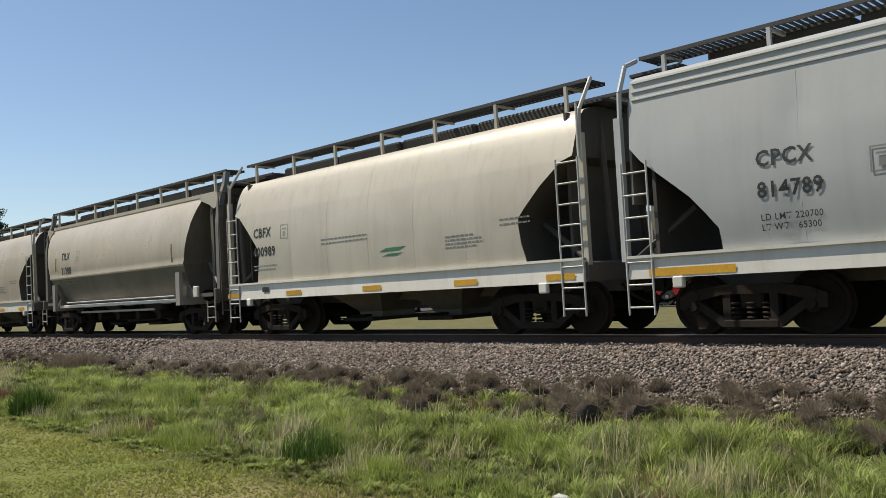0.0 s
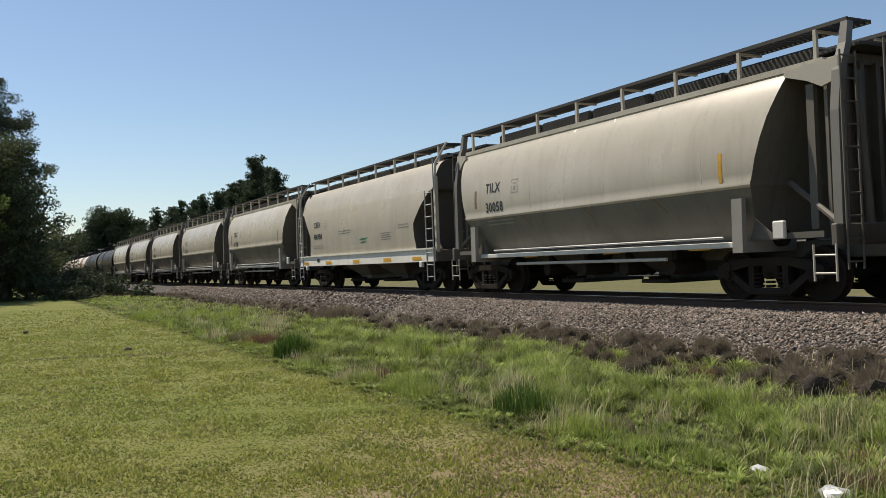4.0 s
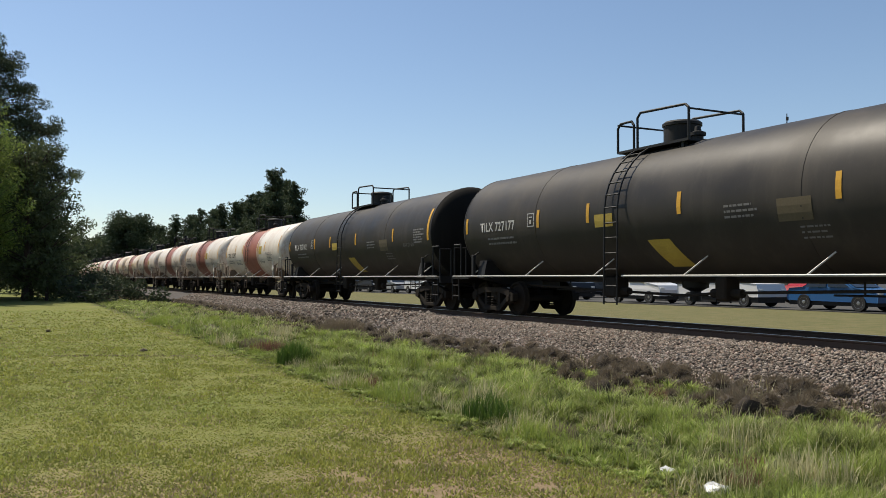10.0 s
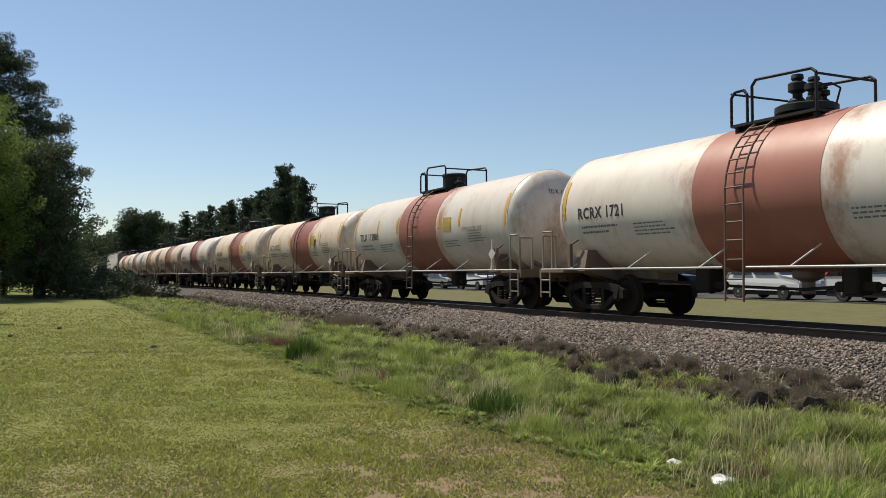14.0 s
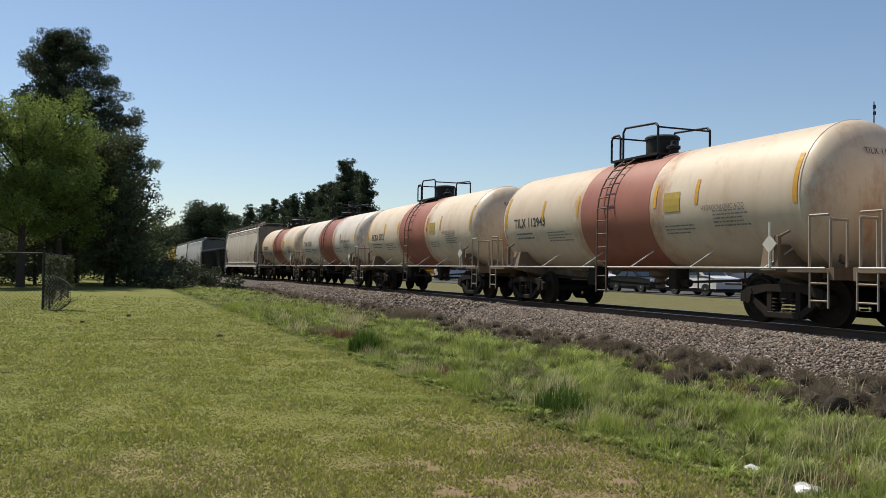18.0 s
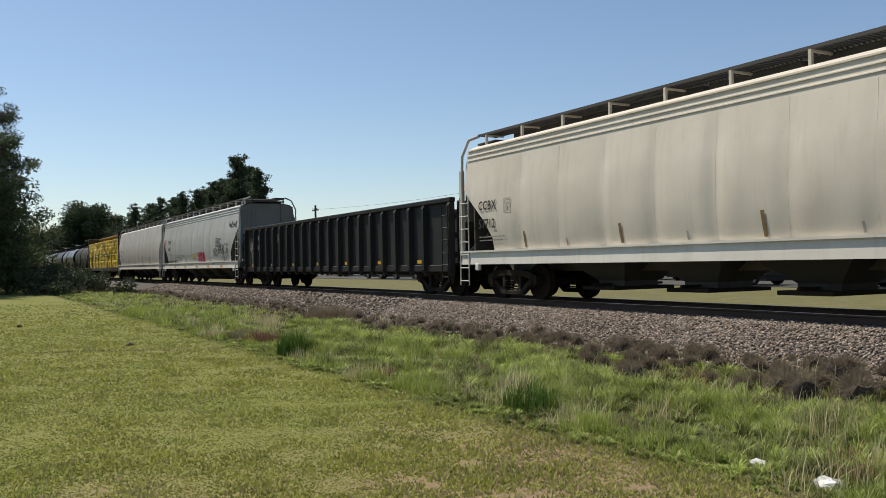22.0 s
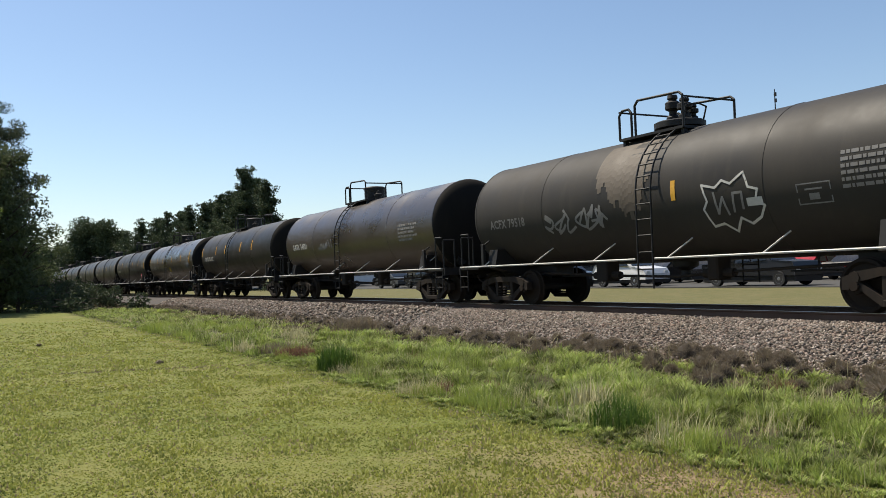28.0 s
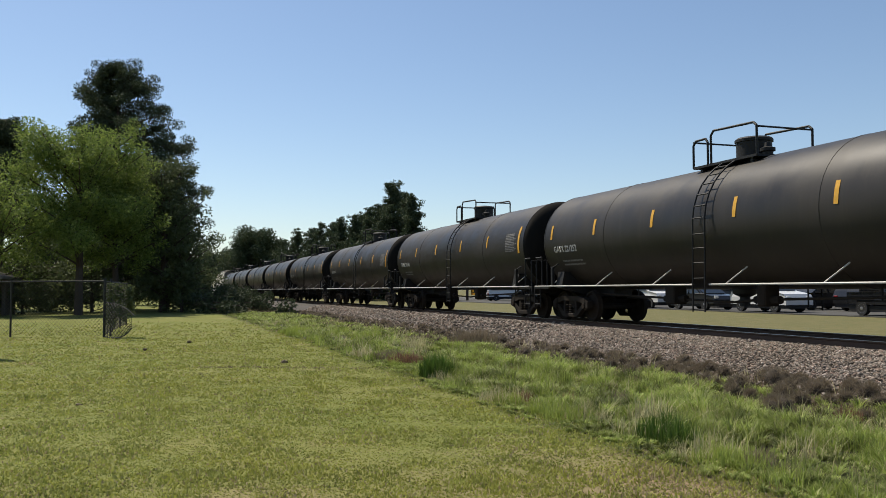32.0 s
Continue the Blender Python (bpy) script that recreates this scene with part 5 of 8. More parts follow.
patch(6.78, 6.88, 1.36, 2.25, LONG_AT, YELLOW_TAPE, c, "reflector", 0.006, -0.03, "upright orange reflective strip")
c = couple(gondola(21.2, "black steel gondola car with ribbed sides"), -375.09, -396.3)
flat14 = lambda z: 1.40
lettering("SMIX", 0.32, -8.30, 2.2, flat14, INK_WHITE, c, 0.03, squash=0.8)
lettering("660825", 0.32, -8.34, 1.76, flat14, INK_WHITE, c, 0.03, squash=0.66)
bars(-8.3, -7.7, 1.22, 2, flat14, INK_GREY, c, 0.05, 0.12, 9)
frame_box(-5.38, 2.04, lambda z: 1.42, INK_WHITE, c)
stroke([(-9.5, 1.62), (-9.56, 2.08), (-8.76, 2.2), (-8.74, 1.66), (-9.5, 1.62)], lambda z: 1.42, INK_GREY, c, 0.035, "faded pale sprayed tag")
scribble(31, -9.5, -8.8, 1.7, 2.06, lambda z: 1.42, INK_WHITE, c, strokes=6, width=0.03)
scribble(32, -9.3, -8.9, 1.1, 1.7, lambda z: 1.42, INK_GREY, c, strokes=3, width=0.025)
c = couple(PLASTIC_B, -396.5, -416.2)
hopper_marks(c, "SHQX", "41687", -7.62, LONG_AT, 2.58, 0.31)
bars(4.95, 6.25, 2.52, 7, LONG_AT, INK_BLACK, c, 0.03, 0.075, 12)
SIGNS = {"I": [[(0.1, 0.98), (0.6, 1.0)], [(0.35, 1.0), (0.35, 0.0)], [(0.08, 0.0), (0.62, 0.02)]], "G": [[(0.66, 0.92), (0.4, 1.0), (0.14, 0.86), (0.06, 0.5), (0.14, 0.12), (0.4, 0.0), (0.64, 0.12), (0.66, 0.45), (0.36, 0.46)]],
         "H": [[(0, 0), (0.05, 1)], [(0.6, 0), (0.66, 1)], [(0, 0.42), (0.66, 0.55)]], "T": [[(0.3, 0), (0.34, 1)], [(0, 0.98), (0.7, 1.02)]], "X": [[(0, 0), (0.7, 1)], [(0.05, 1), (0.7, 0.02)]],
         "A": [[(0, 0), (0.36, 1), (0.66, 0)], [(0.12, 0.36), (0.6, 0.42)]], "B": [[(0.04, 0), (0.04, 1), (0.5, 0.95), (0.55, 0.66), (0.1, 0.52), (0.6, 0.4), (0.55, 0.04), (0.04, 0)]],
         "W": [[(0, 1), (0.14, 0), (0.34, 0.8), (0.5, 0), (0.72, 1)]], "N": [[(0, 0), (0.05, 1), (0.55, 0.05), (0.62, 1)]], "Z": [[(0, 0.9), (0.6, 1), (0.02, 0.05), (0.65, 0.1)]]}


def sprayed(signs, x, z, size, surface, material, car, width=0.06, label="", wide=0.64):
    for k, sign in enumerate(signs):
        if sign != " ":
            for pts in SIGNS[sign]:
                stroke([(x + size * wide * (k + px), z + size * pz + 0.06 * size * math.sin(2.3 * k)) for px, pz in pts], surface, material, car, width, label)
        label = ""


sprayed("HTX", 4.55, 1.60, 0.38, LONG_AT, INK_BLACK, c, 0.045, "black sprayed letters", wide=0.72)
sprayed("HABIG", 5.5, 1.70, 0.50, LONG_AT, INK_BLACK, c, 0.06, wide=0.82)
sprayed("TNWHZ", 5.8, 1.25, 0.36, LONG_AT, INK_GREY, c, 0.04, wide=1.0)
scribble(9, 7.6, 9.1, 3.0, 3.35, LONG_AT, INK_BLACK, c, strokes=4, width=0.05)
for k, (x, w, z0, z1) in enumerate(((0.74, 0.26, 1.30, 1.83), (1.02, 0.30, 1.36, 1.90), (1.35, 0.22, 1.29, 1.84), (1.60, 0.34, 1.34, 1.88), (1.97, 0.20, 1.31, 1.80), (2.16, 0.26, 1.33, 1.84), (0.85, 1.5, 1.40, 1.58))):
    patch(x, x + w, z0, z1, LONG_AT, INK_RED, c, "spray_paint", 0.005 + 0.0004 * k, 0.05 * (-1) ** k, "red sprayed block letters" if k == 0 else "")
sprayed("TNWH", 0.78, 1.36, 0.44, LONG_AT, plain("spray_blue", (0.20, 0.34, 0.48), 0.5), c, 0.028, wide=0.9)
patch(-0.53, 0.2, 1.52, 1.76, LONG_AT, STENCIL_YELLOW, c, "spray_paint", 0.007, label="faded orange sprayed patch")
stroke([(-5.6, 1.64), (-4.2, 1.66), (-2.4, 1.70), (-0.2, 1.78), (1.4, 1.86)], LONG_AT, INK_GREY, c, 0.022)
stroke([(-5.2 + 0.12 * k, 1.72 + 0.05 * (k % 2)) for k in range(22)] + [(-2.5, 1.6), (-2.35, 1.48), (-2.5, 1.38)], LONG_AT, INK_GREY, c, 0.03)
for x in (-5.6, -2.65, 0.38, 3.17, 6.0):
    patch(x, x + 0.4, 0.99, 1.11, lambda z: 1.574, YELLOW_TAPE, c, "reflector", 0.006, label="orange reflective plate")
bars(4.3, 5.0, 1.14, 1, lambda z: 1.566, INK_GREY, c, 0.06, 0.09, 91)
scribble(11, -9.2, -8.4, 2.3, 3.0, LONG_AT, INK_RED, c, strokes=4, width=0.035, label="red sprayed loops")
scribble(12, -8.0, -5.0, 1.28, 1.5, LONG_AT, INK_BLACK, c, strokes=8, width=0.05)
c = couple(PLASTIC_C, -416.1, -436.15)
hopper_marks(c, "SPTX", "4410", -8.2, LONG_AT, 2.4, 0.25)
for x in (-4.5, -1.2, 2.2, 5.0):
    patch(x, x + 0.09, 1.3, 1.9, LONG_AT, INK_GREY, c, "rust_streak", 0.006)
c = couple(centerbeam(22.6, "centerbeam flatcar loaded with yellow-wrapped lumber"), -436.15, -458.8)
lettering("TTZX 867459", 0.3, -9.6, 0.83, lambda z: 1.51, INK_GREY, c)

c = couple(GRIMY_SHORT, -458.8, -474.3)
GR_AT = WHITE_AT
lettering("ACFX 79518", 0.31, -5.7, 2.05, GR_AT, INK_GREY, c)
scribble(21, -3.25, -0.85, 1.75, 2.35, GR_AT, INK_GREY, c, strokes=6, width=0.06, label="pale sprayed tag")
tag_ring = [(2.02, 1.62), (1.90, 1.95), (2.02, 2.10), (1.92, 2.42), (2.25, 2.34), (2.42, 2.46), (2.62, 2.38), (2.92, 2.56), (3.02, 2.28), (3.22, 2.22), (3.14, 2.02), (3.32, 1.92), (3.16, 1.72), (2.92, 1.62), (2.72, 1.74), (2.50, 1.50), (2.28, 1.66), (2.02, 1.62)]
stroke(tag_ring, GR_AT, INK_WHITE, c, 0.045, "white sprayed outline tag")
stroke([(2.20, 2.25), (2.24, 1.85), (2.40, 2.15), (2.48, 1.82)], GR_AT, INK_GREY, c, 0.05)
stroke([(2.62, 1.86), (2.66, 2.2), (2.86, 2.2), (2.84, 1.9)], GR_AT, INK_GREY, c, 0.05)
patch(2.95, 3.3, 1.93, 2.08, GR_AT, INK_WHITE, c, "spray_paint", 0.009)
spill = bmesh.new()
for k in range(30):
    x = -1.3 + 0.06 * k
    low = 2.25 + 0.75 * noise.noise(Vector((x * 2.1, 4.4, 0.0))) + 0.35 * noise.noise(Vector((x * 9.0, 1.4, 0.0))) + 0.5 * (abs(x + 0.4) / 0.9) ** 2
    zs = [3.62 + (low - 3.62) * i / 9 for i in range(10)]
    col = [[spill.verts.new((px, -GR_AT(z) - 0.005, z)) for px in (x, x + 0.06)] for z in zs]
    for u, v in zip(col, col[1:]):
        spill.faces.new((u[0], u[1], v[1], v[0]))
part("spill_stain", spill, SPILL, c, "pale brown spill run down from the valves")
frame_box(4.02, 1.85, GR_AT, INK_GREY, c, 0.66, 0.36)
bars(4.9, 5.9, 2.6, 6, GR_AT, INK_GREY, c, 0.06, 0.11, 77)
patch(1.1, 1.22, 2.2, 2.6, GR_AT, YELLOW_TAPE, c, "reflector", 0.008)
c = couple(GRIMY_BROWN, -474.3, -490.55)
lettering("GATX 54881", 0.33, -6.0, 2.15, GR_AT, INK_WHITE, c)
scribble(23, -2.9, -1.4, 2.0, 2.4, GR_AT, INK_GREY, c, strokes=6, width=0.05)
bars(4.5, 5.9, 2.5, 5, GR_AT, INK_GREY, c, 0.07, 0.12, 78)
c = couple(GRIMY, -490.55, -506.6)
lettering("GATX 221252", 0.33, -6.0, 2.15, GR_AT, INK_WHITE, c)
tapes(c, (-6.8, -3.5, -1.5, 1.6, 3.7), GR_AT)
LG_AT = tank_surface(1.50, 2.45)
EDGES = [-506.6, -524.3, -541.37, -558.15, -575.8, -594.3, -611.5, -629.5, -648.0, -666.0]
NAMES = ["GATX 206456", "GATX 221252", "GATX 206448", "GATX 206461", "GATX 221247", "", "", "", ""]
for i, (a, b) in enumerate(zip(EDGES, EDGES[1:])):
    c = couple(GRIMY_LOW if i == 0 else GRIMY_LONG, a, b)
    shell_at = tank_surface(1.45, 2.40) if i == 0 else LG_AT
    if i == 0:
        tapes(c, (-7.5, -4.5, -2.3, 0.85, 3.8), shell_at, 2.38, 2.82)
        patch(-0.2, 0.3, 1.72, 2.06, shell_at, STENCIL_YELLOW, c, "stencil", 0.007, label="faded yellow stencilled label")
        bars(0.75, 1.5, 2.0, 4, shell_at, INK_GREY, c, 0.05, 0.1, 191)
        bars(-2.6, -1.35, 2.0, 4, shell_at, INK_GREY, c, 0.05, 0.1, 192)
        scribble(27, 5.1, 6.2, 1.8, 2.35, shell_at, INK_GREY, c, strokes=7, width=0.06, label="pale sprayed scrawl")
    else:
        tapes(c, (-7.2, -4.55, -1.65, 1.5, 4.35), shell_at, 2.5, 2.94)
    patch(6.42 if i == 0 else 7.2, 6.56 if i == 0 else 7.34, 2.2, 3.1, shell_at, YELLOW_TAPE, c, "reflector", 0.008)
    if NAMES[i]:
        lettering(NAMES[i], 0.30 if i == 0 else 0.26, -6.72 if i == 0 else -7.0, 1.98 if i == 0 else 2.1, shell_at, INK_WHITE, c, squash=0.85)
        bars(-6.6, -5.2, 1.8, 2, shell_at, INK_GREY, c, 0.05, 0.11, 180 + i)
    if i == 0:
        bars(5.35, 6.35, 2.55, 6, shell_at, INK_GREY, c, 0.05, 0.09, 80 + i)
    else:
        bars(6.15, 7.15, 2.86, 11, shell_at, INK_GREY, c, 0.035, 0.058, 80 + i)
    if i == 1:
        bm = bmesh.new()
        tube(bm, (6.74, -1.56, 1.06), (6.74, -1.56, 1.95), 0.03)
        part("placard_post", bm, FITTING_BLACK, c)
        bm = bmesh.new()
        prism(bm, [(6.56, 1.62), (6.74, 1.44), (6.92, 1.62), (6.74, 1.80)], -1.62, -1.592)
        part("placard", bm, INK_RED, c, "red diamond hazard placard")
        bm = bmesh.new()
        box(bm, 6.64, 6.84, -1.63, -1.622, 1.58, 1.66)
        part("placard_label", bm, INK_WHITE, c, "white panel across the placard")
couple(PLASTIC_A, -666.0, -685.0)
couple(CEMENT, -685.0, -698.2)
for pattern in PATTERNS:
    for ob in [*pattern.children_recursive, pattern]:
        bpy.data.objects.remove(ob)

# ---- ground, ballast and track ----
def ground_height(x, y):
    """Lawn, a shallow ditch along its edge, the foot of the ballast, and the grass strip and lot beyond the track."""
    h = np.interp(y, [-400, -6, 0, 4.2, 5.5, 8.0, 9.6, 10.2, 15.8, 17.0, 24, 29, 60, 3000], [0.0, 0.0, 0.0, 0.0, -0.08, -0.03, 0.05, 0.08, 0.10, 0.14, 0.22, 0.28, 0.32, 0.32])
    return h + 0.02 * np.sin(x * 0.31 + y * 0.5) * np.exp(-np.abs(y) / 60)


def dryness(nt, most):
    """Where the mown grass is thin and dry: cloudy patches, more of them on the trodden end of the lawn."""
    geo = nt.nodes.new("ShaderNodeNewGeometry")
    xyz = nt.nodes.new("ShaderNodeSeparateXYZ")
    link(nt, geo.outputs["Position"], xyz.inputs[0])
    cloud = noise_node(nt, 0.42, 6, 0.68)
    trodden = ramp(nt, xyz.outputs[0], -9.0, -3.0, -0.12, 0.09)
    add = nt.nodes.new("ShaderNodeMath")
    link(nt, cloud.outputs[0], add.inputs[0])
    link(nt, trodden, add.inputs[1])
    return ramp(nt, add.outputs[0], 0.46, 0.72, 0, most)


def lawn_blade_material():
    """Green and straw blades, mixed by island, the straw winning in the dry patches."""
    m, nt, bs = shader("lawn_blade")
    geo = nt.nodes.new("ShaderNodeNewGeometry")
    cr = nt.nodes.new("ShaderNodeValToRGB")
    cols = [(0.303, 0.343, 0.073), (0.363, 0.385, 0.0979), (0.268, 0.306, 0.0668), (0.413, 0.408, 0.134), (0.336, 0.366, 0.0828)]
    while len(cr.color_ramp.elements) < len(cols):
        cr.color_ramp.elements.new(0.5)
    for i, (e, c) in enumerate(zip(cr.color_ramp.elements, cols)):
        e.position, e.color = i / (len(cols) - 1), (*c, 1)
    link(nt, geo.outputs["Random Per Island"], cr.inputs[0])
    part2 = nt.nodes.new("ShaderNodeMath")
    part2.operation = "MULTIPLY"
    part2.inputs[1].default_value = 37.7
    link(nt, geo.outputs["Random Per Island"], part2.inputs[0])
    frac = nt.nodes.new("ShaderNodeMath")
    frac.operation = "FRACT"
    link(nt, part2.outputs[0], frac.inputs[0])
    less = nt.nodes.new("ShaderNodeMath")
    less.operation = "LESS_THAN"
    link(nt, frac.outputs[0], less.inputs[0])
    share = nt.nodes.new("ShaderNodeMath")
    link(nt, dryness(nt, 0.42), share.inputs[0])
    share.inputs[1].default_value = 0.08
    link(nt, share.outputs[0], less.inputs[1])
    big = noise_node(nt, 0.16, 4, 0.6)
    c = mix(nt, ramp(nt, big.outputs[0], 0.38, 0.66, 0, 0.7), cr.outputs[0], (0.336, 0.336, 0.063))
    mid = noise_node(nt, 1.3, 4, 0.65)
    c = mix(nt, ramp(nt, mid.outputs[0], 0.44, 0.66, 0, 0.55), c, (0.164, 0.193, 0.0462))
    tight = noise_node(nt, 5.0, 4, 0.7)
    c = mix(nt, ramp(nt, tight.outputs[0], 0.44, 0.62, 0, 0.45), c, (0.16, 0.168, 0.0504))
    c = mix(nt, less.outputs[0], c, (0.294, 0.244, 0.139))
    link(nt, c, bs.inputs["Base Color"])
    bs.inputs["Roughness"].default_value = 0.8
    bs.inputs["Specular IOR Level"].default_value = 0.3
    tr = nt.nodes.new("ShaderNodeBsdfTranslucent")
    link(nt, c, tr.inputs["Color"])
    mx = nt.nodes.new("ShaderNodeMixShader")
    mx.inputs[0].default_value = 0.35
    link(nt, bs.outputs[0], mx.inputs[1])
    link(nt, tr.outputs[0], mx.inputs[2])
    link(nt, mx.outputs[0], nt.nodes["Material Output"].inputs["Surface"])
    return m


def ground_material():
    m, nt, bs = shader("grassy_ground")
    geo = nt.nodes.new("ShaderNodeNewGeometry")
    xyz = nt.nodes.new("ShaderNodeSeparateXYZ")
    link(nt, geo.outputs["Position"], xyz.inputs[0])
    wob = noise_node(nt, 0.35, 4, 0.6)
    add = nt.nodes.new("ShaderNodeMath")
    add.operation = "MULTIPLY_ADD"
    link(nt, wob.outputs[0], add.inputs[0])
    add.inputs[1].default_value = 1.2
    link(nt, xyz.outputs[1], add.inputs[2])
    patchy = noise_node(nt, 0.28, 5, 0.65)
    fine = noise_node(nt, 14, 5, 0.7)
    mid = noise_node(nt, 2.2, 4, 0.6)
    lawn = mix(nt, ramp(nt, patchy.outputs[0], 0.35, 0.68, 0, 1), (0.134, 0.155, 0.0353), (0.189, 0.181, 0.0571))
    lawn = mix(nt, ramp(nt, mid.outputs[0], 0.45, 0.75, 0, 0.6), lawn, (0.113, 0.139, 0.0336))
    lawn = mix(nt, ramp(nt, fine.outputs[0], 0.45, 0.75, 0, 0.55), lawn, (0.0882, 0.0966, 0.0269))
    lawn = mix(nt, dryness(nt, 0.9), lawn, (0.277, 0.21, 0.118))
    soil = mix(nt, ramp(nt, fine.outputs[0], 0.4, 0.7, 0, 1), (0.244, 0.168, 0.113), (0.134, 0.101, 0.063))
    worn = nt.nodes.new("ShaderNodeMath")
    worn.operation = "MULTIPLY"
    link(nt, ramp(nt, xyz.outputs[0], -7.5, -4.2, 0, 0.8), worn.inputs[0])
    link(nt, ramp(nt, xyz.outputs[0], -3.0, 1.0, 1.0, 0.0), worn.inputs[1])
    bald = nt.nodes.new("ShaderNodeMath")
    bald.operation = "MULTIPLY"
    link(nt, worn.outputs[0], bald.inputs[0])
    link(nt, ramp(nt, xyz.outputs[1], 1.2, 2.6, 0.25, 1.0), bald.inputs[1])
    lawn = mix(nt, bald.outputs[0], lawn, soil)
    verge = mix(nt, ramp(nt, mid.outputs[0], 0.35, 0.7, 0, 1), (0.0462, 0.0588, 0.0168), (0.084, 0.0672, 0.0378))
    dead = mix(nt, ramp(nt, fine.outputs[0], 0.35, 0.7, 0, 1), (0.0882, 0.063, 0.0437), (0.0462, 0.0353, 0.0269))
    c = mix(nt, ramp(nt, add.outputs[0], 4.7, 5.3), lawn, verge)
    c = mix(nt, ramp(nt, add.outputs[0], 8.2, 9.6), c, dead)
    far = mix(nt, ramp(nt, mid.outputs[0], 0.35, 0.7, 0, 1), (0.105, 0.105, 0.042), (0.15, 0.132, 0.062))
    c = mix(nt, ramp(nt, add.outputs[0], 17.0, 18.2), c, far)
    link(nt, c, bs.inputs["Base Color"])
    bs.inputs["Roughness"].default_value = 0.95
    bs.inputs["Specular IOR Level"].default_value = 0.15
    bump(nt, bs, fine.outputs[0], 0.6, 0.04)
    return m


def axis(breaks):
    out = []
    for a, b, k in breaks:
        out += list(np.linspace(a, b, k, endpoint=False))
    return np.array(out + [breaks[-1][1]])


xs = axis([(-3000, -300, 10), (-300, -60, 30), (-60, 20, 110), (20, 300, 20), (300, 3000, 8)])
ys = axis([(-3000, -200, 8), (-200, -30, 14), (-30, 20, 100), (20, 80, 30), (80, 3000, 12)])
gx, gy = np.meshgrid(xs, ys, indexing="ij")
gz = ground_height(gx, gy)
verts = np.stack([gx, gy, gz], axis=-1).reshape(-1, 3)
ni, nj = len(xs), len(ys)
ii, jj = np.meshgrid(np.arange(ni - 1), np.arange(nj - 1), indexing="ij")
k0 = (ii * nj + jj).reshape(-1)
quads = np.stack([k0, k0 + nj, k0 + nj + 1, k0 + 1], axis=1)
me = bpy.data.meshes.new("ground")
me.from_pydata(verts.tolist(), [], quads.tolist())
me.polygons.foreach_set("use_smooth", [True] * len(me.polygons))
me.materials.append(ground_material())
tagged(new("ground", me), "mown lawn running into a rough grass verge", "ground", "", "structure")

# ballast bed: one long trapezoid with stones strewn over its near half
bed = bmesh.new()
BED = [(-3.1, -0.62), (-2.3, -0.30), (-1.75, -0.17), (1.75, -0.17), (2.3, -0.30), (3.1, -0.62)]
loft(bed, [[(x, TRACK_Y + y, RAIL_Z + z) for y, z in BED] for x in (-900, -60, 20, 700)], close=False, caps=False)
BALLAST = islands("ballast_stone", [(0.075, 0.063, 0.053), (0.185, 0.157, 0.132), (0.27, 0.233, 0.196), (0.115, 0.092, 0.076), (0.50, 0.44, 0.385), (0.225, 0.155, 0.122), (0.33, 0.265, 0.225)], 0.9)
BED_MAT = plain("ballast_bed", (0.075, 0.064, 0.058), 0.95, 0, 0.05, 16, 0.9)
tagged(part("ballast_bed", bed, BED_MAT), "long bed of grey-pink crushed stone", "ballast", "", "structure")

rng = np.random.default_rng(3)


def stones(count, x0, x1, lo, hi, power=1.0):
    u = rng.random(count) ** power
    x = x1 + (x0 - x1) * u
    y = rng.uniform(-3.25, -0.95, count)
    spill = rng.random(count) < 0.04
    y = np.where(spill, rng.uniform(-3.9, -3.0, count), y)
    z = np.interp(y, [b[0] for b in BED], [b[1] for b in BED])
    size = rng.uniform(lo, hi, count) * np.where(rng.random(count) < 0.1, 1.35, 1.0)
    base = np.array([(1, 0, 0), (-1, 0, 0), (0, 1, 0), (0, -1, 0), (0, 0, 1), (0, 0, -1)], dtype=float)
    v = base[None] * rng.uniform(0.6, 1.25, (count, 6, 1)) + rng.normal(0, 0.18, (count, 6, 3))
    a = rng.uniform(0, 2 * np.pi, count)
    b = rng.uniform(-0.9, 0.9, count)
    ca, sa, cb, sb = np.cos(a), np.sin(a), np.cos(b), np.sin(b)
    vx, vy, vz = v[..., 0], v[..., 1], v[..., 2] * 0.75
    vy, vz = vy * cb[:, None] - vz * sb[:, None], vy * sb[:, None] + vz * cb[:, None]
    vx, vy = vx * ca[:, None] - vy * sa[:, None], vx * sa[:, None] + vy * ca[:, None]
    w = np.stack([vx, vy, vz], -1) * size[:, None, None]
    w[..., 0] += x[:, None]
    w[..., 1] += TRACK_Y + y[:, None]
    w[..., 2] += (RAIL_Z + z + size * rng.uniform(-0.1, 0.9, count))[:, None]
    return w


OCTA = [(0, 2, 4), (2, 1, 4), (1, 3, 4), (3, 0, 4), (2, 0, 5), (1, 2, 5), (3, 1, 5), (0, 3, 5)]
soup("ballast_stones", stones(86000, -22, 1.5, 0.017, 0.036), OCTA, BALLAST, None, "loose grey-pink crushed stones on the track bed", "stuff", "ballast")
soup("ballast_stones", stones(16000, -60, -22, 0.034, 0.064), OCTA, BALLAST, None, "loose grey-pink crushed stones on the track bed", "stuff", "ballast")

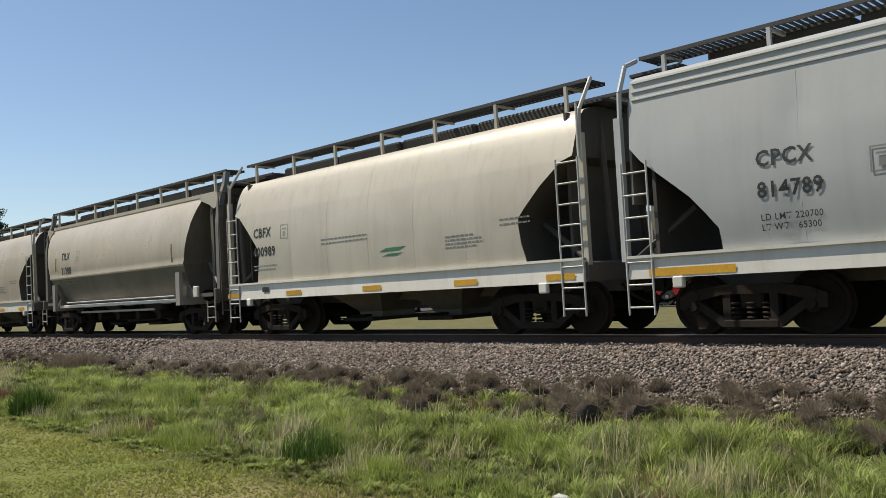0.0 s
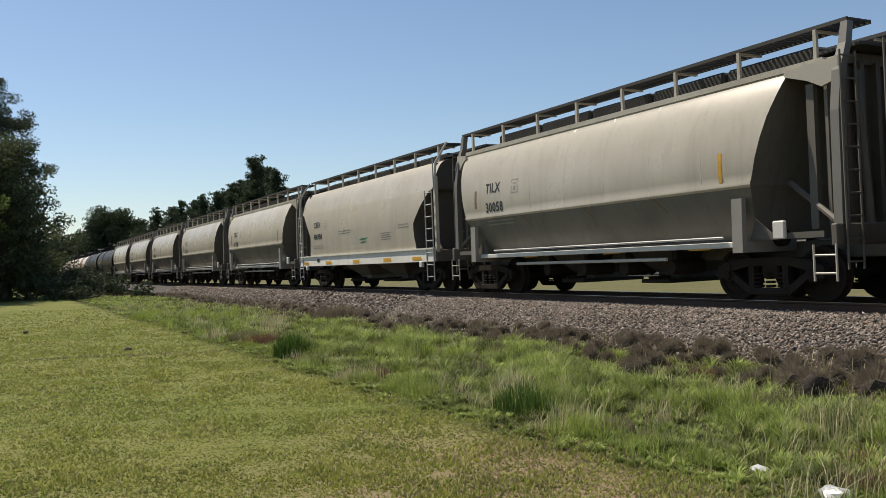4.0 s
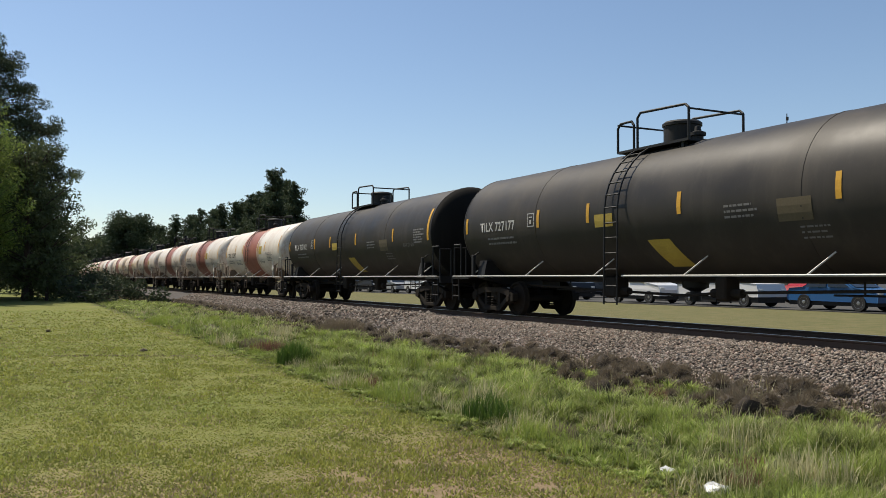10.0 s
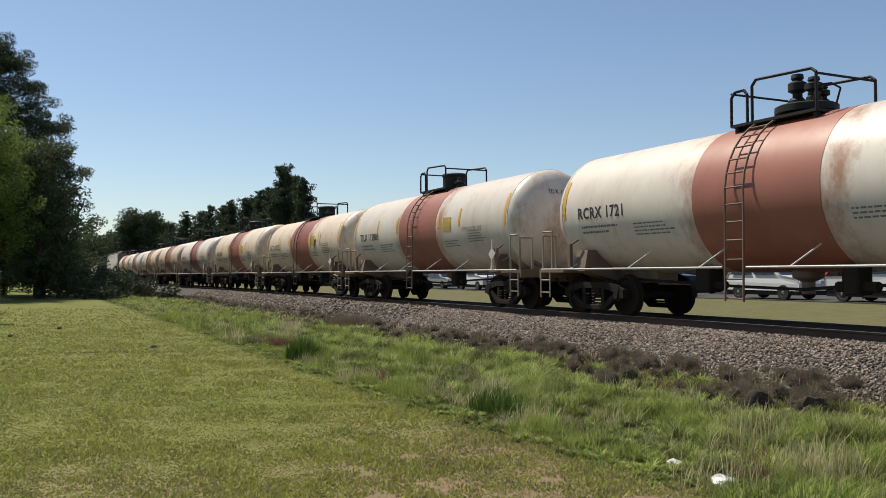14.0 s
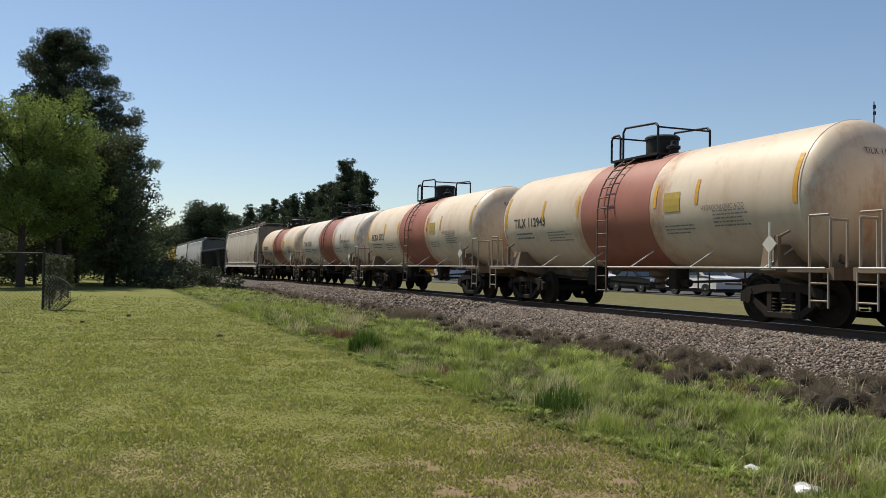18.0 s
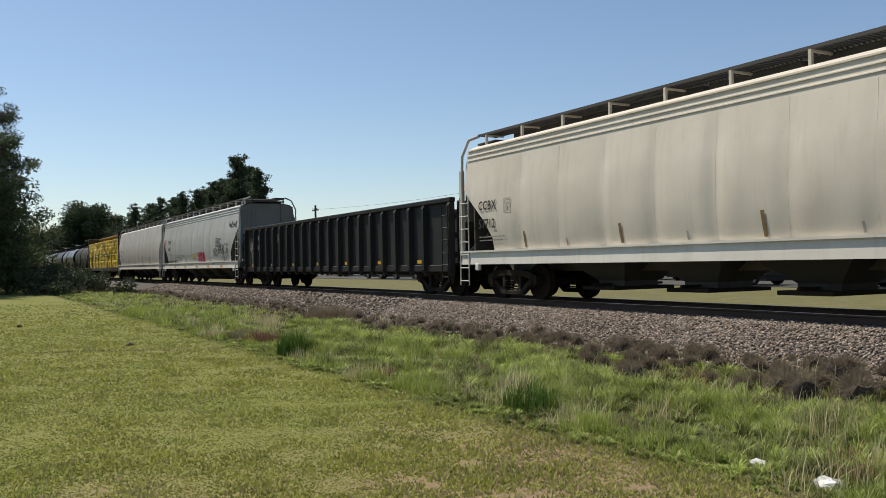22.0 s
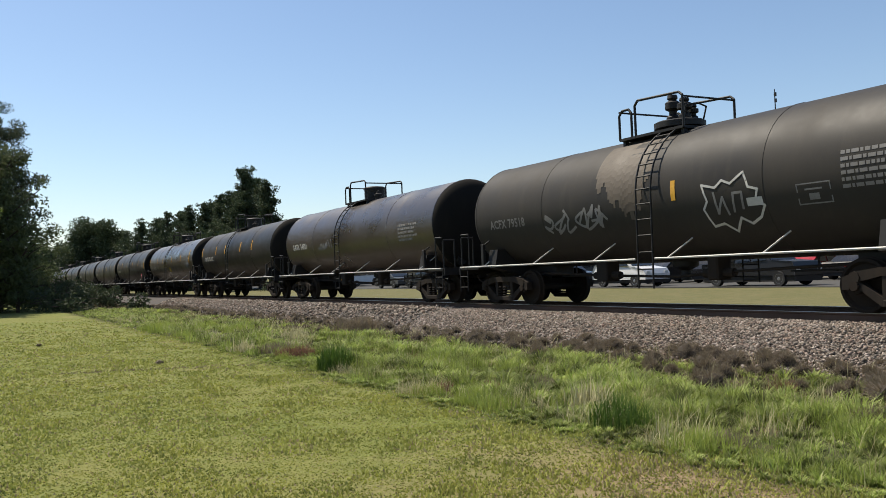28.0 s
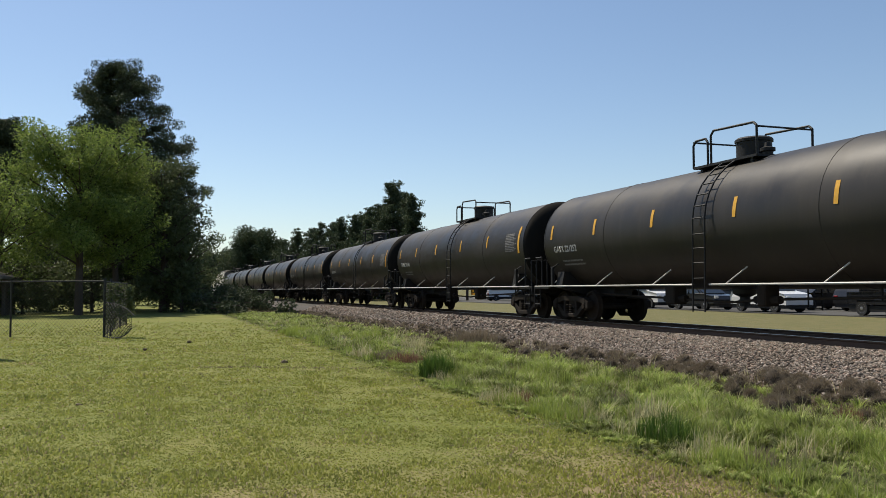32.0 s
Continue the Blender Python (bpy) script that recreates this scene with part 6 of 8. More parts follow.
# rails and ties
RAIL_SIDE = paint("rail_side", (0.10, 0.055, 0.035), (0.04, 0.028, 0.02), 0.5, 0.7)
RAIL_TOP = plain("rail_top", (0.45, 0.44, 0.43), 0.28, 0.9)
for s in (-1, 1):
    rail = thing("rail", "rust-brown steel rail with a polished top on wooden ties", "rail", "rails of the track", "structure", pose(0, TRACK_Y + s * 0.755, RAIL_Z))
    bm = bmesh.new()
    prof = [(-0.075, -0.18), (-0.075, -0.165), (-0.012, -0.14), (-0.012, -0.045), (-0.036, -0.03), (-0.036, -0.004), (0.036, -0.004), (0.036, -0.03), (0.012, -0.045), (0.012, -0.14), (0.075, -0.165), (0.075, -0.18)]
    loft(bm, [[(x, y, z) for y, z in prof] for x in (-900, -60, 20, 700)])
    part("rail_web", bm, RAIL_SIDE, rail)
    bm = bmesh.new()
    box(bm, -900, 700, -0.032, 0.032, -0.0035, 0.0)
    part("rail_head", bm, RAIL_TOP, rail)
TIE_WOOD = plain("creosoted_tie", (0.060, 0.050, 0.042), 0.9, 0, 0.3, 18, 0.5)
bm = bmesh.new()
box(bm, -0.11, 0.11, -1.3, 1.3, -0.40, -0.182, 0.012)
tie = mesh_of("tie", bm)
bm = bmesh.new()
for s in (-1, 1):
    box(bm, -0.09, 0.09, s * 0.755 - 0.17, s * 0.755 + 0.17, -0.182, -0.168)
    for q in (-1, 1):
        tube(bm, (0.05, s * 0.755 + q * 0.10, -0.17), (0.05, s * 0.755 + q * 0.10, -0.135), 0.014, 5)
plate = mesh_of("tie_plate", bm)
track = thing("track_ties", "dark wooden cross ties half sunk in the ballast", "railway ties", "", "structure", pose(0, TRACK_Y, RAIL_Z))
jitter = random.Random(11)
for i in range(150):
    t0 = part("tie", tie, TIE_WOOD, track, at=pose(6 - 0.52 * i + jitter.uniform(-0.03, 0.03), jitter.uniform(-0.06, 0.06), jitter.uniform(-0.015, 0.0), 0, 0, jitter.uniform(-1.5, 1.5)))
    part("tie_plate", plate, RAIL_SIDE, t0)
far_ties = bmesh.new()
for i in range(230):
    x = 6 - 0.52 * (150 + i)
    box(far_ties, x - 0.11, x + 0.11, -1.3, 1.3, -0.40, -0.182)
part("far_ties", far_ties, TIE_WOOD, track)["kind"] = "stuff"

# ---- grass, weeds and litter ----
LAWN_BLADE = lawn_blade_material()
VERGE_BLADE = islands("verge_blade", [(0.254, 0.342, 0.065), (0.322, 0.414, 0.084), (0.395, 0.45, 0.14), (0.192, 0.264, 0.0515), (0.52, 0.516, 0.246)], 0.7, 1, 0.35, 1.6)
STRAW_BLADE = islands("straw_blade", [(0.575, 0.529, 0.287), (0.713, 0.667, 0.402), (0.437, 0.391, 0.196)], 0.85, 1, 0.3)
DEAD_BLADE = islands("dead_weed", [(0.25, 0.205, 0.145), (0.30, 0.248, 0.178), (0.185, 0.15, 0.105), (0.37, 0.31, 0.225)], 0.9, 1, 0.3)


def blades(x, y, height, width, lean=0.35, drop=0.0):
    """Bent blades: two quads' worth of triangles each (a strip of five corners)."""
    n = len(x)
    a = rng.uniform(0, 2 * np.pi, n)
    b = a + np.pi / 2 + rng.uniform(-0.5, 0.5, n)
    l = rng.normal(0, lean, n) * height
    z = ground_height(x, y) - drop
    v = np.zeros((n, 5, 3))
    for i, (k, wid, bend) in enumerate(((0, 1, 0), (0, -1, 0), (0.55, 0.75, 0.35), (0.55, -0.75, 0.35), (1.0, 0, 1.0))):
        v[:, i, 0] = x + np.cos(a) * width * wid / 2 + np.cos(b) * l * bend
        v[:, i, 1] = y + np.sin(a) * width * wid / 2 + np.sin(b) * l * bend
        v[:, i, 2] = z + height * k
    return v


BLADE = [(0, 1, 3), (0, 3, 2), (2, 3, 4)]


def scatter(n, x0, x1, y0, y1, near=1.0):
    u = rng.random(n) ** near
    return x1 + (x0 - x1) * u, rng.uniform(y0, y1, n)


def clumped(n, x, y, cell, cut, seed):
    keep = np.array([noise.noise(Vector((px / cell, py / cell, seed))) > cut for px, py in zip(x, y)])
    return x[keep], y[keep]


# dense short turf, thickest where the lawn is nearest, worn through in a few places
n = 640000
dist = 2.4 + 46 * rng.random(n) ** 2.5
way = rng.uniform(radians(-18), radians(70), n)
around = rng.random(n) < 0.16
dist = np.where(around, 15 * np.sqrt(rng.random(n)), dist)
way = np.where(around, rng.uniform(-np.pi, np.pi, n), way)
x, y = -np.cos(way) * dist, np.sin(way) * dist
keep = (y < 5.4) & (rng.random(n) < np.clip(1.6 - dist / 30, 0, 1))
BARE = ((-4.17, 3.03, 0.42), (-4.0, 2.51, 0.38), (-3.6, 2.92, 0.42), (-3.16, 3.03, 0.45), (-3.27, 3.53, 0.3), (-3.05, 4.13, 0.26), (-2.82, 3.78, 0.28), (-3.88, 3.8, 0.22), (-4.9, 2.6, 0.28), (-5.3, 3.2, 0.2), (-6.2, 2.9, 0.18), (-2.9, 2.4, 0.4))
fray = np.array([noise.noise(Vector((px * 5, py * 5, 7.7))) if -7 < px < -1 and 1.5 < py < 5 else 0 for px, py in zip(x, y)])
for bx, by, br in BARE:
    keep &= ((x - bx) * 0.8) ** 2 + ((y - by) * 1.25) ** 2 > (0.8 * br * np.clip(0.62 + 0.9 * fray + 0.25 * rng.normal(0, 1, n), 0.05, 1.6)) ** 2
x, y, dist = x[keep], y[keep], dist[keep]
h = rng.uniform(0.012, 0.040, len(x)) * (0.8 + 0.015 * dist)
w = 0.0045 + 0.0010 * dist
h *= np.array([0.75 + 0.9 * noise.noise(Vector((px * 1.8, py * 1.8, 3.3))) + 0.4 * noise.noise(Vector((px * 6, py * 6, 1.3))) for px, py in zip(x, y)]).clip(0.25, 2.0)
a = rng.uniform(0, 2 * np.pi, len(x))
l = rng.normal(0, 0.7, len(x)) * h
z = ground_height(x, y)
turf = np.zeros((len(x), 3, 3))
turf[:, 0] = np.stack([x - np.cos(a) * w, y - np.sin(a) * w, z], 1)
turf[:, 1] = np.stack([x + np.cos(a) * w, y + np.sin(a) * w, z], 1)
turf[:, 2] = np.stack([x - np.sin(a) * l, y + np.cos(a) * l, z + h], 1)
soup("lawn_grass", turf, [(0, 1, 2)], LAWN_BLADE, None, "short mown yellow-green lawn grass", "stuff", "grass")

# an old furrow across the lawn
f = rng.random(420)
soup("furrow_grass", blades(-17.7 + 1.4 * f + rng.normal(0, 0.10, 420), 0.6 + 3.5 * f + rng.normal(0, 0.1, 420), rng.uniform(0.015, 0.04, 420), 0.018, 0.9), BLADE, DEAD_BLADE, None, "brown dead grass along an old furrow in the lawn", "stuff", "grass")


# the verge: many splayed clumps of uneven height with dark gaps between them
def clumps(count, x0, x1, y0, y1, near, per, reach, tall, edge):
    cx, cy = scatter(count, x0, x1, y0, y1, near)
    rough = np.array([noise.noise(Vector((px * 0.6, py * 0.8, 5.1))) + 0.5 * noise.noise(Vector((px * 1.7, py * 1.9, 9.1))) for px, py in zip(cx, cy)])
    ragged = np.array([noise.noise(Vector((px * 1.1, 2.0, 8.4))) for px in cx])
    keep = (cy > edge + 0.35 * ragged) & (rng.random(count) < np.clip(1.15 - (cy - 4.4) / 5.2 + 0.7 * rough, 0.05, 1))
    cx, cy, rough = cx[keep], cy[keep], rough[keep]
    size = np.clip(0.75 + 0.9 * rough + rng.normal(0, 0.25, len(cx)), 0.3, 1.9) * np.interp(cy, [4.2, 4.8, 5.7, 7.2, 9.6], [0.16, 0.34, 0.85, 1.05, 0.6])
    m = len(cx)
    r = rng.random((m, per)) ** 0.7
    a = rng.uniform(0, 2 * np.pi, (m, per))
    foot = reach * size[:, None] * r * 0.45
    splay = reach * size[:, None] * (0.35 + 1.0 * r)
    h = tall * size[:, None] * rng.uniform(0.5, 1.0, (m, per)) * (1 - 0.35 * r)
    x = (cx[:, None] + foot * np.cos(a)).ravel()
    y = (cy[:, None] + foot * np.sin(a)).ravel()
    dx, dy, h = (splay * np.cos(a)).ravel(), (splay * np.sin(a)).ravel(), h.ravel()
    w = (0.0029 + 0.00042 * np.abs(x)) * rng.uniform(0.7, 1.4, len(x))
    z = ground_height(x, y)
    s = np.sqrt(dx * dx + dy * dy) + 1e-6
    tx, ty = -dy / s * w, dx / s * w
    v = np.zeros((len(x), 5, 3))
    for i, (k, wid, bend) in enumerate(((0, 1, 0), (0, -1, 0), (0.62, 0.8, 0.32), (0.62, -0.8, 0.32), (0.95, 0, 1.0))):
        v[:, i, 0] = x + tx * wid + dx * bend
        v[:, i, 1] = y + ty * wid + dy * bend
        v[:, i, 2] = z + h * k
    return v


x, y = scatter(52000, -26, 1.0, 4.3, 9.2, 1.3)
soup("verge_undergrowth", blades(x, y, rng.uniform(0.02, 0.075, len(x)) * np.interp(y, [4.3, 5.2], [0.5, 1.0]), 0.007 + 0.0006 * np.abs(x), 0.9), BLADE, VERGE_BLADE, None, "short green undergrowth between the verge clumps", "stuff", "grass")
soup("verge_grass", clumps(5600, -22, 1.0, 4.2, 8.9, 1.15, 48, 0.19, 0.27, 4.4), BLADE, VERGE_BLADE, None, "tall clumpy green verge grass beside the lawn", "stuff", "grass")
soup("verge_grass", clumps(3000, -62, -22, 4.3, 9.3, 0.8, 16, 0.24, 0.25, 4.5), BLADE, VERGE_BLADE, None, "tall clumpy green verge grass beside the lawn", "stuff", "grass")
x, y = scatter(11000, -45, 1.0, 4.9, 9.8, 1.3)
x, y = clumped(0, x, y, 0.9, 0.15, 12.0)
soup("dry_grass", blades(x, y, rng.uniform(0.08, 0.28, len(x)), 0.006 + 0.0004 * np.abs(x), 0.55), BLADE, STRAW_BLADE, None, "dry straw-coloured grass among the verge", "stuff", "grass")


def tussock(name, label, cx, cy, radius, height, count, material, lean=0.5, wid=0.012):
    r = radius * np.sqrt(rng.random(count))
    a = rng.uniform(0, 2 * np.pi, count)
    x, y = cx + r * np.cos(a), cy + r * np.sin(a)
    h = height * rng.uniform(0.45, 1.0, count) * (1 - 0.5 * (r / radius) ** 2)
    v = blades(x, y, h, wid, lean)
    v -= np.array([cx, cy, 0.0])
    ob = soup(name, v, BLADE, material, None, label, "", "grass")
    ob.matrix_basis = pose(cx, cy, 0)
    return ob


DARK_BLADE = islands("dark_grass_blade", [(0.084, 0.156, 0.0264), (0.108, 0.194, 0.0336), (0.144, 0.225, 0.0456)], 0.8, 1, 0.3)
tussock("grass_tussock", "dark green grass tussock in the verge", -7.2, 5.2, 0.34, 0.46, 500, DARK_BLADE, 0.35)
tussock("grass_tussock", "pale dry grass tussock with seed heads", -8.6, 5.9, 0.30, 0.52, 160, STRAW_BLADE)
tussock("grass_tussock", "pale dry grass tussock by the lawn edge", -3.2, 6.0, 0.40, 0.5, 260, STRAW_BLADE, 0.5, 0.007)
tussock("grass_tussock", "pale dry grass tussock by the lawn edge", -4.5, 6.6, 0.45, 0.45, 240, STRAW_BLADE, 0.5, 0.007)
tussock("weed_bush", "leafy dark green weed at the lawn edge", -14.6, 5.0, 0.34, 0.58, 900, DARK_BLADE, 0.35, 0.022)
tussock("weed_bush", "leafy green weed at the lawn edge", -14.9, 5.35, 0.45, 0.5, 700, VERGE_BLADE, 0.6, 0.022)
tussock("weed_bush", "dark weed at the foot of the ballast", -22.5, 8.8, 0.7, 0.6, 1500, DEAD_BLADE, 0.6, 0.02)
RUSSET = islands("russet_weed", [(0.24, 0.13, 0.085), (0.30, 0.165, 0.11), (0.17, 0.10, 0.07)], 0.9, 1, 0.3)
tussock("weed_bush", "low russet weed at the lawn edge", -17.6, 5.35, 0.5, 0.36, 900, RUSSET, 0.7, 0.016)
tussock("weed_bush", "low dark weed at the lawn edge", -18.9, 5.4, 0.6, 0.34, 900, DEAD_BLADE, 0.7, 0.018)
for i in range(26):
    wx, wy = -3 - 24 * random.Random(300 + i).random() ** 1.3, 5.2 + 2.9 * random.Random(900 + i).random()
    tussock("weed_bush", "small brown dead weed among the verge grass", wx, wy, 0.18, 0.26, 160, DEAD_BLADE if i % 3 else RUSSET, 0.6, 0.008)["group"] = "dead weeds in the verge"

BRIGHT_BLADE = islands("bright_grass_blade", [(0.322, 0.409, 0.0805), (0.391, 0.47, 0.103), (0.265, 0.342, 0.069)], 0.7, 1, 0.4)
tufts = random.Random(29)
for i in range(170):
    tx = 0.5 - 34 * tufts.random() ** 1.4
    ty = 4.7 + 3.2 * tufts.random() ** 1.5
    r = tufts.uniform(0.16, 0.42)
    pale = tufts.random() < (0.36 if tx > -7 else 0.12)
    tussock("grass_tussock", "pale dry tuft of grass in the verge" if pale else "bright green tuft of grass in the verge", tx, ty, r, r * tufts.uniform(0.8, 1.3), (120 if pale else 260) if tx > -18 else 120,
            STRAW_BLADE if pale else (BRIGHT_BLADE if tufts.random() < 0.5 else VERGE_BLADE), 0.7, 0.007 if tx > -18 else 0.018)["group"] = "tufts in the verge"

# dead weed mounds along the foot of the stones: balls of fine brown stems round an added core, dark with the shade
# between them
SHADE_CORE = plain("dead_weed_shade_core", (0.075, 0.058, 0.043), 0.95, 0, 0.2, 25, 0.8)


def weed_mound(cx, cy, r, stems, wid):
    ob = thing("dead_weed_clump", "grey-brown sprayed dead weed clump by the ballast", "weed", "dead weeds along the ballast", "", pose(cx, cy, float(ground_height(cx, cy))))
    d = rng.normal(0, 1, (stems, 3))
    d[:, 2] = np.abs(d[:, 2]) * 0.9
    d /= np.linalg.norm(d, axis=1)[:, None]
    long = r * np.where(rng.random(stems) < 0.12, rng.uniform(1.0, 1.25, stems), rng.uniform(0.72, 1.02, stems))
    t = np.cross(d, rng.normal(0, 1, (stems, 3)))
    t /= np.linalg.norm(t, axis=1)[:, None]
    tip = d * long[:, None] + rng.normal(0, 0.10, (stems, 3)) * r
    foot = d * (0.35 * long)[:, None]
    v = np.stack([foot - t * wid, foot + t * wid, tip], 1)
    v[..., 2] = v[..., 2] * 1.1 + 0.22 * r
    soup("stem_ball", v, [(0, 1, 2)], DEAD_BLADE, ob, "", "")
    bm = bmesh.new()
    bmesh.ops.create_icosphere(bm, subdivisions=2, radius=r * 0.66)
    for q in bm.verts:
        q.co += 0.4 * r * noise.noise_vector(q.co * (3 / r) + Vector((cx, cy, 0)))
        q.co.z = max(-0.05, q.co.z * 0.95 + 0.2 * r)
    part("heart", bm, SHADE_CORE, ob, smooth=60)


mounds = random.Random(17)
mx = 0.8
while mx > -60:
    near = mx > -25
    for row in range(7 if mx > -11 else 5 if mx > -25 else 3):
        if mounds.random() < (0.9, 0.85, 0.75, 0.6, 0.5, 0.42, 0.3)[row]:
            weed_mound(mx + mounds.uniform(-0.3, 0.3), 9.92 - 0.36 * row + mounds.uniform(-0.22, 0.22), mounds.uniform(0.12, 0.215) * (1.3 if mounds.random() < 0.12 else 1.0), 1100 if mx > -16 else 340 if near else 120, 0.0030 if mx > -16 else 0.006 if near else 0.014)
    mx -= mounds.uniform(0.32, 0.6) * (1 if near else 1.7)
STUBBLE = islands("dead_stubble", [(0.168, 0.134, 0.0858), (0.213, 0.174, 0.11), (0.134, 0.129, 0.055), (0.258, 0.213, 0.138)], 0.9, 1, 0.2, 1.2)
x, y = scatter(34000, -110, 1.0, 7.6, 10.2, 1.9)
soup("dead_stubble", blades(x, y, rng.uniform(0.03, 0.13, len(x)), 0.009 + 0.0006 * np.abs(x), 0.9), BLADE, STUBBLE, None, "brown dead stubble between verge and ballast", "stuff", "grass")

LITTER = plain("crumpled_plastic", (0.72, 0.72, 0.70), 0.4)
for cx, cy, s in ((-5.05, 5.05, 0.05), (-4.05, 5.2, 0.06), (-3.25, 5.0, 0.10), (-9.9, 6.3, 0.05)):
    bm = bmesh.new()
    bmesh.ops.create_icosphere(bm, subdivisions=2, radius=s)
    for v in bm.verts:
        v.co += 0.5 * s * noise.noise_vector(v.co * 22 + Vector((cx, cy, 0)))
        v.co.z *= 0.55
    tagged(part("litter", bm, LITTER, at=pose(cx, cy, float(ground_height(cx, cy)) + s * 0.4)), "crumpled white plastic litter in the grass", "litter", "litter in the verge")
CLOD = plain("dry_turf", (0.14, 0.11, 0.06), 0.95, 0, 0.1, 20, 0.6)
for cx, cy, s in ((-18.2, 2.6, 0.09), (-27.0, 0.9, 0.07), (-12.2, -1.2, 0.05), (-24.0, -0.4, 0.06)):
    bm = bmesh.new()
    bmesh.ops.create_icosphere(bm, subdivisions=2, radius=s)
    for v in bm.verts:
        v.co += 0.4 * s * noise.noise_vector(v.co * 18)
        v.co.z *= 0.6
    tagged(part("turf_clod", bm, CLOD, at=pose(cx, cy, s * 0.3)), "small dark clod of turf on the lawn", "clod")

# ---- trees ----
BARK = plain("bark", (0.075, 0.055, 0.042), 0.95, 0, 0.2, 9, 0.9)
LEAF_LIGHT = islands("leaf_spring_green", [(0.180, 0.262, 0.056), (0.255, 0.345, 0.076), (0.110, 0.166, 0.042), (0.38, 0.46, 0.125)], 0.7, 1, 0.46)
LEAF_DARK = islands("leaf_dark_green", [(0.10, 0.128, 0.056), (0.13, 0.162, 0.068), (0.08, 0.105, 0.047)], 0.75, 1, 0.3)
NEEDLE = islands("pine_needles", [(0.050, 0.070, 0.037), (0.066, 0.09, 0.046), (0.086, 0.11, 0.056)], 0.75, 1, 0.2)
NEEDLE_FAR = islands("far_pine_needles", [(0.05, 0.074, 0.036), (0.068, 0.096, 0.046), (0.084, 0.112, 0.054)], 0.8, 1, 0.2)


def leaf_cloud(centres, radii, per, size, gen, flat=0.8):
    """Small bent leaf sprays round many centres, denser towards each one's shell."""
    out = []
    for c, r in zip(centres, radii):
        k = max(8, int(per * r * r))
        d = gen.normal(0, 1, (k, 3))
        d /= np.linalg.norm(d, axis=1)[:, None]
        d *= (r * gen.random(k) ** 0.45)[:, None]
        d[:, 2] *= flat
        p = d + np.array(c)
        s = size * gen.uniform(0.6, 1.3, k)
        u = gen.normal(0, 1, (k, 3))
        u /= np.linalg.norm(u, axis=1)[:, None]
        w = np.cross(u, gen.normal(0, 1, (k, 3)))
        w /= np.linalg.norm(w, axis=1)[:, None]
        q = np.stack([p - u * s[:, None], p + w * (s * 0.42)[:, None], p + u * s[:, None], p - w * (s * 0.42)[:, None]], axis=1)
        out.append(q)
    return np.concatenate(out)


LEAF = [(0, 1, 2, 3)]


def limb(bm, a, b, r0, r1, sag=0.0, n=6):
    a, b = Vector(a), Vector(b)
    mid = (a + b) / 2 + Vector((0, 0, sag))
    tube(bm, a, mid, r0, n, (r0 + r1) / 2)
    tube(bm, mid, b, (r0 + r1) / 2, n, r1)


